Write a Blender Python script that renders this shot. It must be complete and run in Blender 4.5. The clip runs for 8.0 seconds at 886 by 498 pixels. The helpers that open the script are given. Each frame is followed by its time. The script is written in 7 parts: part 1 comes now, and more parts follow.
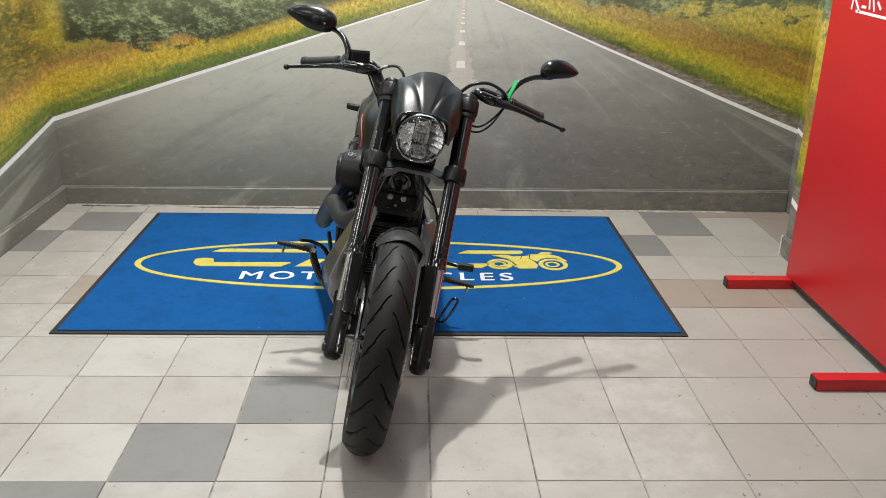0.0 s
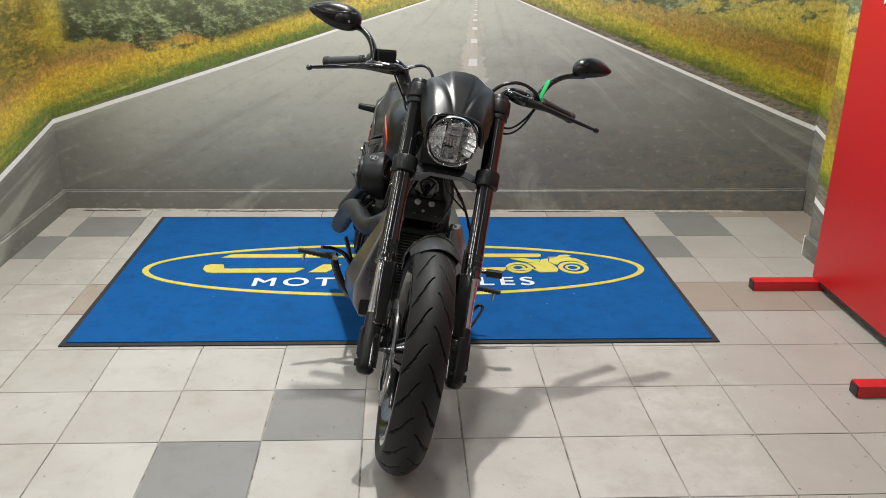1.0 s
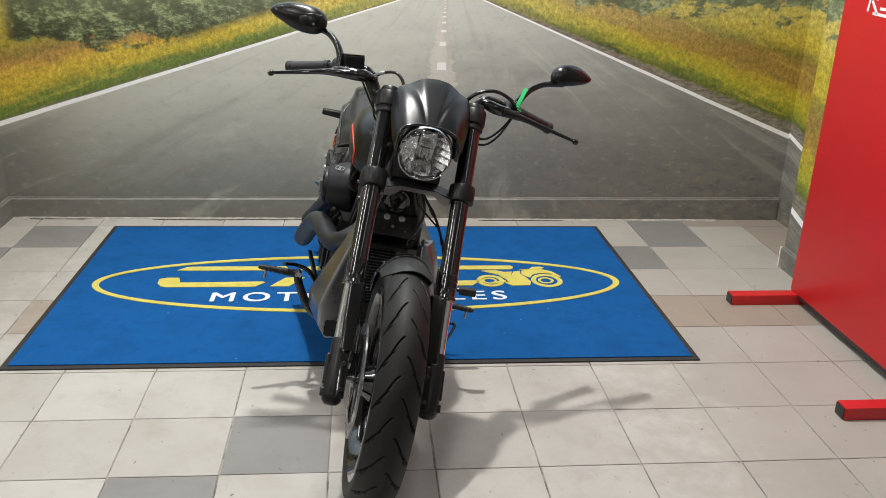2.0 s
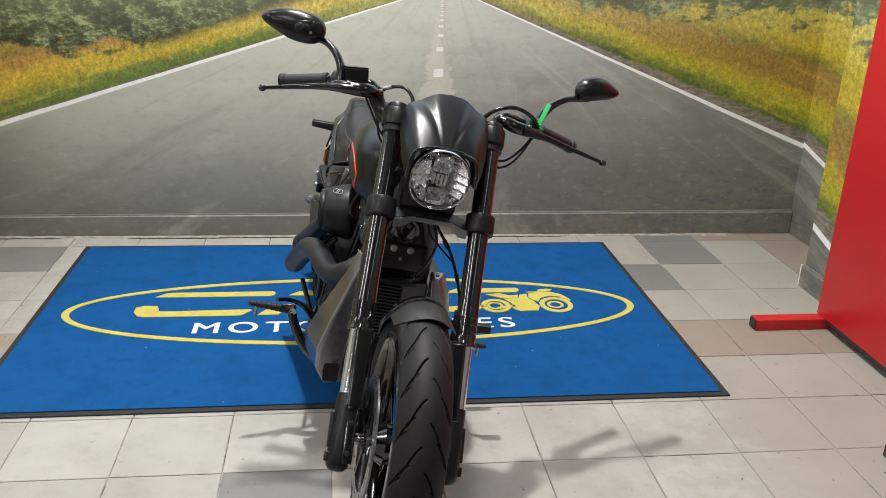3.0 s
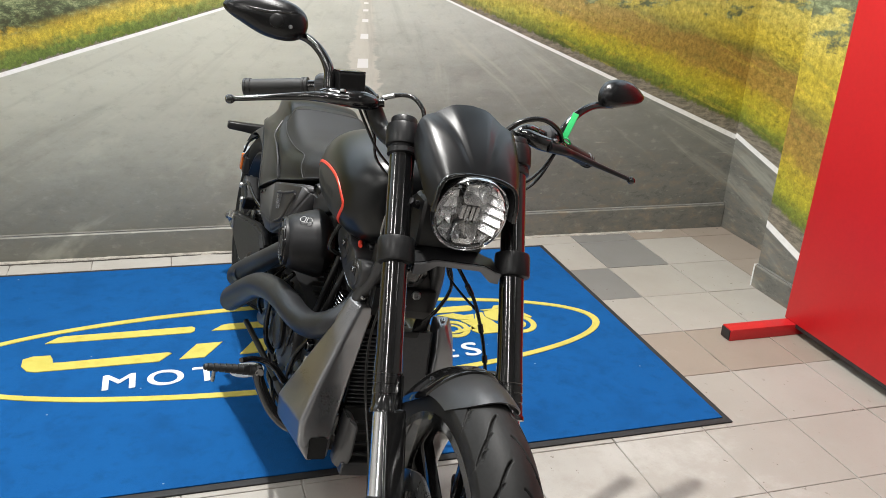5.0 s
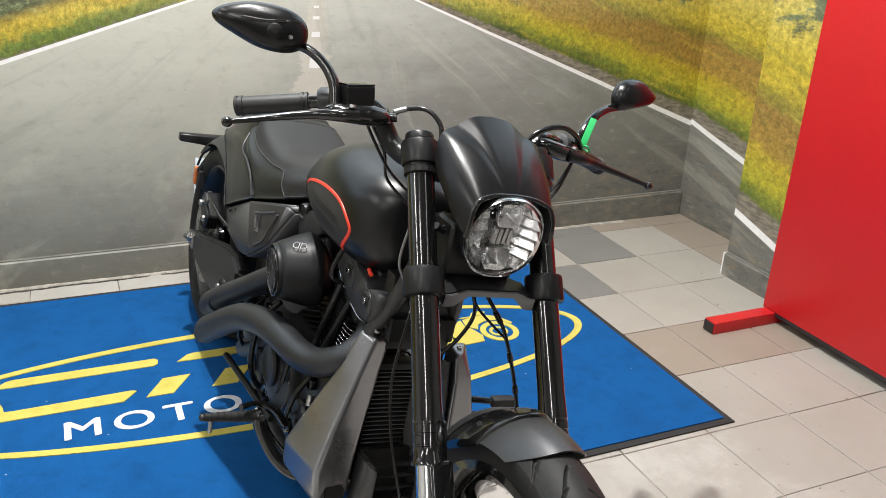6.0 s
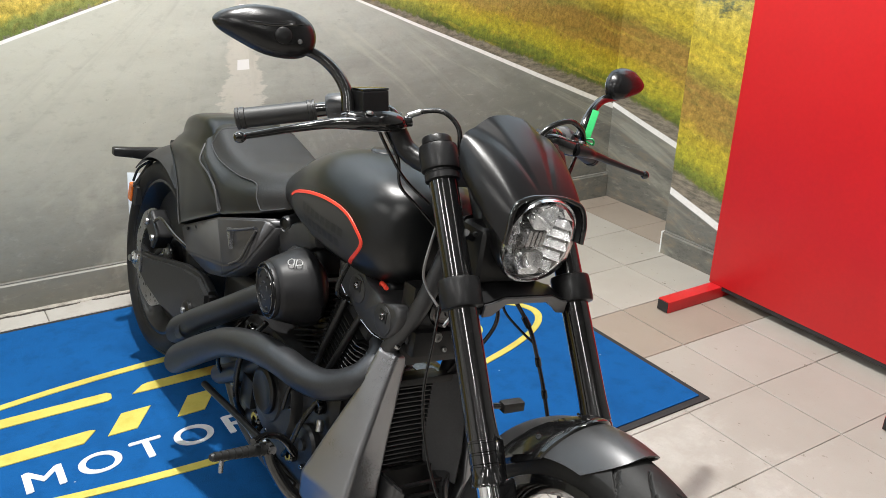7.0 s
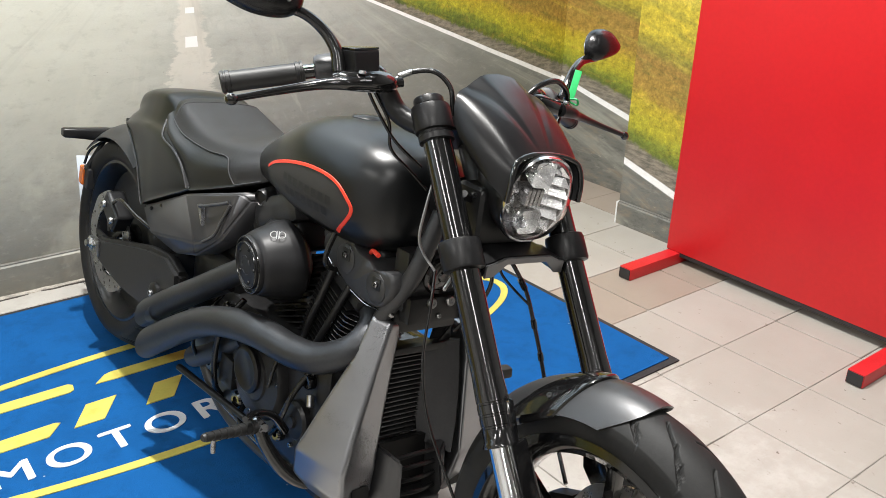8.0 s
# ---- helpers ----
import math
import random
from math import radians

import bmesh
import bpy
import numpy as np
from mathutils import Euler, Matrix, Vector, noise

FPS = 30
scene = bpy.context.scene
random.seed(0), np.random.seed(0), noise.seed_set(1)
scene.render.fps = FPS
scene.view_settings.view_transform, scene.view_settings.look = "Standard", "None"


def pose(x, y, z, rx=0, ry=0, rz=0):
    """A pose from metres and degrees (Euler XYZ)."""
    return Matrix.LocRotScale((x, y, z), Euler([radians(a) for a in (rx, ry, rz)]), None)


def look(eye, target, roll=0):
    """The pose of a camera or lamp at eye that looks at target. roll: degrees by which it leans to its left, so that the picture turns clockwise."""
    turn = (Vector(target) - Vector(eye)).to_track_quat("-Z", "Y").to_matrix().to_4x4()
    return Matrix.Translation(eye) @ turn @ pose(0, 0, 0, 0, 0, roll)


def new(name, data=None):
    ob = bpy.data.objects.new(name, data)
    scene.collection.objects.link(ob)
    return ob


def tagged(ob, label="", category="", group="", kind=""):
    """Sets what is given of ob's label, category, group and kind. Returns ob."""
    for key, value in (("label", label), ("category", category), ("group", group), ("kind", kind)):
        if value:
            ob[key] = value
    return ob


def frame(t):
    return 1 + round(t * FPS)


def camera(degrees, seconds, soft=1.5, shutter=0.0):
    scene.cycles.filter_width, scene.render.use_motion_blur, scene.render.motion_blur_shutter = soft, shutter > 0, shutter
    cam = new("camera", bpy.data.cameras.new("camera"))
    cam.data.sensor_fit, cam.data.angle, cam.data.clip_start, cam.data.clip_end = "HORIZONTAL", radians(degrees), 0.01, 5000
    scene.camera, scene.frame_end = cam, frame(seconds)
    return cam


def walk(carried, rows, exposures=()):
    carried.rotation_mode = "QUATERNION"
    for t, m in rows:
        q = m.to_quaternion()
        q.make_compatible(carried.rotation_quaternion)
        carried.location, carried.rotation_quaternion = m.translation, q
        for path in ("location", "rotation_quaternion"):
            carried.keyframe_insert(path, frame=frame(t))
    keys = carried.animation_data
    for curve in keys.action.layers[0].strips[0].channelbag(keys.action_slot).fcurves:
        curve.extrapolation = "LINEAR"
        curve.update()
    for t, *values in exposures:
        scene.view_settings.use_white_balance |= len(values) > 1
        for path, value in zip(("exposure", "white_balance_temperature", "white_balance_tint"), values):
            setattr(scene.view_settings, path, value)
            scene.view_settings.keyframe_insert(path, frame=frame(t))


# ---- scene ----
cam = camera(54.5, 8.0, soft=0.45)
PATH = [
    (0, (0.844, -2.039, 1.454), (0.915, -0.166, 0.757), 1.2),
    (0.5, (0.795, -1.983, 1.445), (0.876, -0.111, 0.745), 1.2),
    (1, (0.71, -1.919, 1.444), (0.812, -0.05, 0.74), 1.0),
    (1.5, (0.693, -1.85, 1.442), (0.883, 0.014, 0.742), 1.7),
    (2.8, (0.674, -1.515, 1.43), (0.859, 0.346, 0.723), 2.3),
    (3, (0.622, -1.448, 1.429), (0.864, 0.408, 0.725), 2.1),
    (3.5, (0.544, -1.315, 1.423), (0.887, 0.523, 0.712), 2.5),
    (4, (0.534, -1.163, 1.411), (0.87, 0.673, 0.692), 2.7),
    (4.5, (0.475, -1.039, 1.403), (0.851, 0.784, 0.671), 3.0),
    (4.7, (0.415, -0.998, 1.399), (0.874, 0.805, 0.665), 3.5),
    (5.8, (0.182, -0.75, 1.405), (0.954, 0.934, 0.651), 3.1),
    (6, (0.183, -0.7, 1.402), (0.956, 0.982, 0.646), 3.0),
    (6.5, (0.127, -0.591, 1.393), (0.974, 1.052, 0.629), 2.9),
    (7, (-0.007, -0.507, 1.394), (1.005, 1.038, 0.627), 1.9),
    (7.5, (-0.082, -0.471, 1.382), (1.001, 1.021, 0.608), 1.7),
    (8, (-0.092, -0.435, 1.342), (1.044, 1.009, 0.551), 1.7),
]
EXPOSURES = [(0.0, -0.48), (3.0, -0.50), (4.0, -0.23), (4.5, -0.20), (6.0, -0.2), (7.0, -0.13), (8.0, 0.06)]
walk(cam, [(t, look(eye, target, roll)) for t, eye, target, roll in PATH], EXPOSURES)

# ---- light: a key lamp on the showroom ceiling, and added unseen fill ----
world = bpy.data.worlds.new("world")
scene.world = world
world.use_nodes = True
world.node_tree.nodes["Background"].inputs[0].default_value = (0.9, 0.95, 1.0, 1)
world.node_tree.nodes["Background"].inputs[1].default_value = 0.05
scene.view_settings.exposure = 0.0

CEILING = 4.0
# x, y, length along y, width, watts
LAMPS_AND_FILL = [
    # key lamp, placed from the shadows on the floor
    (0.66, 1.34, 0.10, 0.10, 198.0),
    # soft unseen fill over the bike, added
    (0.95, 0.55, 1.20, 0.12, 66.0),
    # front pair, unseen: position guessed, suggested by streaks on the fork tubes
    (-0.75, -1.6, 1.5, 0.12, 36.0),
    (2.5, -1.4, 1.5, 0.12, 5.0),
    # unseen fill, added to brighten the mural, shroud and reflections
    (0.8, -3.8, 1.5, 0.12, 22.0),
    (-0.7, 1.5, 1.2, 0.12, 10.0),
    (-2.9, 0.2, 1.5, 0.12, 50.0),
    (-2.9, -2.8, 1.5, 0.12, 40.0),
]


# ---- small helpers ----
STANCE = []                                                 # the set of the machine on its wheels, while its body is built
POSED = []                                                  # a thing whose next parts all take one extra pose


def finish(name, bm, material, parent=None, label="", smooth=True, angle=40):
    """One mesh object out of a bmesh, with sharp edges kept sharp."""
    if STANCE:
        bm.transform(STANCE[0])
    bmesh.ops.recalc_face_normals(bm, faces=bm.faces)
    for f in bm.faces:
        f.smooth = smooth
    if smooth:
        for e in bm.edges:
            if len(e.link_faces) == 2 and e.calc_face_angle(0) > radians(angle):
                e.smooth = False
    me = bpy.data.meshes.new(name)
    bm.to_mesh(me)
    bm.free()
    me.materials.append(material)
    ob = new(name, me)
    if parent:
        ob.parent = parent
        if POSED and parent is POSED[0]:
            ob.matrix_basis = POSED[1]
    return tagged(ob, label)


def part(name, bm, material, parent, label="", smooth=True, angle=40):
    return finish(name, bm, material, parent, label, smooth, angle)


def rigid(name, m=None):
    ob = new(name)
    ob.empty_display_size = 0.1
    if m:
        ob.matrix_world = m
    return ob


def box(lo, hi, bevel=0.0, segments=2, m=None):
    bm = bmesh.new()
    bmesh.ops.create_cube(bm, size=1)
    for v in bm.verts:
        v.co = Vector([lo[i] + (v.co[i] + 0.5) * (hi[i] - lo[i]) for i in range(3)])
    if bevel:
        bmesh.ops.bevel(bm, geom=bm.edges[:], offset=bevel, segments=segments, affect="EDGES", profile=0.7)
    if m:
        bm.transform(m)
    return bm


def join(*bms):
    out = bms[0]
    for b in bms[1:]:
        me = bpy.data.meshes.new("tmp")
        b.to_mesh(me)
        b.free()
        out.from_mesh(me)
        bpy.data.meshes.remove(me)
    return out


def outline_plate(points, depth, bevel=0.0, m=None):
    """A flat plate with the outline given in (x, y), from z = 0 to z = depth."""
    bm = bmesh.new()
    face = bm.faces.new([bm.verts.new((x, y, 0)) for x, y in points])
    got = bmesh.ops.extrude_face_region(bm, geom=[face])
    bmesh.ops.translate(bm, vec=(0, 0, depth), verts=[v for v in got["geom"] if isinstance(v, bmesh.types.BMVert)])
    if bevel:
        bmesh.ops.recalc_face_normals(bm, faces=bm.faces)
        bmesh.ops.bevel(bm, geom=bm.edges[:], offset=bevel, segments=2, affect="EDGES")
    if m:
        bm.transform(m)
    return bm


def smooth_path(points, steps=8, closed=False):
    """A Catmull-Rom curve through points of any dimension."""
    pts = [np.array(p, float) for p in points]
    n, out = len(pts), []
    for i in range(n if closed else n - 1):
        if closed:
            p0, p1, p2, p3 = (pts[(i + k) % n] for k in (-1, 0, 1, 2))
        else:
            p1, p2 = pts[i], pts[i + 1]
            p0 = pts[i - 1] if i else 2 * p1 - p2
            p3 = pts[i + 2] if i + 2 < n else 2 * p2 - p1
        for s in range(steps):
            t = s / steps
            out.append(0.5 * (2 * p1 + (p2 - p0) * t + (2 * p0 - 5 * p1 + 4 * p2 - p3) * t * t + (3 * p1 - p0 - 3 * p2 + p3) * t ** 3))
    if not closed:
        out.append(pts[-1])
    return out


def skin(rings, cap=True, closed_path=False):
    """A surface through rings of the same number of points."""
    bm = bmesh.new()
    rows = [[bm.verts.new(p) for p in r] for r in rings]
    n = len(rows[0])
    pairs = list(zip(rows, rows[1:])) + ([(rows[-1], rows[0])] if closed_path else [])
    for a, b in pairs:
        for i in range(n):
            bm.faces.new((a[i], a[(i + 1) % n], b[(i + 1) % n], b[i]))
    if cap and not closed_path:
        bm.faces.new(rows[0])
        bm.faces.new(rows[-1][::-1])
    return bm


def tube(points, radius, segments=12, steps=6, cap=True):
    """A round tube along a smooth path; radius is one number or one for each point."""
    rad = radius if isinstance(radius, (list, tuple)) else [radius] * len(points)
    path = smooth_path([(*p, r) for p, r in zip(points, rad)], steps) if len(points) > 2 else [np.array((*p, r)) for p, r in zip(points, rad)]
    rings, side = [], None
    for i, p in enumerate(path):
        a, b = path[max(i - 1, 0)], path[min(i + 1, len(path) - 1)]
        d = Vector((b - a)[:3]).normalized()
        if side is None:
            side = d.orthogonal().normalized()
        side = (side - d * side.dot(d)).normalized()
        up = d.cross(side)
        c = Vector(p[:3])
        r = float(p[3])
        rings.append([c + r * (math.cos(2 * math.pi * k / segments) * side + math.sin(2 * math.pi * k / segments) * up) for k in range(segments)])
    return skin(rings, cap)


def rod(a, b, radius, segments=16, radius_b=None):
    return tube([a, b], [radius, radius if radius_b is None else radius_b], segments)


def turned(profile, segments=40, m=None, cap=True):
    """A turned body: profile of (radius, height) round the z axis."""
    rings = [[Vector((max(r, 1e-4) * math.cos(2 * math.pi * k / segments), max(r, 1e-4) * math.sin(2 * math.pi * k / segments), z)) for k in range(segments)] for r, z in profile]
    bm = skin(rings, cap)
    if m:
        bm.transform(m)
    return bm


def along(a, b):
    """The pose whose z axis runs from a to b, standing at a."""
    return Matrix.Translation(a) @ (Vector(b) - Vector(a)).to_track_quat("Z", "Y").to_matrix().to_4x4()


def text_mesh(body, size, depth=0.0, bold=0.0):
    curve = bpy.data.curves.new("lettering", "FONT")
    curve.body, curve.size, curve.extrude, curve.offset, curve.space_character = body, size, depth, bold, 1.3
    ob = new("lettering", curve)
    me = bpy.data.meshes.new_from_object(ob.evaluated_get(bpy.context.evaluated_depsgraph_get()))
    bpy.data.objects.remove(ob)
    bm = bmesh.new()
    bm.from_mesh(me)
    bpy.data.meshes.remove(me)
    return bm


# ---- materials ----
class Graph:
    """A short way to write node trees."""

    def __init__(self, name):
        self.mat = bpy.data.materials.new(name)
        self.mat.use_nodes = True
        self.tree = self.mat.node_tree
        self.bsdf = self.tree.nodes["Principled BSDF"]

    def node(self, kind):
        return self.tree.nodes.new(kind)

    def put(self, socket, value):
        if isinstance(value, bpy.types.NodeSocket):
            self.tree.links.new(value, socket)
        elif isinstance(value, tuple) and len(value) == 3 and socket.type == "RGBA":
            socket.default_value = (*value, 1)
        else:
            socket.default_value = value

    def math(self, op, a, b=0.0, c=0.0, clamp=False):
        n = self.node("ShaderNodeMath")
        n.operation, n.use_clamp = op, clamp
        for i, v in enumerate((a, b, c)):
            self.put(n.inputs[i], v)
        return n.outputs[0]

    def place(self, kind="Object"):
        return self.node("ShaderNodeTexCoord").outputs[kind]

    def scaled(self, vec, scale, offset=(0, 0, 0)):
        n = self.node("ShaderNodeMapping")
        self.put(n.inputs["Vector"], vec)
        n.inputs["Scale"].default_value = scale
        n.inputs["Location"].default_value = offset
        return n.outputs[0]

    def noise(self, vec, scale, detail=3.0, rough=0.55, twist=0.0):
        n = self.node("ShaderNodeTexNoise")
        self.put(n.inputs["Vector"], vec)
        n.inputs["Scale"].default_value, n.inputs["Detail"].default_value, n.inputs["Roughness"].default_value = scale, detail, rough
        n.inputs["Distortion"].default_value = twist
        return n.outputs["Fac"]

    def cells(self, vec, scale, out="Distance", feature="F1"):
        n = self.node("ShaderNodeTexVoronoi")
        n.feature = feature
        self.put(n.inputs["Vector"], vec)
        n.inputs["Scale"].default_value = scale
        return n.outputs[out]

    def step(self, v, lo, hi):
        n = self.node("ShaderNodeMapRange")
        n.interpolation_type = "SMOOTHSTEP"
        self.put(n.inputs["Value"], v)
        self.put(n.inputs["From Min"], lo)
        self.put(n.inputs["From Max"], hi)
        return n.outputs[0]

    def mix(self, fac, a, b, blend="MIX"):
        n = self.node("ShaderNodeMix")
        n.data_type, n.blend_type = "RGBA", blend
        self.put(n.inputs[0], fac)
        self.put(n.inputs[6], a)
        self.put(n.inputs[7], b)
        return n.outputs[2]

    def ramp(self, v, stops):
        n = self.node("ShaderNodeValToRGB")
        self.put(n.inputs[0], v)
        e = n.color_ramp.elements
        while len(e) < len(stops):
            e.new(0.5)
        for el, (pos, col) in zip(e, stops):
            el.position, el.color = pos, (*col, 1)
        return n.outputs[0]

    def bump(self, height, strength, distance=0.01):
        n = self.node("ShaderNodeBump")
        n.inputs["Strength"].default_value, n.inputs["Distance"].default_value = strength, distance
        self.put(n.inputs["Height"], height)
        self.put(self.bsdf.inputs["Normal"], n.outputs[0])

    def set(self, **values):
        for key, v in values.items():
            self.put(self.bsdf.inputs[key.replace("_", " ")], v)
        return self.mat


def surface(name, colour, rough, metal=0.0, vary=0.12, scale=18.0, grain=220.0, bump=0.0, rough_vary=0.08, coat=0.0, coat_rough=0.05, specular=0.5):
    """A plain painted, cast or moulded surface with two scales of variation."""
    g = Graph(name)
    at = g.place()
    big, fine = g.noise(at, scale, 3), g.noise(at, grain, 2)
    both = g.math("ADD", g.math("MULTIPLY", big, 0.6), g.math("MULTIPLY", fine, 0.4))
    lo, hi = tuple(c * (1 - vary) for c in colour), tuple(min(c * (1 + vary), 1) for c in colour)
    g.set(Base_Color=g.mix(g.step(both, 0.3, 0.7), lo, hi), Metallic=metal)
    g.put(g.bsdf.inputs["Roughness"], g.math("ADD", rough - rough_vary / 2, g.math("MULTIPLY", both, rough_vary), clamp=True))
    g.bsdf.inputs["Specular IOR Level"].default_value = specular
    g.bsdf.inputs["Coat Weight"].default_value, g.bsdf.inputs["Coat Roughness"].default_value = coat, coat_rough
    if bump:
        g.bump(g.math("ADD", fine, big), bump, 0.002)
    return g.mat


# unseen walls and ceiling: grey cuts bounce light, pale feeds reflections
DIM_UNSEEN_WALL = surface("unseen_wall_dim_grey", (0.22, 0.215, 0.21), 0.7, bump=0.1, scale=3)
BOUNCE_WALL = surface("unseen_wall_bounce_pale", (0.76, 0.76, 0.75), 0.7, bump=0.1, scale=3)
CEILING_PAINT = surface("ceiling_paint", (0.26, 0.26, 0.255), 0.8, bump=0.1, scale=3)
g = Graph("worn_grout")
grout_at = g.node("ShaderNodeNewGeometry").outputs["Position"]
patchy = g.noise(grout_at, 7.0, 4, 0.7)
grout_base = g.mix(g.step(patchy, 0.44, 0.60), (0.335, 0.312, 0.28), (0.10, 0.088, 0.072))
grout_base = g.mix(g.math("MULTIPLY", g.noise(grout_at, 90, 3), 0.4), grout_base, (0.24, 0.22, 0.19))
g.set(Base_Color=grout_base, Roughness=0.9)
g.bump(g.noise(grout_at, 160, 3), 0.3, 0.002)
GROUT = g.mat
RED_PAINT = surface("red_panel_paint", (0.51, 0.010, 0.013), 0.38, vary=0.05, scale=4, grain=60, rough_vary=0.1)
RED_STEEL = surface("red_painted_steel", (0.48, 0.014, 0.018), 0.35, vary=0.1, scale=12, bump=0.05)
BLACK_PLASTIC = surface("black_plastic", (0.018, 0.018, 0.019), 0.5, vary=0.2, bump=0.06)
WHITE_PRINT = surface("white_print", (0.8, 0.8, 0.79), 0.5, vary=0.04)


def tile_material(name, lo, hi, stain):
    g = Graph(name)
    shade = g.node("ShaderNodeObjectInfo").outputs["Random"]
    world_at = g.node("ShaderNodeNewGeometry").outputs["Position"]
    cloud = g.noise(world_at, 2.6, 4)
    spots = g.noise(world_at, 42, 4, 0.7)
    speck = g.noise(world_at, 320, 2)
    base = g.mix(shade, lo, hi)
    base = g.mix(g.math("MULTIPLY", g.step(cloud, 0.38, 0.76), 0.5), base, stain)
    base = g.mix(g.math("MULTIPLY", g.step(spots, 0.60, 0.76), 0.5), base, stain)
    base = g.mix(g.math("MULTIPLY", g.step(speck, 0.58, 0.72), 0.22), base, (0.2, 0.19, 0.18))
    scuff = g.noise(g.scaled(world_at, (3, 26, 1)), 1.6, 4, 0.7)
    base = g.mix(g.math("MULTIPLY", g.step(scuff, 0.64, 0.74), 0.22), base, stain)
    chip = g.step(g.cells(world_at, 5.5), 0.055, 0.03)
    base = g.mix(g.math("MULTIPLY", chip, g.step(spots, 0.45, 0.6)), base, (0.12, 0.105, 0.09))
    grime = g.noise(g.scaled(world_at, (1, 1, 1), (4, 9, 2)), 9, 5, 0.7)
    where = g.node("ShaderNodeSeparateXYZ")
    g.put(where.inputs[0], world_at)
    # more stain to the right: real dirt, plus falloff of light painted in
    stains_and_falloff = g.math("MULTIPLY", g.step(g.math("ADD", where.outputs[0], g.math("MULTIPLY", g.step(where.outputs[1], 1.6, 2.4), 0.8)), 1.1, 2.4), 0.44)
    # left back: shade near the wall, painted as more stain
    stains_and_falloff = g.math("ADD", stains_and_falloff, g.math("MULTIPLY", g.math("MULTIPLY", g.step(where.outputs[0], -0.3, -1.0), g.step(where.outputs[1], 0.2, 1.2)), 0.30))
    base = g.mix(g.math("MULTIPLY", g.step(g.math("ADD", grime, stains_and_falloff), 0.46, 0.80), 0.5), base, stain)
    mark = g.math("MULTIPLY", g.step(g.noise(g.scaled(world_at, (1.6, 1, 1), (3, 5, 0)), 26, 3, 0.6), 0.67, 0.72), g.step(g.noise(world_at, 1.9, 2), 0.42, 0.55))
    base = g.mix(g.math("MULTIPLY", mark, 0.9), base, (0.11, 0.085, 0.065))
    g.set(Base_Color=base)
    g.put(g.bsdf.inputs["Roughness"], g.math("ADD", 0.42, g.math("MULTIPLY", cloud, 0.25)))
    g.bump(g.math("ADD", spots, speck), 0.12, 0.0015)
    return g.mat


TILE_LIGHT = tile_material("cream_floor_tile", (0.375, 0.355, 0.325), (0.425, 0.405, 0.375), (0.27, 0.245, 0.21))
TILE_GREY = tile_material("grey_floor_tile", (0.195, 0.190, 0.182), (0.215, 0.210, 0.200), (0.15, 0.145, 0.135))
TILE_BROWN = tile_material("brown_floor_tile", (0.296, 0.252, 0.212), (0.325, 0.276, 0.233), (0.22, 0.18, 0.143))


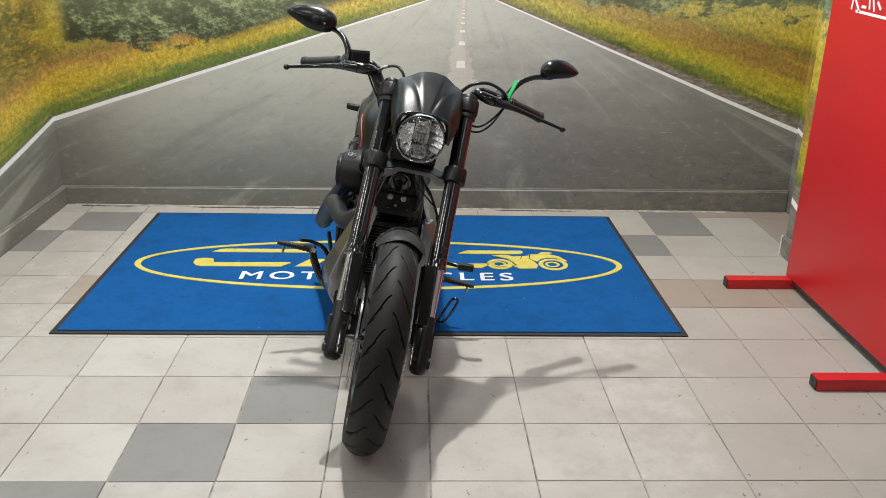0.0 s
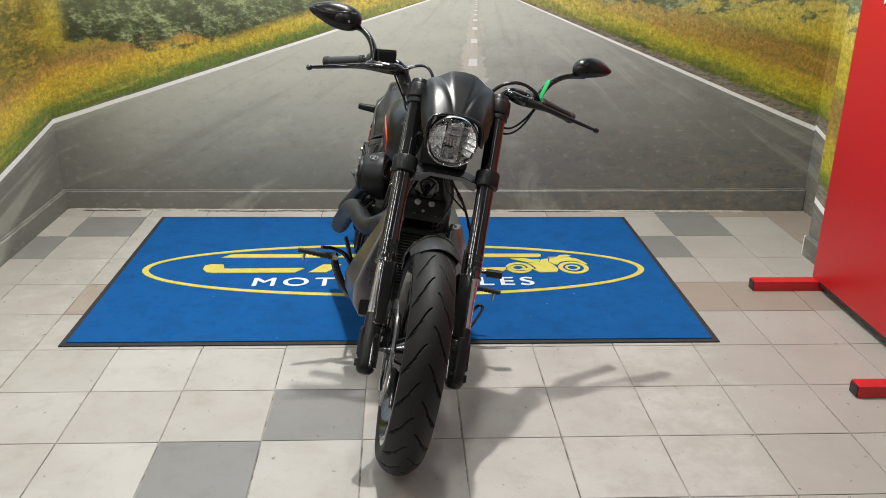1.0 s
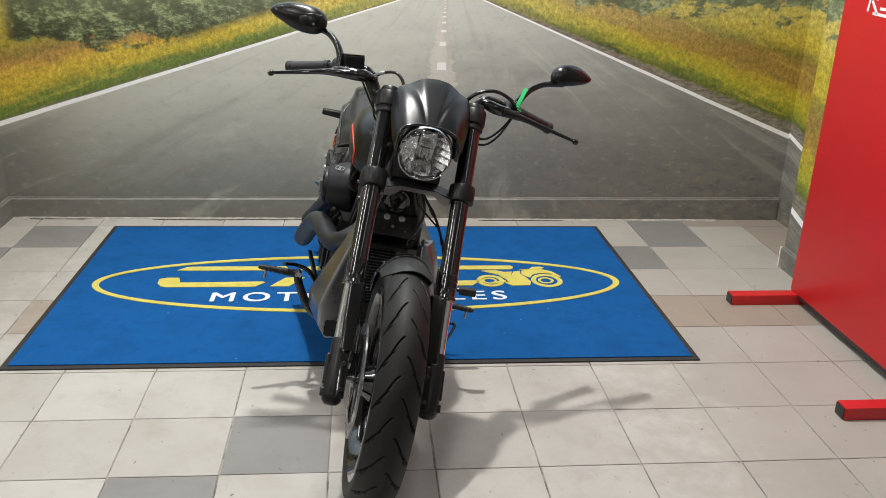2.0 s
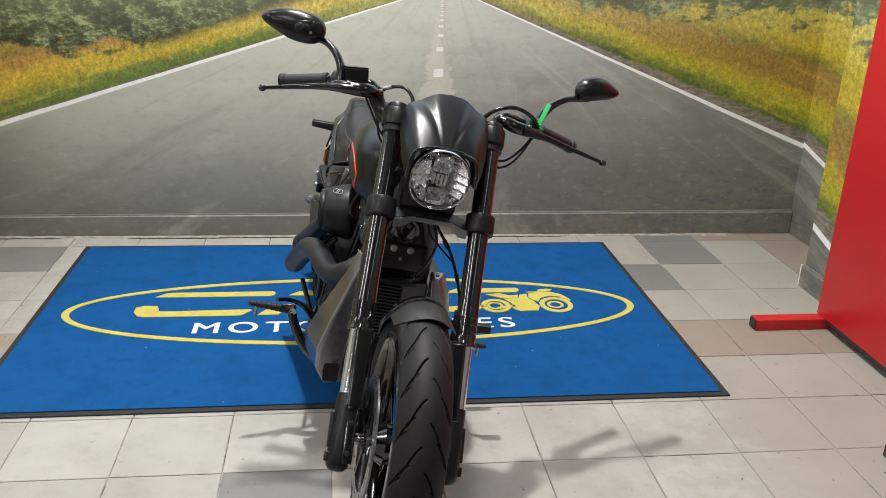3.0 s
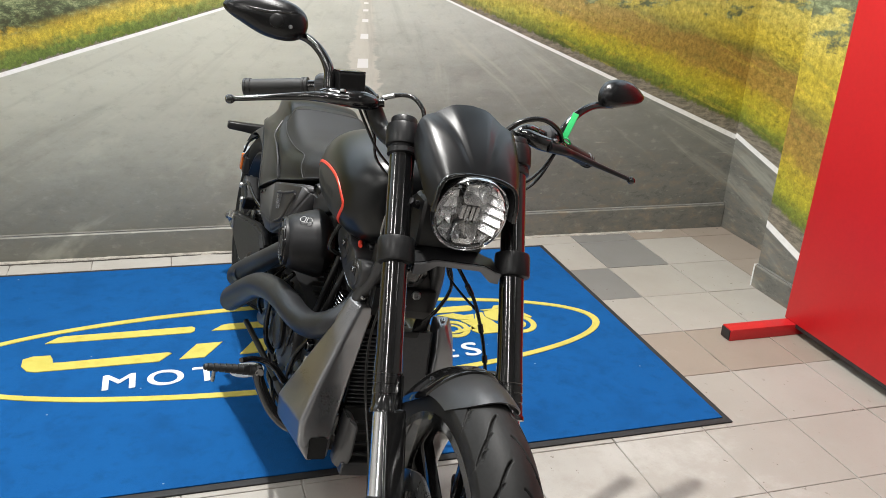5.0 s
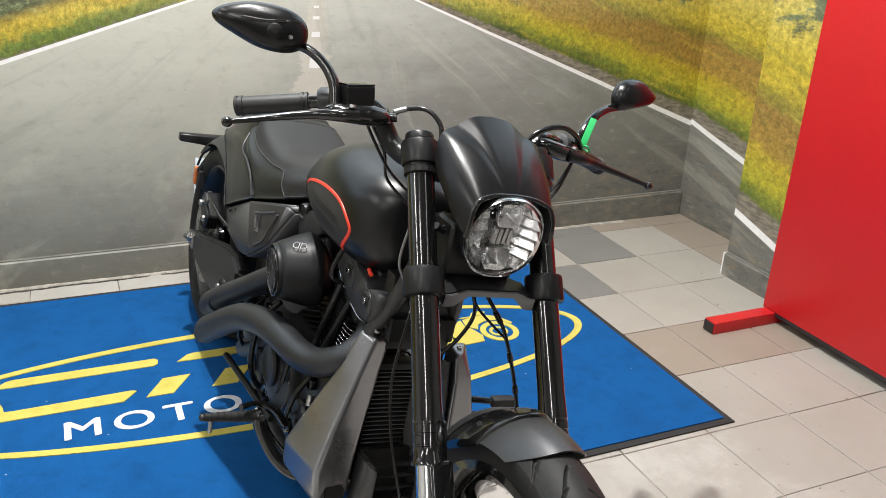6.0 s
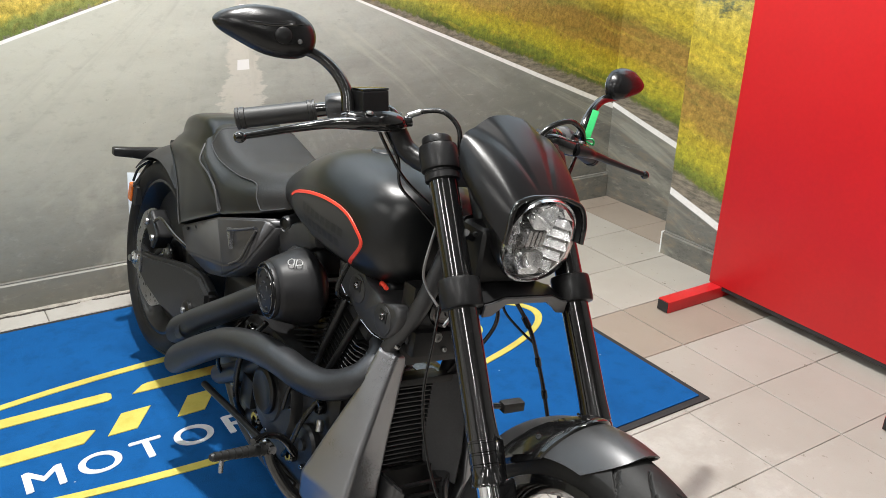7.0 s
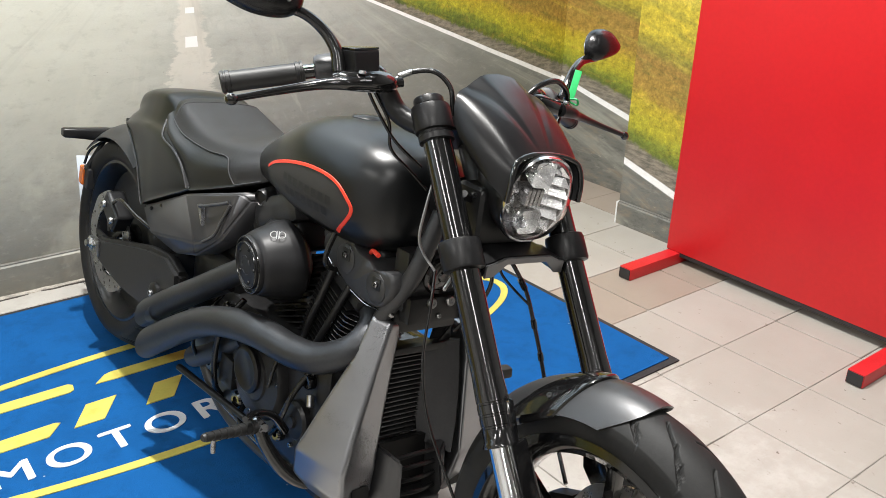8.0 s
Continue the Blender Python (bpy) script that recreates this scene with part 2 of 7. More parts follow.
def mural_material():
    """Wallpaper with a printed country road, in metres across and up the unfolded wall."""
    g = Graph("road_wallpaper")
    uv_node = g.node("ShaderNodeUVMap")
    uv_node.uv_map = "wall"
    uv = uv_node.outputs[0]
    sep = g.node("ShaderNodeSeparateXYZ")
    g.put(sep.inputs[0], uv)
    u, z = sep.outputs[0], sep.outputs[1]
    HORIZON, MIDDLE = 1.186, 1.115
    q = g.math("MAXIMUM", g.math("SUBTRACT", HORIZON, z), 0.02)
    wob = g.math("MULTIPLY", g.math("SUBTRACT", g.noise(uv, 3.0, 2), 0.5), 0.012)
    left = g.math("SUBTRACT", g.math("MULTIPLY_ADD", u, 0.3255, 0.813), z)
    right = g.math("SUBTRACT", g.math("MULTIPLY_ADD", u, -0.3955, 1.617), z)
    e = g.math("ADD", g.math("MINIMUM", left, right), g.math("MULTIPLY", wob, q))
    on_left = g.math("LESS_THAN", u, MIDDLE)
    # road: worn asphalt, paler towards the distance
    fine = g.noise(g.scaled(uv, (1, 2.2, 1)), 130, 3, 0.7)
    track = g.noise(g.scaled(uv, (1.2, 5, 1)), 2.2, 4, 0.6)
    grey = g.ramp(g.math("ADD", z, g.math("MULTIPLY", g.math("SUBTRACT", track, 0.5), 0.5)), [(0.0, (0.145, 0.144, 0.134)), (0.3, (0.195, 0.194, 0.182)), (0.62, (0.30, 0.302, 0.286)), (1.0, (0.54, 0.55, 0.53))])
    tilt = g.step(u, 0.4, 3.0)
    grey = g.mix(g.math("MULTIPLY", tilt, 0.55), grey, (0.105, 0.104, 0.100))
    grey = g.mix(g.math("MULTIPLY", g.math("SUBTRACT", fine, 0.3), 0.35), grey, (0.07, 0.07, 0.066))
    # stronger light on the left of the wall, painted into the road's colour
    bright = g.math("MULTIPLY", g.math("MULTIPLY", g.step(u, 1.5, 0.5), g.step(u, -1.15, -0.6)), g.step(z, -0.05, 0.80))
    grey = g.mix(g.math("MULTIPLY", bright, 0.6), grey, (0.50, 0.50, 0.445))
    # darker round the corner: a darker print, plus falloff of light painted in
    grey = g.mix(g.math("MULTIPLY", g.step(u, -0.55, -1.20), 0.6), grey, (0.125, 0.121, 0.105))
    scratch = g.noise(g.scaled(uv, (2.5, 34, 1), (3, 1, 0)), 2.4, 3, 0.7)
    grey = g.mix(g.math("MULTIPLY", g.math("MULTIPLY", g.step(scratch, 0.66, 0.72), g.math("MULTIPLY_ADD", tilt, 0.7, 0.3)), 0.5), grey, (0.42, 0.40, 0.36))
    gravel = g.noise(g.scaled(uv, (1, 1.8, 1), (6, 3, 0)), 11, 6, 0.78, 0.3)
    low = g.math("MULTIPLY", g.math("MULTIPLY_ADD", tilt, 0.75, 0.25), g.step(z, 0.62, 0.10))
    grey = g.mix(g.math("MULTIPLY", g.math("MULTIPLY", g.step(gravel, 0.48, 0.64), low), 0.75), grey, (0.205, 0.165, 0.125))
    grey = g.mix(g.math("MULTIPLY", g.math("MULTIPLY", g.step(gravel, 0.47, 0.36), low), 0.6), grey, (0.060, 0.058, 0.054))
    chip = g.noise(g.scaled(uv, (1, 3.2, 1), (2, 8, 0)), 30, 3, 0.6)
    grey = g.mix(g.math("MULTIPLY", g.math("MULTIPLY", g.step(chip, 0.68, 0.75), low), 0.7), grey, (0.40, 0.37, 0.32))
    # ragged pale strip and dashes in the middle
    across = g.math("ABSOLUTE", g.math("SUBTRACT", u, g.math("MULTIPLY_ADD", q, -0.03, 1.102)))
    rag = g.math("MULTIPLY_ADD", g.noise(g.scaled(uv, (1.5, 5, 1)), 5, 5, 0.75), 0.40, -0.06)
    strip = g.math("MULTIPLY", g.step(g.math("SUBTRACT", across, g.math("MULTIPLY", rag, q)), 0.012, -0.006), g.step(z, 0.50, 0.68))
    grey = g.mix(g.math("MULTIPLY", strip, 0.7), grey, (0.56, 0.53, 0.49))
    fan = g.node("ShaderNodeCombineXYZ")
    g.put(fan.inputs[0], g.math("DIVIDE", g.math("SUBTRACT", u, MIDDLE), g.math("ADD", q, 0.12)))
    g.put(fan.inputs[1], g.math("MULTIPLY", z, 1.3))
    lane = g.noise(g.scaled(fan.outputs[0], (2.6, 1.1, 1), (3, 7, 0)), 1.3, 5, 0.62, 0.6)
    grey = g.mix(g.math("MULTIPLY", g.step(lane, 0.50, 0.70), 0.24), grey, (0.105, 0.104, 0.094))
    grey = g.mix(g.math("MULTIPLY", g.step(lane, 0.47, 0.34), 0.34), grey, (0.47, 0.47, 0.415))
    mottle = g.noise(g.scaled(uv, (1, 1.7, 1), (8, 3, 0)), 17, 5, 0.7)
    grey = g.mix(g.math("MULTIPLY", g.step(mottle, 0.50, 0.70), 0.16), grey, (0.115, 0.113, 0.100))
    grey = g.mix(g.math("MULTIPLY", g.step(mottle, 0.46, 0.30), 0.20), grey, (0.44, 0.44, 0.40))
    grey = g.mix(1.0, grey, (1.12, 1.12, 1.05), "MULTIPLY")
    blot = g.noise(g.scaled(uv, (1.4, 2.4, 1), (1, 4, 0)), 1.7, 4, 0.62, 0.4)
    grey = g.mix(g.math("MULTIPLY", g.step(blot, 0.52, 0.72), 0.10), grey, (0.10, 0.10, 0.095))
    pit = g.noise(g.scaled(uv, (1, 1.6, 1)), 34, 3, 0.7)
    grey = g.mix(g.math("MULTIPLY", g.step(pit, 0.66, 0.76), 0.35), grey, (0.06, 0.06, 0.056))
    beat = g.math("FRACT", g.math("DIVIDE", g.math("SUBTRACT", g.math("DIVIDE", 1.0, q), 2.404), 0.94))
    dash = g.math("MULTIPLY", g.math("LESS_THAN", beat, 0.25), g.math("LESS_THAN", across, g.math("MULTIPLY", q, 0.056)))
    dash = g.math("MULTIPLY", dash, g.math("GREATER_THAN", z, 0.72))
    grey = g.mix(dash, grey, (0.80, 0.79, 0.76))
    # edge line
    half = g.math("MULTIPLY_ADD", q, 0.0145, 0.002)
    worn = g.math("MULTIPLY_ADD", g.noise(uv, 60, 3), 0.5, 0.72)
    line = g.math("SUBTRACT", 1.0, g.step(g.math("ABSOLUTE", e), g.math("MULTIPLY", half, 0.75), g.math("MULTIPLY", half, 1.2)))
    # verge: shoulder, green grass, yellow flowers, brown reeds, dark bushes
    up = g.math("MULTIPLY", e, -1.0)
    tuft = g.noise(g.scaled(uv, (1, 0.5, 1)), 46, 4, 0.75, 0.5)
    clump = g.noise(g.scaled(uv, (1, 2.0, 1)), 5.5, 4, 0.6)
    stalk = g.noise(g.scaled(uv, (1.25, 0.9, 1), (2, 3, 0)), 40, 6, 0.85, 0.12)
    hue = g.noise(g.scaled(uv, (1, 1.7, 1), (7, 1, 0)), 13, 4, 0.65, 0.3)
    lift = g.math("ADD", up, g.math("ADD", g.math("MULTIPLY", g.math("SUBTRACT", tuft, 0.5), 0.09), g.math("MULTIPLY", g.math("SUBTRACT", clump, 0.5), 0.10)))
    lift = g.math("DIVIDE", lift, g.math("MULTIPLY_ADD", q, 0.75, 0.28))
    field_r = g.ramp(lift, [(0.0, (0.13, 0.12, 0.05)), (0.05, (0.05, 0.085, 0.015)), (0.15, (0.22, 0.26, 0.030)), (0.22, (0.50, 0.45, 0.03)), (0.36, (0.58, 0.43, 0.03)), (0.43, (0.44, 0.27, 0.05)), (0.72, (0.38, 0.22, 0.05)), (0.82, (0.30, 0.25, 0.04)), (1.0, (0.62, 0.47, 0.04))])
    field_l = g.ramp(lift, [(0.0, (0.08, 0.13, 0.02)), (0.10, (0.15, 0.21, 0.035)), (0.17, (0.46, 0.36, 0.035)), (0.32, (0.56, 0.38, 0.04)), (0.42, (0.42, 0.23, 0.06)), (0.52, (0.30, 0.20, 0.05)), (0.66, (0.34, 0.27, 0.04)), (0.9, (0.46, 0.36, 0.03))])
    # uneven wall light painted in: left field raised, right field lowered
    field = g.mix(on_left, g.mix(1.0, field_r, (0.80, 0.81, 0.74), "MULTIPLY"), g.mix(1.0, field_l, (1.08, 1.08, 1.04), "MULTIPLY"))
    field = g.mix(g.math("MULTIPLY", g.step(hue, 0.54, 0.66), 0.22), field, (0.15, 0.21, 0.04))
    field = g.mix(g.math("MULTIPLY", g.step(hue, 0.44, 0.34), 0.20), field, (0.50, 0.24, 0.05))
    along_road = g.node("ShaderNodeCombineXYZ")
    g.put(along_road.inputs[0], u)
    g.put(along_road.inputs[1], e)
    streak = g.noise(g.scaled(along_road.outputs[0], (1.1, 8, 1), (4, 2, 0)), 2.2, 5, 0.68)
    field = g.mix(g.math("MULTIPLY", g.step(streak, 0.53, 0.66), 0.40), field, (0.13, 0.155, 0.030))
    field = g.mix(g.math("MULTIPLY", g.step(streak, 0.46, 0.34), 0.35), field, (0.66, 0.52, 0.07))
    far = g.step(q, 0.30, 0.04)
    field = g.mix(g.math("MULTIPLY", far, 0.4), field, (0.66, 0.58, 0.26))
    field = g.mix(1.0, field, g.ramp(stalk, [(0.32, (0.30, 0.30, 0.16)), (0.44, (0.74, 0.74, 0.55)), (0.55, (1.06, 1.05, 1.0)), (0.68, (1.65, 1.60, 1.45))]), "MULTIPLY")
    crown = g.noise(g.scaled(uv, (1, 1.8, 1), (5, 2, 0)), 4.2, 5, 0.65)
    bush_at = g.math("ADD", g.math("SUBTRACT", z, g.mix(on_left, (1.08,) * 3, (0.86,) * 3)), g.math("MULTIPLY", g.math("SUBTRACT", crown, 0.5), g.mix(on_left, (0.6,) * 3, (0.34,) * 3)))
    bush_at = g.math("ADD", bush_at, g.math("MULTIPLY", g.math("SUBTRACT", tuft, 0.5), 0.10))
    reach = g.math("MAXIMUM", g.math("MULTIPLY", on_left, g.step(u, -1.02, -0.92)), g.step(u, 1.5, 1.7))
    bush = g.math("MULTIPLY", g.math("MULTIPLY", g.step(bush_at, -0.01, 0.035), reach), g.step(up, 0.10, 0.16))
    leaf = g.noise(g.scaled(uv, (1, 1.6, 1), (4, 6, 0)), 26, 6, 0.80, 0.25)
    clot = g.noise(g.scaled(uv, (1, 1.3, 1), (9, 2, 0)), 8, 3, 0.6)
    tone = g.math("ADD", leaf, g.math("MULTIPLY", g.math("SUBTRACT", clot, 0.5), 0.7))
    leaves = g.ramp(tone, [(0.36, (0.006, 0.011, 0.005)), (0.47, (0.026, 0.044, 0.018)), (0.55, (0.10, 0.14, 0.06)), (0.66, (0.36, 0.40, 0.20))])
    leaves = g.mix(g.math("MULTIPLY", far, 0.3), leaves, (0.26, 0.29, 0.18))
    field = g.mix(g.math("MULTIPLY", bush, 0.95), field, leaves)
    shrub = g.math("MULTIPLY", g.step(u, -0.98, -1.12), g.step(g.math("ADD", z, g.math("MULTIPLY", g.math("SUBTRACT", clot, 0.5), 0.5)), 0.66, 0.80))
    field = g.mix(g.math("MULTIPLY", shrub, 0.85), field, g.ramp(tone, [(0.34, (0.018, 0.022, 0.008)), (0.47, (0.085, 0.085, 0.018)), (0.56, (0.26, 0.16, 0.022)), (0.68, (0.42, 0.34, 0.05))]))
    field = g.mix(0.03, field, (0.44, 0.45, 0.36))
    shoulder = g.math("SUBTRACT", 1.0, g.step(g.math("ADD", up, g.math("MULTIPLY", g.math("SUBTRACT", tuft, 0.5), 0.06)), g.math("MULTIPLY", q, g.mix(on_left, (0.095,) * 3, (0.02,) * 3)), g.math("MULTIPLY_ADD", q, g.mix(on_left, (0.12,) * 3, (0.025,) * 3), 0.006)))
    dirt = g.mix(g.step(g.noise(g.scaled(uv, (1, 3, 1)), 22, 5, 0.75), 0.35, 0.65), (0.29, 0.25, 0.19), (0.12, 0.108, 0.085))
    field = g.mix(shoulder, field, dirt)
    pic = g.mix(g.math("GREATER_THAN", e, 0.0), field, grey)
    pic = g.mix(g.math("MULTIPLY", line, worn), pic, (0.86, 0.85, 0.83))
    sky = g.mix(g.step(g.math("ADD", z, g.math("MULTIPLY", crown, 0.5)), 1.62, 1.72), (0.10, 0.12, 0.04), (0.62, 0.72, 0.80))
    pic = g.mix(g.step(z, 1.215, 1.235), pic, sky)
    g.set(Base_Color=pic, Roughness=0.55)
    g.bump(g.noise(uv, 260, 2), 0.05, 0.001)
    return g.mat


MURAL = mural_material()

# ---- the large structure ----
BACK = [(-1.07, 2.556), (2.94, 2.524)]                     # inner face of the back wall
WALL_TOP = CEILING


def mural_wall(name, a, b, ua, ub, depth, label, low=0.0):
    """A wall with thickness whose inner face carries the wallpaper; a and b are its ends on the floor, inside to the left of a-b."""
    a, b = Vector((*a, 0)), Vector((*b, 0))
    out = Vector((b.y - a.y, a.x - b.x, 0)).normalized() * -depth
    bm = bmesh.new()
    layer = bm.loops.layers.uv.new("wall")
    cuts = 6
    cols = []
    for base in (Vector(), out):
        cols.append([[bm.verts.new(a.lerp(b, i / cuts) + base + Vector((0, 0, h))) for h in (low, WALL_TOP)] for i in range(cuts + 1)])
    faces = []
    for side in cols:
        for i in range(cuts):
            faces.append(bm.faces.new((side[i][0], side[i + 1][0], side[i + 1][1], side[i][1])))
    f, k = cols
    for i in range(cuts):
        faces.append(bm.faces.new((f[i][0], k[i][0], k[i + 1][0], f[i + 1][0])))
        faces.append(bm.faces.new((f[i][1], f[i + 1][1], k[i + 1][1], k[i][1])))
    faces.append(bm.faces.new((f[0][0], f[0][1], k[0][1], k[0][0])))
    faces.append(bm.faces.new((f[-1][0], k[-1][0], k[-1][1], f[-1][1])))
    d = b - a
    for face in faces:
        for loop in face.loops:
            t = (loop.vert.co - a).dot(d) / d.length_squared
            loop[layer].uv = (ua + (ub - ua) * t, loop.vert.co.z)
    return tagged(finish(name, bm, MURAL, smooth=False), label, "wall", kind="structure")


def skirting(name, a, b, ua, ub, height, thick, label, rise=0.0):
    """A low ledge along the wall that the wallpaper runs over, with a bare cream top edge."""
    a, b = Vector((*a, 0)), Vector((*b, 0))
    d = (b - a)
    inward = Vector((d.y, -d.x, 0)).normalized()
    bm = bmesh.new()
    layer = bm.loops.layers.uv.new("wall")
    prof = [(0.001, 0), (thick, 0), (thick, height - 0.006), (thick - 0.006, height), (0.001, height)]
    ra = [bm.verts.new(a + inward * p + Vector((0, 0, h))) for p, h in prof]
    rb = [bm.verts.new(b + inward * p + Vector((0, 0, h + (rise if h else 0)))) for p, h in prof]
    n = len(prof)
    for i in range(n):
        bm.faces.new((ra[i], ra[(i + 1) % n], rb[(i + 1) % n], rb[i]))
    bm.faces.new(ra)
    bm.faces.new(rb[::-1])
    for face in bm.faces:
        for loop in face.loops:
            t = (loop.vert.co - a).dot(d) / d.length_squared
            loop[layer].uv = (ua + (ub - ua) * t, loop.vert.co.z)
    ob = finish(name, bm, MURAL, smooth=False)
    cap = bmesh.new()
    w = thick - 0.005
    lip = [a + inward * 0.002 + Vector((0, 0, height + 0.0005)), b + inward * 0.002 + Vector((0, 0, height + rise + 0.0005)), b + inward * w + Vector((0, 0, height + rise + 0.0005)), a + inward * w + Vector((0, 0, height + 0.0005))]
    low = [cap.verts.new(p) for p in lip]
    top = [cap.verts.new(p + Vector((0, 0, 0.003))) for p in lip]
    cap.faces.new(low)
    cap.faces.new(top)
    for i in range(4):
        cap.faces.new((low[i], low[(i + 1) % 4], top[(i + 1) % 4], top[i]))
    part("top_edge", cap, SKIRT_TOP, ob, "bare cream top edge", smooth=False)
    return tagged(ob, label, "skirting", kind="structure")


SKIRT_TOP = surface("bare_cream_edge", (0.16, 0.155, 0.14), 0.6, vary=0.3, scale=14)

LX, RX, PX = -1.07, 2.94, 2.652
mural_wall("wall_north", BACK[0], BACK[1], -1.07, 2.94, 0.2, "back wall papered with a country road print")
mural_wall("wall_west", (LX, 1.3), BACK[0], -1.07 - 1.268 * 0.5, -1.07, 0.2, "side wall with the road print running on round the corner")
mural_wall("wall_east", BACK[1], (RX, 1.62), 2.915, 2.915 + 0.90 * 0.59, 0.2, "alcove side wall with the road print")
pil = box((PX, 0.9, 0), (3.14, 1.838, WALL_TOP))
lay = pil.loops.layers.uv.new("wall")
for f in pil.faces:
    for lp in f.loops:
        lp[lay].uv = (3.395 + (1.838 - lp.vert.co.y) * 0.70, lp.vert.co.z)
tagged(finish("pillar", pil, MURAL, smooth=False), "square pillar papered with yellow meadow and road edge", "pillar", kind="structure")
# unseen walls closing the room; the pale west pair is added as reflector
tagged(finish("wall_east_rear", box((3.3, -5.2, 0), (3.5, 0.9, WALL_TOP)), DIM_UNSEEN_WALL, smooth=False), "unseen side wall, grey to keep the bounce low", "wall", kind="structure")
tagged(finish("wall_east_return", box((3.14, 0.9, 0), (3.5, 1.1, WALL_TOP)), DIM_UNSEEN_WALL, smooth=False), "unseen grey wall return, added to close the room", "wall", kind="structure")
tagged(finish("added_wall_west_return", box((-4.9, 1.3, 0), (-1.3, 1.5, WALL_TOP)), BOUNCE_WALL, smooth=False), "unseen pale wall added to reflect light onto the bike", "wall", kind="structure")
tagged(finish("added_wall_west_far", box((-5.1, -5.4, 0), (-4.9, 1.5, WALL_TOP)), BOUNCE_WALL, smooth=False), "unseen pale wall added for reflections in the bike", "wall", kind="structure")
tagged(finish("wall_south", box((-4.9, -5.4, 0), (3.5, -5.2, WALL_TOP)), DIM_UNSEEN_WALL, smooth=False), "unseen wall behind the viewer, grey to darken reflections", "wall", kind="structure")
tagged(finish("ceiling", box((-5.1, -5.4, CEILING), (3.5, 2.9, CEILING + 0.15)), CEILING_PAINT, smooth=False), "unseen ceiling, grey to keep the bounce low", "ceiling", kind="structure")
floor = tagged(finish("floor", box((-5.1, -5.4, -0.2), (3.5, 2.9, -0.004)), GROUT, smooth=False), "cream tiled floor with grey and brown odd tiles", "floor", kind="structure")

skirting("skirting_north", BACK[0], (2.935, 2.5241), -1.07, 2.935, 0.098, 0.022, "low skirting ledge under the road print", 0.022)
skirting("skirting_west", (LX, 1.3), (LX, 2.533), -1.70, -1.07, 0.098, 0.022, "low skirting ledge along the side wall")
skirting("skirting_pillar", (PX, 1.829), (PX, 0.9), 3.40, 4.05, 0.095, 0.02, "low skirting on the pillar with a chipped white end")
tagged(finish("skirting_end", box((PX - 0.022, 1.830, 0), (PX - 0.001, 1.836, 0.096), 0.001), WHITE_PRINT, smooth=False), "chipped white plaster end of the skirting", "trim", kind="structure")

# broken mortar joint where the tiles meet the back wall
MORTAR = surface("broken_mortar", (0.34, 0.315, 0.275), 0.8, vary=0.35, scale=26, bump=0.4)
DARK_CRACK = surface("dark_open_joint", (0.050, 0.044, 0.038), 0.9, vary=0.4, scale=40)


def ragged_strip(name, x0, x1, off, wide, rough, height, material, label, seed):
    """A low strip with uneven edges along the foot of the back wall."""
    rnd_ = random.Random(seed)
    n = int((x1 - x0) / 0.02)
    bm = bmesh.new()
    rows_ = []
    for k in range(n + 1):
        x = x0 + (x1 - x0) * k / n
        y = BACK[0][1] + (BACK[1][1] - BACK[0][1]) * (x - BACK[0][0]) / (BACK[1][0] - BACK[0][0]) - 0.023 - off
        thin = min(1, k / 2, (n - k) / 2)
        lo_, hi_ = y - wide * thin - rnd_.uniform(0, rough) * thin, y + rnd_.uniform(0, rough) * 0.5 * thin
        h = height * rnd_.uniform(0.6, 1.0)
        rows_.append([bm.verts.new(p) for p in ((x, lo_ - 0.002, -0.001), (x, lo_, h), (x, hi_, h), (x, hi_ + 0.002, -0.001))])
    for r0, r1 in zip(rows_, rows_[1:]):
        for j in range(3):
            bm.faces.new((r0[j], r0[j + 1], r1[j + 1], r1[j]))
    tagged(finish(name, bm, material, smooth=False), label, "trim", kind="structure")


ragged_strip("trim_mortar", -1.04, 2.62, 0.004, 0.012, 0.010, 0.0035, MORTAR, "pale uneven mortar joint along the back wall", 3)
for k, (x0, x1, off) in enumerate(((-0.96, -0.66, 0.026), (-0.36, 0.10, 0.030), (0.06, 0.42, 0.024), (0.46, 0.88, 0.022), (1.30, 1.75, 0.024))):
    ragged_strip("trim_crack", x0, x1, off, 0.0035, 0.005, 0.0022, DARK_CRACK, "dark open crack between tiles and wall", 11 + k)

# ---- key lamp and added fill on the ceiling ----
LAMP_GLOW = bpy.data.materials.new("lamp_glow")
LAMP_GLOW.use_nodes = True
LAMP_GLOW.node_tree.nodes["Principled BSDF"].inputs["Emission Color"].default_value = (1, 0.98, 0.94, 1)
LAMP_GLOW.node_tree.nodes["Principled BSDF"].inputs["Emission Strength"].default_value = 6.0
for lx, ly, ll, lw, watts in LAMPS_AND_FILL:
    lamp = tagged(finish("ceiling_or_fill_light", box((-lw / 2 - 0.02, -ll / 2 - 0.02, 0), (lw / 2 + 0.02, ll / 2 + 0.02, 0.05), 0.004), CEILING_PAINT, smooth=False), "flat ceiling luminaire, key or added unseen fill, with a bright diffuser", "ceiling light", "ceiling lights")
    lamp.location = (lx, ly, CEILING - 0.05)
    part("diffuser", box((-lw / 2, -ll / 2, -0.006), (lw / 2, ll / 2, -0.001)), LAMP_GLOW, lamp, "glowing white diffuser", smooth=False)
    data = bpy.data.lights.new("ceiling_or_fill_lamp", "AREA")
    data.shape, data.size, data.size_y, data.energy, data.color = "RECTANGLE", lw, ll, watts, (1.0, 0.98, 0.945)
    new("ceiling_or_fill_lamp", data).matrix_world = pose(lx, ly, CEILING - 0.062)

# ---- the mat ----
MAT_POSE = pose(0.696, 1.650, 0)


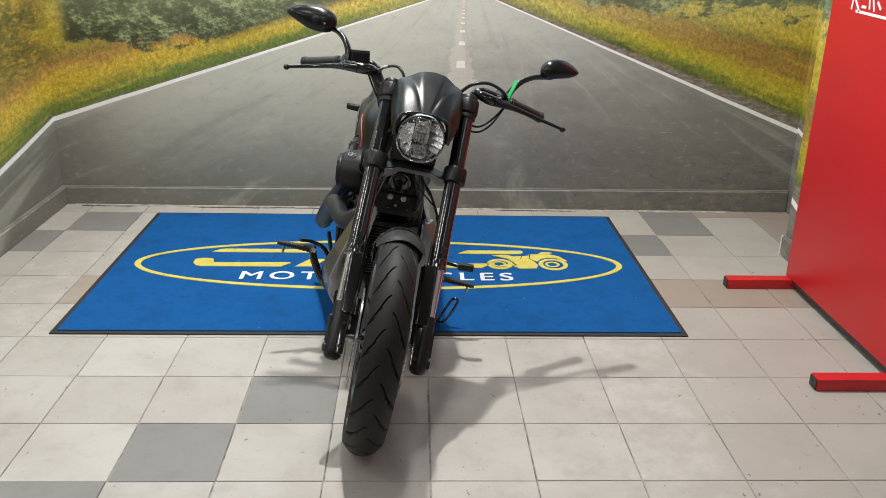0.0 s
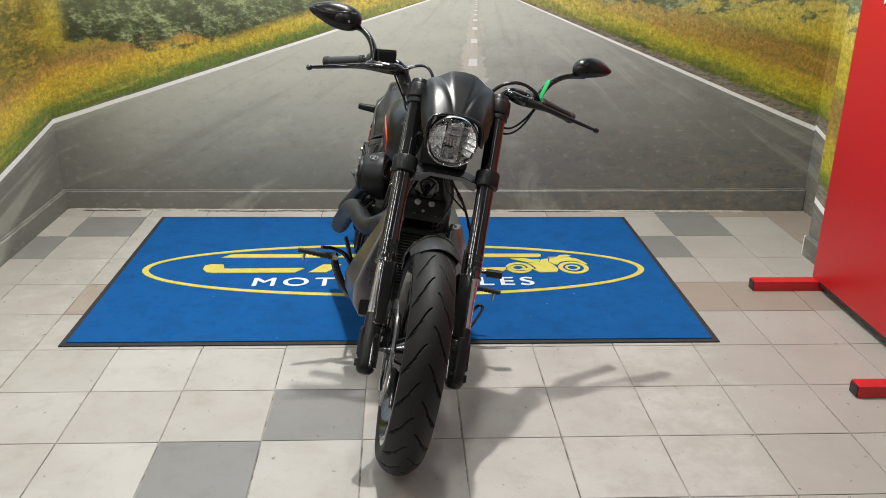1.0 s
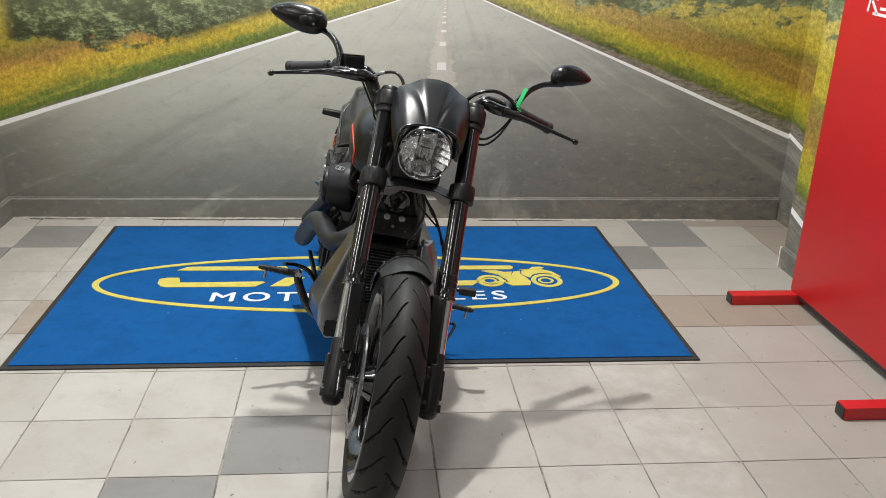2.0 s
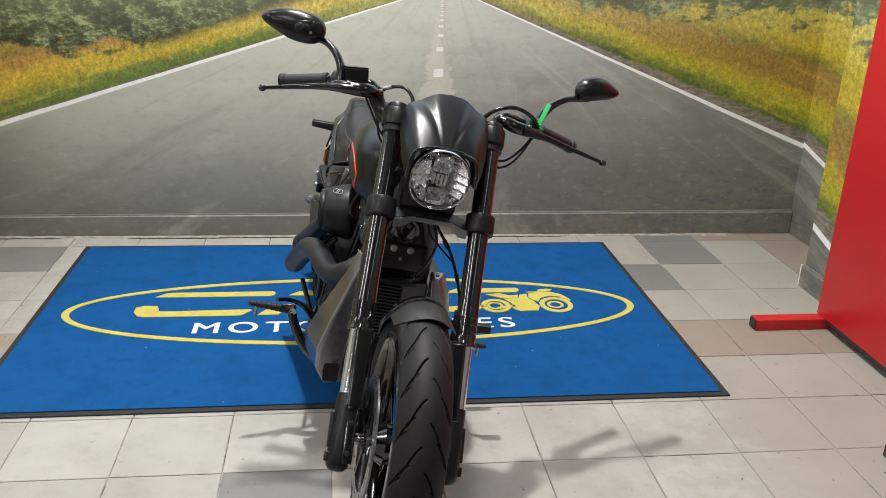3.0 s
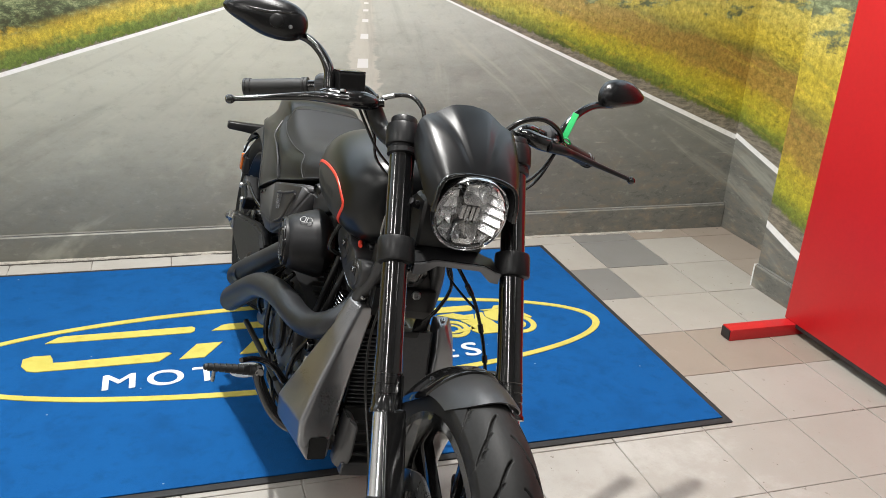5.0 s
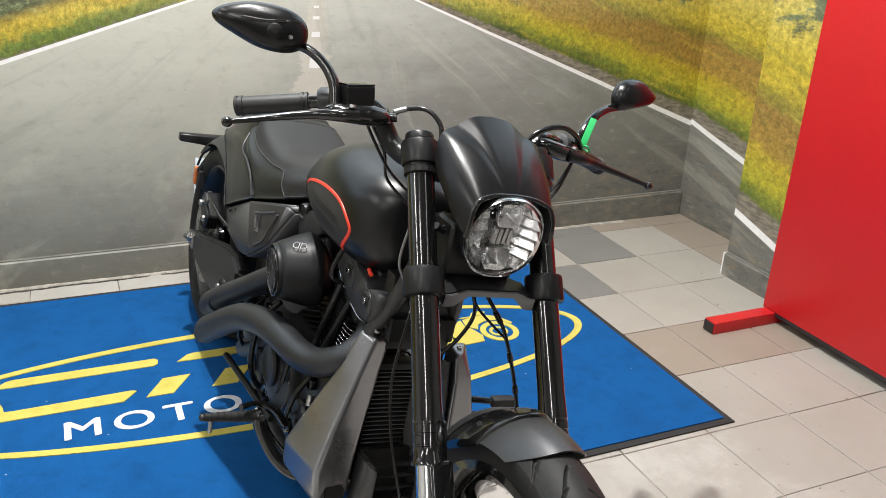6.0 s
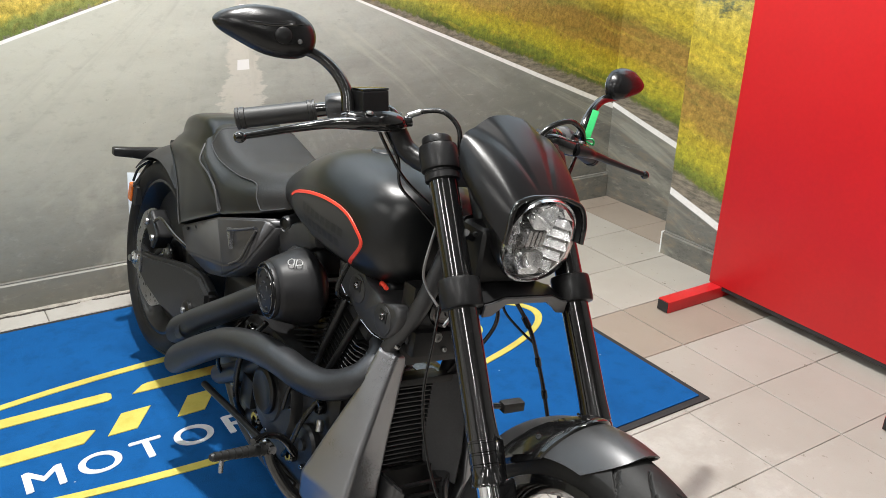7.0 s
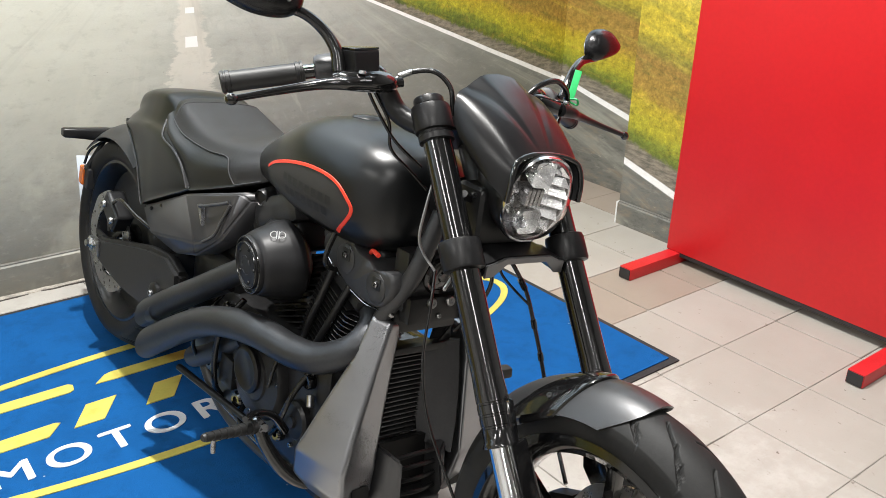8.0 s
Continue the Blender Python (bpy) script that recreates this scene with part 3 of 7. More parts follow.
def carpet(name, colour, dark):
    g = Graph(name)
    at = g.place()
    pile, wear, tread = g.noise(at, 420, 2, 0.7), g.noise(at, 6, 4, 0.6), g.noise(g.scaled(at, (1, 1, 1), (3, 7, 0)), 26, 3, 0.6)
    col = g.mix(g.math("MULTIPLY", pile, 0.55), colour, dark)
    col = g.mix(g.math("MULTIPLY", g.step(wear, 0.45, 0.7), 0.5), col, dark)
    nap = g.noise(g.scaled(at, (1, 1, 1), (5, 2, 0)), 17, 5, 0.7)
    col = g.mix(g.math("MULTIPLY", g.step(nap, 0.48, 0.70), 0.6), col, dark)
    lint = g.step(g.cells(at, 9.0), 0.03, 0.02)
    col = g.mix(g.math("MULTIPLY", lint, 0.35), col, (0.6, 0.6, 0.58))
    g.set(Base_Color=col, Roughness=0.95)
    g.bsdf.inputs["Specular IOR Level"].default_value = 0.15
    g.bump(g.math("ADD", pile, tread), 0.6, 0.004)
    return g.mat


BLUE_PILE = carpet("blue_carpet_pile", (0.005, 0.088, 0.285), (0.003, 0.055, 0.185))
YELLOW_PILE = carpet("yellow_carpet_pile", (0.60, 0.53, 0.13), (0.44, 0.37, 0.07))
WHITE_PILE = carpet("white_carpet_pile", (0.74, 0.76, 0.78), (0.5, 0.54, 0.6))
MAT_RUBBER = surface("black_rubber_edge", (0.016, 0.016, 0.017), 0.7, bump=0.15)

mat = rigid("mat", MAT_POSE)
tagged(mat, "blue carpet mat with yellow oval emblem and black rubber edge", "mat")
part("rubber_edge", box((-1.2135, -0.7325, 0), (1.2135, 0.7325, 0.005), 0.002), MAT_RUBBER, mat, "black rubber border", smooth=False)
part("carpet_face", box((-1.191, -0.710, 0.0052), (1.191, 0.710, 0.009), 0.002), BLUE_PILE, mat, "deep blue pile", smooth=False)


def mat_shape(name, points, material, label, top=0.0115):
    return part(name, outline_plate(points, top - 0.0088, m=Matrix.Translation((0, 0, 0.0088))), material, mat, label, smooth=False)


def ring_shape(cx, cy, ax, ay, width, n=96):
    bm = bmesh.new()
    rows = []
    for k in range(n):
        c, s = math.cos(2 * math.pi * k / n), math.sin(2 * math.pi * k / n)
        rows.append([bm.verts.new((cx + (ax - w) * c, cy + (ay - w) * s, h)) for w, h in ((0, 0.0088), (0, 0.0115), (width, 0.0115), (width, 0.0088))])
    for a, b in zip(rows, rows[1:] + rows[:1]):
        for i in range(4):
            bm.faces.new((a[i], a[(i + 1) % 4], b[(i + 1) % 4], b[i]))
    return bm


part("oval", ring_shape(0.004, -0.007, 1.114, 0.308, 0.028), YELLOW_PILE, mat, "yellow oval line", smooth=False)
# the emblem's slanted bars, in metres from the mat's middle
for x0, x1 in ((-0.795, -0.330), (-0.273, 0.275), (0.365, 0.672)):
    mat_shape("bar", [(x0, 0.130), (x0 + 0.06, 0.127), (x1 - 0.012, 0.127), (x1, 0.136), (x1 + 0.004, 0.160), (x1 - 0.006, 0.172), (x0 + 0.055, 0.172), (x0 + 0.036, 0.166)], YELLOW_PILE, "yellow slanted bar")
for x0, x1 in ((-0.850, -0.411), (0.205, 0.500)):
    hook = [(x0 + 0.022, -0.045), (x0 + 0.048, -0.054), (x1 - 0.034, -0.054), (x1 + 0.006, -0.006), (x1 - 0.006, 0.001), (x0 + 0.12, -0.006), (x0 + 0.092, -0.004), (x0 + 0.088, 0.022), (x0 + 0.080, 0.046), (x0 + 0.030, 0.048), (x0 + 0.002, 0.034), (x0 + 0.002, -0.010)]
    mat_shape("bar", hook, YELLOW_PILE, "yellow slanted bar with a hooked end")
for x0 in (-0.383, -0.195, -0.008):
    mat_shape("bar", [(x0, -0.051), (x0 + 0.078, -0.051), (x0 + 0.139, 0.043), (x0 + 0.057, 0.042)], YELLOW_PILE, "short yellow slanted bar")
# plain pictogram of a sports machine
for cx, cr in ((0.552, 0.060), (0.799, 0.068)):
    part("pictogram_wheel", ring_shape(cx, -0.004, cr, cr + 0.004, 0.021, 40), YELLOW_PILE, mat, "yellow ring", smooth=False)
    part("pictogram_hub", ring_shape(cx - 0.004, -0.004, 0.034, 0.034, 0.012, 28), YELLOW_PILE, mat, smooth=False)
mat_shape("pictogram_tail", [(0.525, 0.110), (0.588, 0.116), (0.625, 0.094), (0.662, 0.098), (0.652, 0.058), (0.600, 0.060), (0.556, 0.088)], YELLOW_PILE, "yellow tail shape", 0.0118)
mat_shape("pictogram_engine", [(0.598, 0.054), (0.655, 0.060), (0.668, 0.098), (0.700, 0.108), (0.696, 0.066), (0.712, 0.036), (0.728, -0.016), (0.716, -0.056), (0.640, -0.060), (0.614, -0.030), (0.622, 0.010)], YELLOW_PILE, "yellow engine shape", 0.0118)
mat_shape("pictogram_fairing", [(0.700, 0.068), (0.706, 0.108), (0.745, 0.122), (0.800, 0.124), (0.842, 0.098), (0.872, 0.040), (0.862, 0.032), (0.826, 0.074), (0.784, 0.080), (0.748, 0.062), (0.732, 0.030), (0.716, 0.042)], YELLOW_PILE, "yellow fairing shape", 0.0118)
mat_shape("pictogram_screen", [(0.700, 0.128), (0.745, 0.128), (0.762, 0.152), (0.796, 0.156), (0.816, 0.146), (0.800, 0.130), (0.758, 0.124), (0.712, 0.118)], YELLOW_PILE, "yellow screen shape", 0.0118)
mat_shape("pictogram_arm", [(0.552, -0.020), (0.624, 0.002), (0.632, -0.016), (0.560, -0.038)], YELLOW_PILE, "yellow swing arm shape", 0.0118)
word = text_mesh("MOTORCYCLES", 0.128, 0.0008)
word.transform(Matrix.Translation((-0.002, -0.001, 0)))
heavy = text_mesh("MOTORCYCLES", 0.128, 0.0008)
heavy.transform(Matrix.Translation((0.002, 0.001, 0.0004)))
word = join(word, heavy)
xs = [v.co.x for v in word.verts]
wide = max(xs) - min(xs)
word.transform(Matrix.Translation((-0.607, -0.200, 0.0102)) @ Matrix.Diagonal((1.203 / wide, 0.98, 1, 1)) @ Matrix.Translation((-min(xs), 0, 0)))
part("lettering", word, WHITE_PILE, mat, "white woven capital letters", smooth=False)

# ---- red display panel ----
panel = rigid("display_panel", pose(2.503, 0.965, 0))
tagged(panel, "tall glossy red display board on red steel feet", "display panel")
part("board", box((0, -0.5, 0.045), (0.03, 0.49, 2.05), 0.003), RED_PAINT, panel, "plain glossy red face")
part("bottom_edge", box((0.002, -0.495, 0.03), (0.028, 0.485, 0.0445)), BLACK_PLASTIC, panel, "black bottom trim", smooth=False)
for fy in (-0.435, 0.455):
    foot = part("foot", box((-0.278, fy - 0.027, 0.0), (0.32, fy + 0.027, 0.044), 0.004), RED_STEEL, panel, "red square steel tube foot")
    part("end_cap", box((-0.282, fy - 0.024, 0.003), (-0.2785, fy + 0.024, 0.041), 0.0015), BLACK_PLASTIC, foot, "black plastic end cap")
# white script on the board drawn as plain strokes
for y0, y1, z0, z1 in ((0.325, 0.315, 1.20, 1.27), (0.325, 0.27, 1.27, 1.275), (0.27, 0.275, 1.275, 1.24), (0.305, 0.262, 1.238, 1.195), (0.25, 0.215, 1.215, 1.215), (0.20, 0.19, 1.245, 1.21), (0.175, 0.155, 1.25, 1.205), (0.29, 0.06, 1.196, 1.190), (0.14, 0.11, 1.24, 1.215)):
    d = Vector((0, y1 - y0, z1 - z0))
    n = Vector((0, -d.z, d.y)).normalized() * 0.005
    bm = bmesh.new()
    ends = [Vector((-0.0016, y0, z0)) + n, Vector((-0.0016, y0, z0)) - n, Vector((-0.0016, y1, z1)) - n, Vector((-0.0016, y1, z1)) + n]
    a4 = [bm.verts.new(p) for p in ends]
    b4 = [bm.verts.new(p + Vector((0.0012, 0, 0))) for p in ends]
    bm.faces.new(a4)
    bm.faces.new(b4)
    for i in range(4):
        bm.faces.new((a4[i], a4[(i + 1) % 4], b4[(i + 1) % 4], b4[i]))
    part("white_stroke", bm, WHITE_PRINT, panel, "white printed stroke", smooth=False)
coil = [(2.62 + 0.05 * math.cos(k * 0.7) * (1 + 0.1 * math.sin(k)), 1.02 + 0.06 * math.sin(k * 0.7), 0.004 + 0.0012 * k) for k in range(20)]
tagged(finish("white_cable", tube(coil, 0.003, 8, 4), WHITE_PRINT), "loose coil of thin white cable on the floor", "cable")

# ---- motorcycle materials ----
MATT_BLACK = surface("matt_black_paint", (0.0050, 0.0056, 0.0062), 0.31, vary=0.08, scale=9, grain=500, rough_vary=0.04, specular=0.42)
FAIRING_BLACK = surface("satin_black_fairing_paint", (0.006, 0.006, 0.0066), 0.29, metal=0.1, vary=0.08, scale=9, grain=500, rough_vary=0.05, specular=0.34)
SATIN_GREY = surface("satin_gunmetal_paint", (0.28, 0.285, 0.30), 0.28, metal=0.9, vary=0.06, scale=10, grain=600, rough_vary=0.06)
EDGE_GREY = surface("bare_satin_edge", (0.18, 0.18, 0.188), 0.30, metal=0.85, vary=0.06, scale=10, grain=600)
SHROUD_GREY = surface("satin_dark_grey_paint", (0.10, 0.10, 0.103), 0.40, metal=0.8, vary=0.07, scale=10, grain=600, rough_vary=0.06)
COVER_SATIN = surface("satin_charcoal_paint", (0.078, 0.077, 0.080), 0.42, metal=0.6, vary=0.07, scale=10, grain=600, rough_vary=0.06)
FENDER_GREY = surface("satin_fender_paint", (0.075, 0.075, 0.077), 0.38, metal=0.75, vary=0.07, scale=10, grain=600, rough_vary=0.06)
FILTER_BLACK = surface("wrinkle_black_cover", (0.012, 0.012, 0.013), 0.40, vary=0.15, scale=30, grain=500, bump=0.05, specular=0.24)
GLOSS_BLACK = surface("gloss_black_enamel", (0.0045, 0.0045, 0.0048), 0.14, vary=0.1, coat=0.7, coat_rough=0.07, rough_vary=0.06)
ENGINE_BLACK = surface("black_powder_coat", (0.011, 0.011, 0.0114), 0.36, vary=0.25, scale=30, grain=350, bump=0.1, specular=0.45)
CAST_BLACK = surface("satin_black_casting", (0.0082, 0.0082, 0.0088), 0.34, vary=0.2, scale=24, bump=0.05, specular=0.33)
COVER_GREY = surface("dark_grey_engine_paint", (0.044, 0.044, 0.046), 0.40, metal=0.3, vary=0.15, scale=22, bump=0.04)
EXHAUST_BLACK = surface("black_ceramic_coat", (0.046, 0.048, 0.052), 0.40, metal=0.7, vary=0.14, scale=16, bump=0.03)
CHROME = surface("polished_chrome", (0.74, 0.74, 0.75), 0.14, metal=1.0, vary=0.05)
REFLECTOR = surface("faceted_reflector", (0.95, 0.95, 0.96), 0.27, metal=1.0, vary=0.05)
STEEL = surface("brushed_steel", (0.42, 0.42, 0.42), 0.28, metal=1.0, vary=0.15, scale=30)
DARK_CHROME = surface("dark_chrome", (0.30, 0.30, 0.31), 0.12, metal=1.0, vary=0.06)
RUBBER = surface("tyre_rubber", (0.0112, 0.0110, 0.0108), 0.58, vary=0.3, scale=11, grain=150, bump=0.1, rough_vary=0.16, specular=0.26)
GRIP_RUBBER = surface("grip_rubber", (0.011, 0.011, 0.011), 0.5, vary=0.2, bump=0.1)
SEAT_VINYL = surface("seat_vinyl", (0.012, 0.0117, 0.0122), 0.55, vary=0.12, scale=14, grain=420, bump=0.15)
SEAT_SIDE = surface("seat_side_vinyl", (0.007, 0.0075, 0.008), 0.40, vary=0.1, scale=14, grain=420, bump=0.06)
SEAM = surface("seam_thread", (0.026, 0.026, 0.027), 0.5)
RED_LINE = surface("red_pinstripe", (0.80, 0.055, 0.028), 0.4, vary=0.05)
DECAL_BLACK = surface("flat_black_decal", (0.022, 0.021, 0.020), 0.50, vary=0.1)
# black for printed bars, and for shade painted into holes and gaps
PRINT_AND_SHADE = surface("dark_print_and_shade", (0.006, 0.006, 0.006), 0.5)
GREY_MARK = surface("pale_grey_print", (0.33, 0.33, 0.33), 0.5)
AMBER = surface("amber_lens", (0.75, 0.16, 0.02), 0.25, vary=0.1, coat=0.5)
PLATE_WHITE = surface("number_plate_white", (0.42, 0.46, 0.50), 0.4, vary=0.05)
GREEN_TAG = surface("green_tag_plastic", (0.012, 0.42, 0.11), 0.45, vary=0.1)
HOSE = surface("black_hose", (0.007, 0.007, 0.007), 0.24, vary=0.2)
CABLE_GREY = surface("braided_cable", (0.30, 0.30, 0.30), 0.35, metal=0.7, vary=0.25, grain=900)
MIRROR_SHELL = surface("mirror_shell_paint", (0.006, 0.006, 0.0065), 0.26, vary=0.1, specular=0.4)
LAMP_SHELL = surface("lamp_shell", (0.006, 0.006, 0.006), 0.3)
g = Graph("clear_lens")
g.set(Base_Color=(1.0, 1.0, 1.0), Roughness=0.02)
g.bsdf.inputs["Transmission Weight"].default_value, g.bsdf.inputs["IOR"].default_value = 1.0, 1.45
LENS = g.mat

# ---- the motorcycle: across (its left positive), back from the front, up ----
bike = rigid("motorcycle", pose(0.692, 0.005, 0, 0, 11, 0))
tagged(bike, "matt black cruiser motorcycle leaning on its side stand on the mat", "motorcycle")
R = range
# the fork is turned a little against the frame, which runs back to the right
FRAME_TURN = pose(0, 0.2, 0, 0, 0, 2.39) @ pose(0, -0.2, 0)


# everything above the wheels: a little wider, lower and further back with height
SET = Matrix(((1.0245, 0, 0, 0), (0, 0.993, 0.0635, 0.0014), (0, 0, 0.978, 0), (0, 0, 0, 1)))


def seated(x=0.0, y=0.0, z=0.0):
    """The next parts sit that far from where the stance alone would put them."""
    STANCE[:] = [Matrix.Translation((x, y, z)) @ SET]


def build_frame(on):
    POSED[:] = [bike, FRAME_TURN] if on else []



def bolt(parent, at, way, r=0.006, h=0.006, material=None, name="bolt"):
    at = Vector(at)
    return part(name, turned([(r, 0), (r, h * 0.7), (r * 0.8, h), (r * 0.45, h), (r * 0.45, h * 0.5)], 10, along(at, at + Vector(way))), material or STEEL, parent)


def tyre(radius, half, drop, bead, bead_half, pitch, across, around):
    """A tyre lying round the x axis, with curved tread grooves cut into it."""
    w = np.linspace(-half, half, across)
    ww, th = np.meshgrid(w, np.arange(around) / around * 2 * math.pi)
    r = radius - drop * (np.abs(ww) / half) ** 2.2
    s = th * radius
    n = round(2 * math.pi * radius / pitch)
    p = 2 * math.pi * radius / n
    dig = np.zeros_like(ww)
    for side in (-1, 1):
        v = ww * side / half
        for lo, hi, rise, shift, fat in ((0.08, 0.84, 0.085, 0.0, 0.0036), (0.42, 0.97, 0.050, 0.40, 0.0034), (0.66, 0.99, 0.026, 0.70, 0.0028)):
            x = (v - lo) / (hi - lo)
            inside = (x > 0) & (x < 1)
            xc = np.clip(x, 0, 1)
            off = (s + rise * xc ** 1.5 + p * (shift + (0.5 if side > 0 else 0)) + p / 2) % p - p / 2
            thick = fat * np.sqrt(np.clip(np.sin(math.pi * np.clip(xc * 0.9 + 0.08, 0, 1)), 0, 1))
            dig = np.maximum(dig, inside * np.clip((thick - np.abs(off)) / 0.0016, 0, 1))
    r = r - 0.0075 * dig
    edge = radius - drop
    steps = ((0.0, 0.0), (0.35, 0.05), (0.7, 0.02), (1.0, -0.01))
    ring_w, ring_r = [], []
    for k, bulge in steps[1:]:
        ring_w.append(half + (bead_half - half) * k ** 2 + bulge * half * 0.4)
        ring_r.append(edge + (bead - edge) * k)
    t1 = th[:, :1]
    lw, lr = np.array(ring_w[::-1])[None, :], np.array(ring_r[::-1])[None, :]
    W = np.concatenate([np.broadcast_to(-lw, (around, 3)), ww, np.broadcast_to(lw[:, ::-1], (around, 3))], 1)
    Q = np.concatenate([np.broadcast_to(lr, (around, 3)), r, np.broadcast_to(lr[:, ::-1], (around, 3))], 1)
    xyz = np.stack([W, -Q * np.cos(t1), Q * np.sin(t1)], -1).reshape(-1, 3)
    m = W.shape[1]
    i, j = np.meshgrid(np.arange(around), np.arange(m), indexing="ij")
    a, b = i * m + j, i * m + (j + 1) % m
    c, d = ((i + 1) % around) * m + (j + 1) % m, ((i + 1) % around) * m + j
    me = bpy.data.meshes.new("tyre")
    me.from_pydata(xyz.tolist(), [], np.stack([a, b, c, d], -1).reshape(-1, 4).tolist())
    me.polygons.foreach_set("use_smooth", [True] * len(me.polygons))
    me.materials.append(RUBBER)
    return new("tyre", me)


def wheel(name, at, radius, half, drop, bead, rim_half, hub_half, spokes, label):
    hub = part("wheel", turned([(0.012, -hub_half), (0.034, -hub_half), (0.05, -hub_half * 0.6), (0.038, 0), (0.05, hub_half * 0.6), (0.034, hub_half), (0.012, hub_half)], 28, pose(0, 0, 0, 0, 90, 0)), GLOSS_BLACK, bike, label)
    hub.name = name
    hub.matrix_basis = (POSED[1] if POSED else Matrix()) @ Matrix.Translation(at)
    t = tyre(*radius)
    t.parent = hub
    tagged(t, "black road tyre with curved grooves")
    lip = [(bead + 0.004, -rim_half), (bead + 0.008, -rim_half - 0.006), (bead - 0.006, -rim_half - 0.008), (bead - 0.026, -rim_half * 0.7), (bead - 0.03, 0), (bead - 0.026, rim_half * 0.7), (bead - 0.006, rim_half + 0.008), (bead + 0.008, rim_half + 0.006), (bead + 0.004, rim_half)]
    rim = bmesh.new()
    rings = [[Vector((z, r * math.cos(2 * math.pi * k / 72), r * math.sin(2 * math.pi * k / 72))) for r, z in lip] for k in R(72)]
    rim.free()
    part("rim", skin(rings, closed_path=True), ENGINE_BLACK if half > 0.1 else GLOSS_BLACK, hub, "black rim")
    for k in R(spokes):
        for twin in (-0.13, 0.13):
            ang = 2 * math.pi * k / spokes + 0.35
            a0, a1 = ang + twin * 1.6, ang + twin
            p0 = Vector((0, 0.036 * math.cos(a0), 0.036 * math.sin(a0)))
            p1 = Vector((0, (bead - 0.022) * math.cos(a1), (bead - 0.022) * math.sin(a1)))
            m = along(p0, p1)
            part("spoke", box((-0.011, -0.009, 0), (0.011, 0.009, (p1 - p0).length), 0.003, m=m), GLOSS_BLACK, hub)
    return hub


def disc(parent, x, outer, inner, sign):
    ring = [(outer, -0.0025), (outer, 0.0025), (inner, 0.0025), (inner, -0.0025)]
    rings = []
    for k in R(90):
        wave = 1 + 0.012 * math.sin(k / 90 * 2 * math.pi * 10)
        rings.append([Vector((x + z, (r * wave if r == outer else r) * math.cos(2 * math.pi * k / 90), (r * wave if r == outer else r) * math.sin(2 * math.pi * k / 90))) for r, z in ring])
    d = part("brake_disc", skin(rings, closed_path=True), STEEL, parent, "bare steel brake disc")
    for k in R(5):
        ang = 2 * math.pi * k / 5
        m = along((x, 0.03 * math.cos(ang), 0.03 * math.sin(ang)), (x, (inner + 0.006) * math.cos(ang), (inner + 0.006) * math.sin(ang)))
        part("carrier_arm", box((-0.003, -0.008, 0), (0.003, 0.008, inner - 0.024), 0.002, m=m), CAST_BLACK, d)
    # no holes are cut: black plugs paint the shade of the drillings
    for k in R(20):
        ang, rr = 2 * math.pi * k / 20 + 0.1, inner + (outer - inner) * (0.3 + 0.4 * (k % 2))
        part("cooling_hole_shade", turned([(0.004, -0.0032), (0.004, 0.0032)], 8, pose(x, rr * math.cos(ang), rr * math.sin(ang), 0, 90, 0)), PRINT_AND_SHADE, d)
    return d


# front wheel
FRONT, REAR = Vector((-0.004, 0.216, 0.325)), Vector((0, 1.945, 0.325))
front = wheel("front_wheel", FRONT, (0.326, 0.0555, 0.034, 0.246, 0.048, 0.092, 72, 1200), 0.0555, 0.034, 0.246, 0.045, 0.055, 5, "front wheel with gloss black twin spokes")
for sgn in (-1, 1):
    disc(front, sgn * 0.072, 0.150, 0.112, sgn)
part("axle", rod((-0.118, 0, 0), (0.148, 0, 0), 0.011, 14), DARK_CHROME, front, "steel axle")

# rear wheel
build_frame(True)
rear = wheel("rear_wheel", REAR, (0.326, 0.118, 0.05, 0.232, 0.105, 0.13, 64, 560), 0.118, 0.05, 0.232, 0.098, 0.1, 5, "wide rear wheel with gloss black rim")
part("wheel_disc", turned([(0.05, -0.050), (0.10, -0.040), (0.205, -0.055), (0.214, 0.055), (0.10, 0.05), (0.05, 0.06)], 48, pose(0, 0, 0, 0, 90, 0)), ENGINE_BLACK, rear, "solid black wheel disc")
disc(rear, -0.126, 0.146, 0.1, -1)
part("axle", rod((-0.165, 0, 0), (0.165, 0, 0), 0.012, 14), STEEL, rear, "steel axle")
for sgn in (-1, 1):
    part("axle_nut", turned([(0.020, 0), (0.020, 0.016), (0.014, 0.022), (0.010, 0.022), (0.010, 0.03), (0.006, 0.032)], 6, along((sgn * 0.165, 0, 0), (sgn * 0.4, 0, 0))), STEEL, rear, "steel axle nut")
build_frame(False)
seated()

# fork: 34 degrees of rake
RAKE = Vector((0.030, 0.5592, 0.829))
CLAMP = Vector((0.011, 0.503, 0.787))


def leg(sgn, h):
    """A point on the fork leg's axis at the height h."""
    return Vector((sgn * 0.1225, 0, 0)) + CLAMP + RAKE * ((h - CLAMP.z) / RAKE.z)


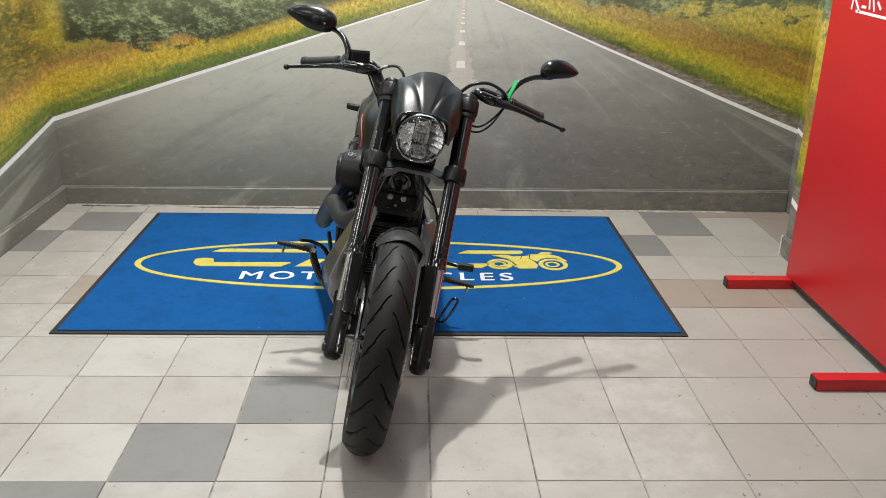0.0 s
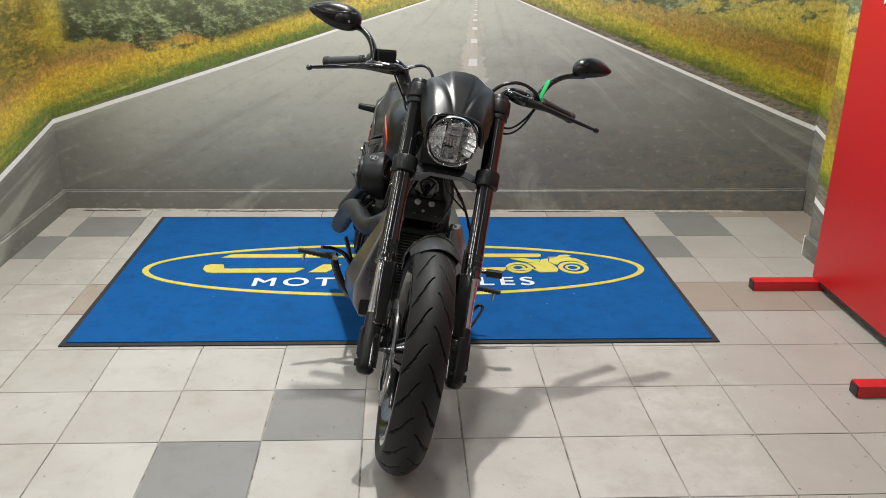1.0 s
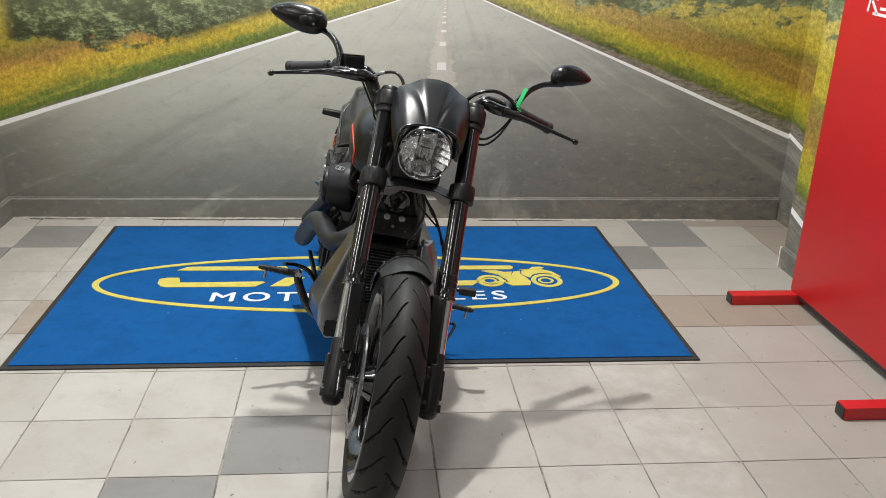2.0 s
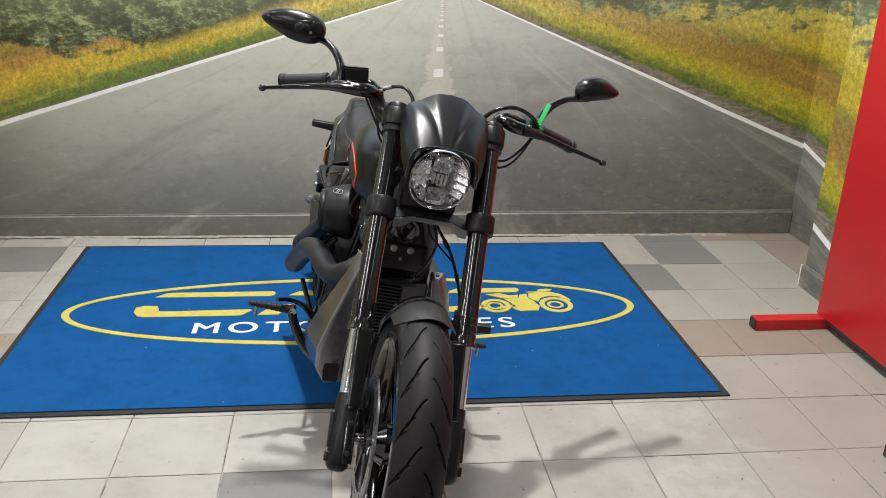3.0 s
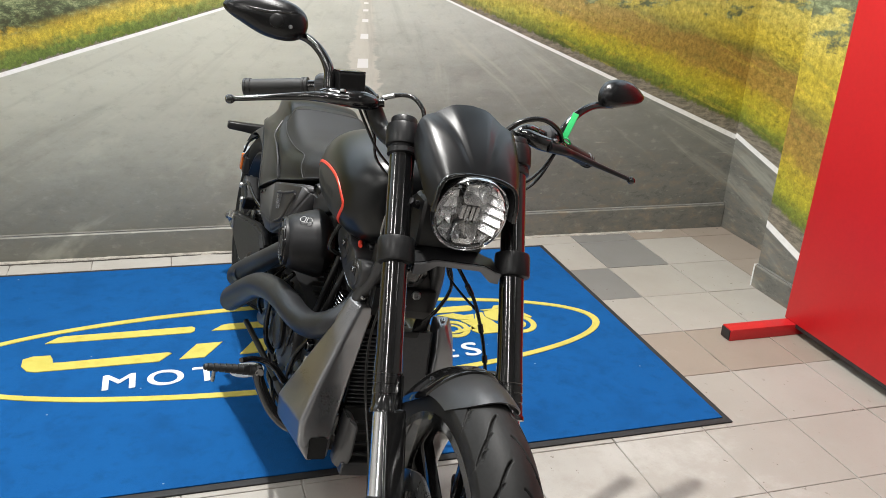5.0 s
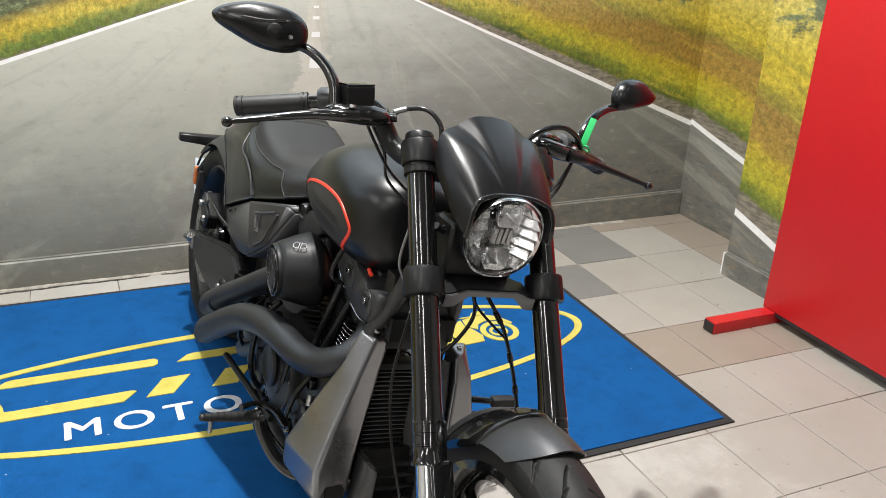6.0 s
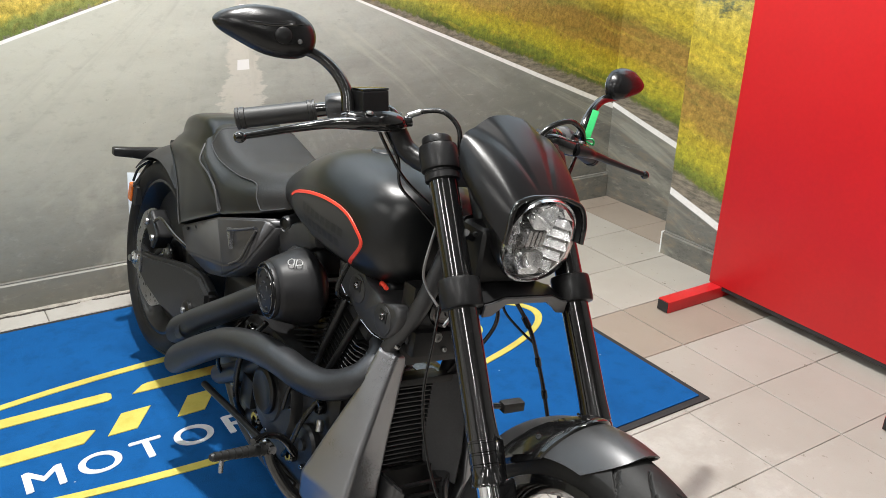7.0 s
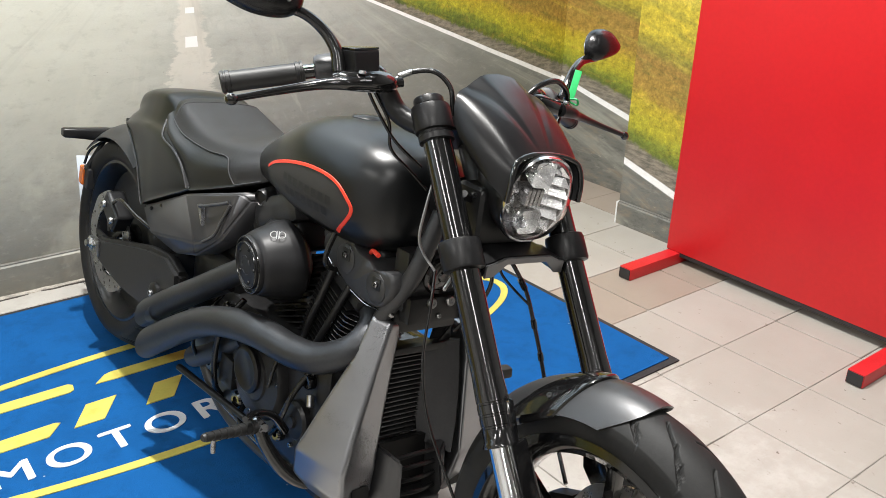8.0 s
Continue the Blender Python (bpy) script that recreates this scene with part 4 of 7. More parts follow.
for sgn in (-1, 1):
    base, top = leg(sgn, 0.533), leg(sgn, 1.003)
    m = along(base, top)
    ln = (top - base).length
    fork = part("fork_leg", turned([(0.021, 0), (0.0300, 0.001), (0.0300, 0.007), (0.0270, 0.011), (0.0268, 0.030), (0.0257, 0.031), (0.0257, 0.034), (0.0268, 0.035), (0.0268, 0.048), (0.0257, 0.049), (0.0257, 0.052), (0.0268, 0.053), (0.0268, 0.066), (0.0257, 0.067), (0.0257, 0.070), (0.0266, 0.071), (0.0262, 0.085), (0.0250, 0.11), (0.0250, ln), (0.02, ln)], 32, m), GLOSS_BLACK, bike, "gloss black upper fork tube")
    low = leg(sgn, 0.37)
    part("slider", rod(low, leg(sgn, 0.54), 0.0225, 28), CHROME, fork, "bright fork slider")
    boot = [(0.008, -0.165), (0.017, -0.162), (0.024, -0.154), (0.0275, -0.140), (0.0280, -0.07), (0.0255, -0.055), (0.0255, 0.0), (0.024, 0.006), (0.021, 0.008)]
    part("axle_lug", turned(boot, 28, along(leg(sgn, 0.408), leg(sgn, 0.6))), CAST_BLACK, fork, "satin black lower casting with rounded end")
    plate = [(0.300, 0.40), (0.345, 0.44), (0.365, 0.53), (0.395, 0.60), (0.352, 0.60), (0.318, 0.53), (0.268, 0.44), (0.225, 0.36), (0.25, 0.33)]
    guard = outline_plate([(b, h) for b, h in plate], 0.006, 0.0015)
    guard.transform(Matrix.Translation((-0.001 + sgn * 0.098, 0, 0)) @ Matrix(((0, 0, 1, 0), (1, 0, 0, 0), (0, 1, 0, 0), (0, 0, 0, 1))))
    part("fork_brace", guard, GLOSS_BLACK, fork, "gloss black fender bracket plate")
    for bh in ((0.285, 0.42), (0.30, 0.475), (0.345, 0.56)):
        bolt(fork, (-0.001 + sgn * 0.103, *bh), (sgn, 0, 0), 0.007, 0.006)
    # gloss black guard along the inner side of the slider, and the bolted pad on the casting below it
    at_leg = lambda h: Matrix.Translation(leg(sgn, h)) @ Matrix(((sgn, 0, 0, 0), (0, 0.829, 0.5592, 0), (0, -0.5592, 0.829, 0), (0, 0, 0, 1)))
    part("slider_guard", box((-0.036, -0.029, 0.0), (0.006, 0.016, 0.185), 0.008, 3, m=at_leg(0.386)), GLOSS_BLACK, fork, "gloss black slider guard")
    part("guard_rib", box((-0.041, -0.014, 0.0), (-0.035, -0.004, 0.180), 0.002, 2, m=at_leg(0.386)), GLOSS_BLACK, fork)
    pad = part("lug_pad", box((-0.028, -0.032, 0.0), (-0.004, -0.010, 0.115), 0.004, 2, m=at_leg(0.286)), GLOSS_BLACK, fork, "gloss black bolted pad")
    for up_ in (0.022, 0.088):
        bolt(pad, at_leg(0.286) @ Vector((-0.016, -0.032, up_)), at_leg(0.286).to_3x3() @ Vector((0, -1, 0)), 0.006, 0.004, CAST_BLACK)
    part("casting_rib", box((0.018, -0.014, 0.0), (0.0305, 0.012, 0.078), 0.005, 3, m=at_leg(0.314)), CAST_BLACK, fork, "raised rib of the casting")
    part("drain_cap", box((0.014, -0.016, 0.0), (0.0315, 0.012, 0.022), 0.005, 3, m=at_leg(0.288)), CAST_BLACK, fork)
    cap = leg(sgn, 1.006)
    part("fork_cap", turned([(0.0265, 0), (0.0265, 0.010), (0.0250, 0.013), (0.0200, 0.013), (0.0195, 0.0105), (0.009, 0.0105), (0.009, 0.008)], 28, along(cap, cap + RAKE)), CAST_BLACK, fork, "black knurled fork cap")
    # caliper behind the leg
    cal = box((-0.022, -0.035, -0.058), (0.022, 0.032, 0.058), 0.012, 3, m=pose(sgn * 0.083, 0.335, 0.335, -24, 0, 0))
    caliper = part("brake_caliper", cal, CAST_BLACK, bike, "satin black brake caliper")
    for k in (-0.03, 0.03):
        bolt(caliper, (sgn * 0.105, 0.335 + k * 0.4, 0.335 + k), (sgn, 0, 0), 0.009, 0.006)
    ring = along(leg(sgn, 0.766), leg(sgn, 0.9))
    ring_top = along(leg(sgn, 0.950), leg(sgn, 1.2))
    part("lower_clamp", turned([(0.028, 0), (0.0345, 0.002), (0.036, 0.006), (0.036, 0.044), (0.0345, 0.050), (0.028, 0.052)], 32, ring), CAST_BLACK, bike, "satin black lower fork clamp")
    part("upper_clamp", turned([(0.027, 0), (0.0305, 0.002), (0.0305, 0.012), (0.0285, 0.014), (0.0285, 0.018), (0.0335, 0.020), (0.0345, 0.024), (0.0345, 0.058), (0.033, 0.064), (0.027, 0.066)], 32, ring_top), CAST_BLACK, bike, "satin black upper fork clamp")
    bolt(bike, leg(sgn, 0.787) + Vector((sgn * 0.01, 0.035, 0.0)), (sgn * 0.3, 1, 0), 0.007, 0.01, CHROME, "pinch_bolt")

# bridges between the clamps, square to the fork
SQUARE = Matrix(((1, 0, 0, 0), (0, 0.829, 0.5592, 0), (0, -0.5592, 0.829, 0), (0, 0, 0, 1)))
BRIDGE_EDGE = [(-0.092, -0.032), (-0.072, -0.030), (-0.046, -0.008), (0.046, -0.008), (0.072, -0.030), (0.092, -0.032), (0.092, -0.008), (0.078, -0.006), (0.052, 0.004), (-0.052, 0.004), (-0.078, -0.006), (-0.092, -0.008)]
low_bridge = outline_plate(BRIDGE_EDGE, 0.060, 0.003)
low_bridge.transform(Matrix.Translation((CLAMP.x, 0.535, 0.795)) @ pose(0, 0, 0, 98, 0, 0))
low_bridge = part("lower_bridge", low_bridge, CAST_BLACK, bike, "black forged lower fork bridge", angle=30)
edge = outline_plate([(x * 0.98, y - 0.001) for x, y in BRIDGE_EDGE], 0.005, 0.0012)
edge.transform(Matrix.Translation((CLAMP.x, 0.535, 0.795)) @ pose(0, 0, 0, 98, 0, 0) @ Matrix.Translation((0, 0, 0.058)))
part("front_edge", edge, EDGE_GREY, low_bridge, "bare grey front edge", angle=30)
top_bridge = outline_plate([(-0.112, -0.028), (0.112, -0.028), (0.112, 0.03), (0.06, 0.07), (-0.06, 0.07), (-0.112, 0.03)], 0.026, 0.004)
top_bridge.transform(Matrix.Translation(CLAMP + RAKE * 0.212) @ SQUARE)
part("upper_bridge", top_bridge, CAST_BLACK, bike, "black upper fork bridge")
part("steering_head", rod(CLAMP + Vector((0, 0.045, 0)), CLAMP + Vector((0, 0.045, 0)) + RAKE * 0.25, 0.036, 24), ENGINE_BLACK, bike, "black steering head")

# front fender: a short shell over the tyre
STANCE.clear()


def fender_point(v, deg, lift):
    """A point of the fender: v across from side to side, forward of the top by deg, and proud by lift."""
    rr = 0.339 - 0.053 * abs(v) ** 2.2 + lift
    return Vector((0.003 + (0.072 + 0.4 * lift) * v, FRONT.y - rr * math.sin(radians(deg)), FRONT.z + rr * math.cos(radians(deg))))


# the lip runs just over the tyre and draws back to a blunt point at each side
NF, MF = 30, 21
rows = [[fender_point(v, -58 + (62.5 - 10 * abs(v) ** 3.4) * k / NF, -0.003 * (k / NF) ** 6) for v in np.linspace(-1, 1, MF)] for k in R(NF + 1)]
bm = bmesh.new()
grid = [[bm.verts.new(p) for p in r] for r in rows]
for r0, r1 in zip(grid, grid[1:]):
    for j in R(MF - 1):
        bm.faces.new((r0[j], r0[j + 1], r1[j + 1], r1[j]))
bmesh.ops.recalc_face_normals(bm, faces=bm.faces)
bmesh.ops.solidify(bm, geom=bm.faces[:], thickness=0.003)
fender = part("front_fender", bm, FENDER_GREY, bike, "short gunmetal grey front fender")
# gloss black saddle across the fender, narrow on top and widening down to the fork
bm = bmesh.new()
grid = []
for k in R(29):
    v = -1.03 + 2.06 * k / 28
    d0, d1 = -13 - 9 * v * v, -20 - 29 * v * v
    ring_ = [(d0 + (d1 - d0) * u, lift) for u, lift in ((0, 0.0), (0, 0.0045), (0.06, 0.006), (0.2, 0.006), (0.5, 0.0058), (0.8, 0.006), (0.95, 0.0055), (1, 0.004), (1, 0.0))]
    grid.append([bm.verts.new(fender_point(v, d_, l_)) for d_, l_ in ring_])
for r0, r1 in zip(grid, grid[1:]):
    for j in R(9):
        bm.faces.new((r0[j], r0[(j + 1) % 9], r1[(j + 1) % 9], r1[j]))
bm.faces.new(grid[0])
bm.faces.new(grid[-1])
bmesh.ops.recalc_face_normals(bm, faces=bm.faces)
part("fender_strap", bm, GLOSS_BLACK, fender, "gloss black fender saddle")
for sgn in (-1, 1):
    bolt(fender, fender_point(sgn * 0.80, -26, 0.006), (sgn * 0.8, -0.2, 0.7), 0.005, 0.003, CAST_BLACK)


# headlamp and its fairing
seated(0, 0.020, -0.005)
LAMP = Vector((0.008, 0.462, 0.898))
lamp_pose = Matrix.Translation(LAMP) @ pose(0, 0, 0, 102, 0, 0)        # z looks forward and a little down


def oval(k, n, rx, ry, up=1.0):
    c, s = math.cos(2 * math.pi * k / n), math.sin(2 * math.pi * k / n)
    return rx * math.copysign(abs(c) ** 0.9, c), ry * math.copysign(abs(s) ** 0.9, s)


def lamp_body(profile, n=48):
    return skin([[Vector((*oval(k, n, 0.072 * f, 0.079 * f), z)) for k in R(n)] for f, z in profile])


bm = lamp_body([(0.30, -0.115), (0.6, -0.10), (0.86, -0.06), (1.0, -0.01), (1.03, 0.004), (1.0, 0.008), (0.93, 0.004), (0.90, -0.02), (0.7, -0.045), (0.2, -0.05)])
bm.transform(lamp_pose)
lamp = part("headlamp", bm, LAMP_SHELL, bike, "oval headlamp with clear lens")
bm = skin([[Vector((*oval(k, 48, 0.072 * f, 0.079 * f), z)) for k in R(48)] for f, z in ((0.965, 0.006), (0.95, 0.016), (0.86, 0.026), (0.62, 0.033), (0.3, 0.036), (0.004, 0.0365), (0.004, 0.0345), (0.3, 0.034), (0.62, 0.031), (0.85, 0.024), (0.935, 0.014), (0.95, 0.005))], closed_path=True)
bm.transform(lamp_pose)
lens = part("lens", bm, LENS, lamp, "clear domed lens")
lens.visible_shadow = False
bm = skin([[Vector((*oval(k, 64, 0.072 * f, 0.079 * f), z)) for f, z in ((0.955, 0.008), (1.0, 0.013), (1.02, 0.008), (1.0, 0.002))] for k in R(64)], closed_path=True)
bm.transform(lamp_pose)
part("lamp_ring", bm, CHROME, lamp, "thin bright lamp ring")


bm = bmesh.new()
facet_rnd = random.Random(5)
for k in R(10):
    a0, a1 = 2 * math.pi * (k + 0.02) / 10, 2 * math.pi * (k + 0.98) / 10
    tip = [facet_rnd.uniform(-0.007, 0.007) for _ in R(3)]
    ring_ = []
    for f, z, j in ((0.30, -0.034, 0), (0.62, -0.024, 1), (0.94, 0.002, 2)):
        ring_.append([bm.verts.new((0.072 * f * math.cos(q), 0.079 * f * math.sin(q), z + (tip[j] if j < 2 else 0) + s * tip[(j + 1) % 3] * (1.4 - f))) for q, s in ((a0, -0.5), ((a0 + a1) / 2, 0.3), (a1, 0.5))])
    for r0, r1 in zip(ring_, ring_[1:]):
        for j in R(2):
            bm.faces.new((r0[j], r0[j + 1], r1[j + 1], r1[j]))
bm.transform(lamp_pose)
part("reflector_dish", bm, DARK_CHROME, lamp, "dark chrome dish of petals", smooth=False)

# stepped mirror bands on both sides of the middle column, each tipped upward
for sgn in (-1, 1):
    for k in R(6):
        y0, y1 = -0.060 + k * 0.0205, -0.060 + k * 0.0205 + 0.0190
        bm = bmesh.new()
        rows_ = []
        for y_, tip_ in ((y0, 0.016 if sgn > 0 else (0.009, 0.003, 0.006)[k % 3]), (y1, -0.004)):
            wide = 0.072 * 0.93 * math.sqrt(max(0.0, 1 - (y_ / (0.079 * 0.95)) ** 2))
            rows_.append([bm.verts.new((sgn * (0.0245 + (max(wide, 0.030) - 0.0245) * u_), y_, (-0.034 + 0.036 * u_ if sgn > 0 else -0.020 + 0.020 * u_ * u_) + tip_ * (1 - (0.2 if sgn > 0 else 0.6) * u_))) for u_ in (0, 0.33, 0.67, 1)])
        for i_ in R(3):
            bm.faces.new((rows_[0][i_], rows_[0][i_ + 1], rows_[1][i_ + 1], rows_[1][i_])[::sgn])
        bm.transform(lamp_pose)
        part("reflector_step", bm, REFLECTOR, lamp, "bright stepped mirror band", smooth=False)


def bowl(cx, cy, rx, ry, deep):
    rings = []
    for f, z in ((1.0, 0.0), (0.92, -deep * 0.35), (0.7, -deep * 0.7), (0.4, -deep * 0.93), (0.1, -deep)):
        rings.append([Vector((cx + rx * f * math.copysign(abs(math.cos(2 * math.pi * k / 24)) ** 0.45, math.cos(2 * math.pi * k / 24)), cy + ry * f * math.copysign(abs(math.sin(2 * math.pi * k / 24)) ** 0.45, math.sin(2 * math.pi * k / 24)), z + 0.008)) for k in R(24)])
    b = skin(rings, cap=False)
    b.transform(lamp_pose)
    return b


for cy in (0.044, -0.044):
    part("reflector", bowl(0.0, cy, 0.023, 0.023, 0.036), REFLECTOR, lamp, "mirror-bright reflector cup")
    part("bulb_lens", turned([(0.011, -0.026), (0.0105, -0.020), (0.006, -0.015), (0.001, -0.014)], 16, lamp_pose @ pose(0.0, cy, 0)), LENS, lamp, "small clear projector lens")
for cx in (-0.014, -0.005, 0.005, 0.014):
    part("light_pipe", box((cx - 0.0036, -0.016, -0.02), (cx + 0.0036, 0.016, 0.004), 0.0030, 3, m=lamp_pose), DARK_CHROME, lamp, "bright upright light bar")
part("divider", box((-0.0235, -0.0185, -0.03), (0.0235, 0.0185, -0.0205), 0.001, m=lamp_pose), DARK_CHROME, lamp)

# across the fairing: share of the width, brim edge and top edge
SHELL = [
    (0.00, (0.000, 0.450, 0.976), (0.000, 0.606, 1.081)), (0.20, (0.028, 0.449, 0.975), (0.030, 0.603, 1.078)), (0.30, (0.042, 0.448, 0.973), (0.046, 0.600, 1.072)), (0.42, (0.056, 0.446, 0.969), (0.070, 0.593, 1.060)),
    (0.55, (0.070, 0.443, 0.962), (0.095, 0.584, 1.045)), (0.70, (0.078, 0.440, 0.945), (0.106, 0.574, 1.018)), (0.85, (0.081, 0.438, 0.922), (0.108, 0.552, 0.980)), (1.00, (0.082, 0.440, 0.898), (0.098, 0.508, 0.938)),
]
half_curve = np.array(smooth_path([(*f, *t) for _, f, t in SHELL], 6))
shares = np.array(smooth_path([(s,) for s, _, _ in SHELL], 6))[:, 0]
PANEL = lambda u: 0.05 + 0.23 * u                           # edge of the flat centre panel
RIDGE = lambda u: 0.14 + 0.43 * u                           # second ridge, to the shoulder


def shell_point(share, u):
    """A point of the fairing: share across from the middle, u from the brim up to the top edge."""
    c = [float(np.interp(share, shares, half_curve[:, k])) for k in R(6)]
    f, t = Vector(c[:3]), Vector(c[3:])
    side = min(max((share - 0.45) / 0.3, 0), 1)
    swell = Vector((0, -0.004, 0.008)).lerp(Vector((0.006, -0.001, 0.003)), side)
    pt = f.lerp(t, u) + swell * 4 * u * (1 - u)
    lo, hi = PANEL(u), RIDGE(u)
    if lo < share < hi:
        x = (share - lo) / (hi - lo)
        pt += Vector((0, 0.45, -0.89)) * (0.0052 * (0.2 + 0.8 * u) * min(x / 0.5, (1 - x) / 0.5)) * min(1, u * 4)
    return pt


def shell_row(col, sign):
    row = []
    for k in R(17):
        u = k / 16
        lo, hi = PANEL(u), RIDGE(u)
        share = lo * col / 4 if col <= 4 else (lo + (hi - lo) * (col - 4) / 8 if col <= 12 else hi + (1 - hi) * (col - 12) / 12)
        pnt = shell_point(share, u)
        wide = 1 + (0.07 if sign < 0 else -0.04) * u
        row.append(Vector((sign * pnt.x * wide + 0.008 + 0.010 * u, pnt.y, pnt.z)))
    return row


rows = [shell_row(c, -1) for c in R(24, 0, -1)] + [shell_row(c, 1) for c in R(25)]
bm = bmesh.new()
grid = [[bm.verts.new(p) for p in r] for r in rows]
for r0, r1 in zip(grid, grid[1:]):
    for j in R(16):
        bm.faces.new((r0[j], r0[j + 1], r1[j + 1], r1[j]))
bmesh.ops.recalc_face_normals(bm, faces=bm.faces)
bmesh.ops.solidify(bm, geom=bm.faces[:], thickness=0.0035)
fairing = part("fairing", bm, FAIRING_BLACK, bike, "satin black headlamp fairing with pressed ridges", angle=85)
brim = [tuple(r[0] + Vector((0, -0.002, -0.001))) for r in rows]
part("brim", tube(brim, 0.0048, 10, 2), GLOSS_BLACK, fairing, "gloss black brim round the lamp")
inner = bmesh.new()
ga = [inner.verts.new(r[0] + Vector((0, 0.002, -0.002))) for r in rows]
gb = [inner.verts.new(Vector((LAMP.x + (r[0].x - LAMP.x) * 0.90, r[0].y + 0.035, 0.897 + (r[0].z - 0.897) * 0.86))) for r in rows]
for i in R(len(rows) - 1):
    inner.faces.new((ga[i], ga[i + 1], gb[i + 1], gb[i]))
bmesh.ops.recalc_face_normals(inner, faces=inner.faces)
bmesh.ops.solidify(inner, geom=inner.faces[:], thickness=0.002)
part("lamp_hood", inner, BLACK_PLASTIC, fairing, "black hood behind the brim")
part("lamp_bracket", box((-0.07, 0.50, 0.80), (0.07, 0.57, 0.90), 0.015, 3), ENGINE_BLACK, bike, "black lamp bracket")
for sgn in (-1, 1):
    arm = part("lamp_arm", tube([(sgn * 0.06, 0.535, 0.872), (sgn * 0.078, 0.53, 0.878), (sgn * 0.090, 0.525, 0.886)], 0.007, 10), ENGINE_BLACK, bike, "black lamp arm")
    bolt(arm, (sgn * 0.080, 0.512, 0.888), (sgn * 0.4, -1, 0.1), 0.005, 0.006, CAST_BLACK)

# handlebar and controls
for sgn in (-1, 1):
    seated(*((0.004, 0, -0.013) if sgn < 0 else (0, 0, 0)))
    far = 0.0 if sgn < 0 else 0.022
    S = lambda x, y, z: (sgn * x, y, z - (0.30 * min(max(x - 0.11, 0), 0.1) if sgn > 0 else 0))
    Q = lambda x, y, z: S(x, y + (0.014 if sgn < 0 else 0), z)
    bar = part("handlebar", tube([Q(0.158, 0.690, 1.036), Q(0.170, 0.692, 1.052), Q(0.188, 0.698, 1.062), Q(0.225, 0.718, 1.060), Q(0.30, 0.757, 1.036), Q(0.392, 0.800, 1.006)], [0.0150, 0.0135, 0.0125, 0.0125, 0.0125, 0.0125], 16), GLOSS_BLACK, bike, "gloss black handlebar")
    part("riser", tube([S(0.108, 0.640, 0.988), S(0.126, 0.662, 0.986), S(0.142, 0.690, 0.998), S(0.156, 0.703, 1.024), S(0.172, 0.704, 1.054)], [0.021, 0.019, 0.0185, 0.0175, 0.0165], 14), CAST_BLACK, bar, "satin black bar riser")
    p0, p1 = Vector(Q(0.285, 0.752, 1.040)), Vector(Q(0.404, 0.802, 1.003))
    ln = (p1 - p0).length
    prof = [(0.0135, 0), (0.0190, 0.001), (0.0190, 0.005), (0.0172, 0.0055), (0.0172, 0.008), (0.0190, 0.0085), (0.0190, 0.013), (0.0172, 0.014), (0.0172, ln - 0.016), (0.0188, ln - 0.015), (0.0188, ln - 0.009), (0.0174, ln - 0.0085), (0.0174, ln - 0.006), (0.0190, ln - 0.0055), (0.0186, ln - 0.001), (0.014, ln + 0.001)]
    part("grip", turned(prof, 24, along(p0, p1)), GRIP_RUBBER, bar, "smooth black rubber grip with ringed ends")
    # switch housing
    part("switch_housing", turned([(0.013, 0), (0.023, 0.003), (0.0265, 0.010), (0.0265, 0.040), (0.023, 0.046), (0.013, 0.048)], 24, along(Vector(Q(0.230, 0.722, 1.058)), p0)), COVER_GREY, bar, "black switch housing")
    part("switch_button", box((-0.006, -0.007, -0.004), (0.006, 0.007, 0.004), 0.002, m=pose(*S(0.255, 0.716, 1.068), 20, 0, 0)), BLACK_PLASTIC, bar)
    # lever: perch, blade and ball end
    perch = tube([S(0.276, 0.690, 1.043), S(0.262, 0.684, 1.044), S(0.235, 0.678, 1.046), S(0.205, 0.676, 1.048), S(0.178, 0.680, 1.047), S(0.162, 0.684, 1.045)], [r_ * (1.0 if sgn < 0 else 0.92) for r_ in (0.009, 0.0155, 0.0175, 0.0190, 0.0170, 0.0110)], 16)
    perch = part("lever_perch", perch, GLOSS_BLACK, bar, "gloss black lever perch")
    blade = tube([S(0.225, 0.664, 1.046), S(0.262, 0.668, 1.042), S(0.30, 0.684, 1.034), S(0.36 + far / 2, 0.694, 1.018), S(0.438 + far, 0.694, 0.999)], [0.0135, 0.0115, 0.0088, 0.0066, 0.0050], 12)
    lever = part("lever", blade, GLOSS_BLACK if sgn < 0 else CAST_BLACK, bar, "gloss black lever with ball end")
    end = Vector(S(0.441 + far, 0.694, 0.998))
    part("ball_end", turned([(0.001, -0.0095), (0.006, -0.008), (0.0092, -0.003), (0.0092, 0.003), (0.006, 0.008), (0.001, 0.0095)], 16, along(end, end + Vector((sgn, 0, -0.2)))), GLOSS_BLACK, lever)
    bolt(perch, S(0.238, 0.665, 1.060), (0, 0, 1), 0.006, 0.005, STEEL, "pivot_bolt")
    # mirror on a bowed stem
    tip = Vector(S(0.352, 0.770, 1.140 if sgn < 0 else 1.118))
    stem_path = [S(0.258, 0.702, 1.055), S(0.262, 0.712, 1.088), S(0.280, 0.730, 1.118), S(0.310, 0.752, 1.138), tuple(tip)]
    if sgn > 0:
        stem_path = [(0.262, 0.700, 1.035), (0.275, 0.706, 1.062), (0.300, 0.720, 1.090), (0.342, 0.740, 1.112), (0.400, 0.760, 1.122)]
    part("mirror_stem", tube(stem_path, [0.0120, 0.0108, 0.0095, 0.0090, 0.0095], 14), GLOSS_BLACK, bar, "gloss black bowed mirror stem")
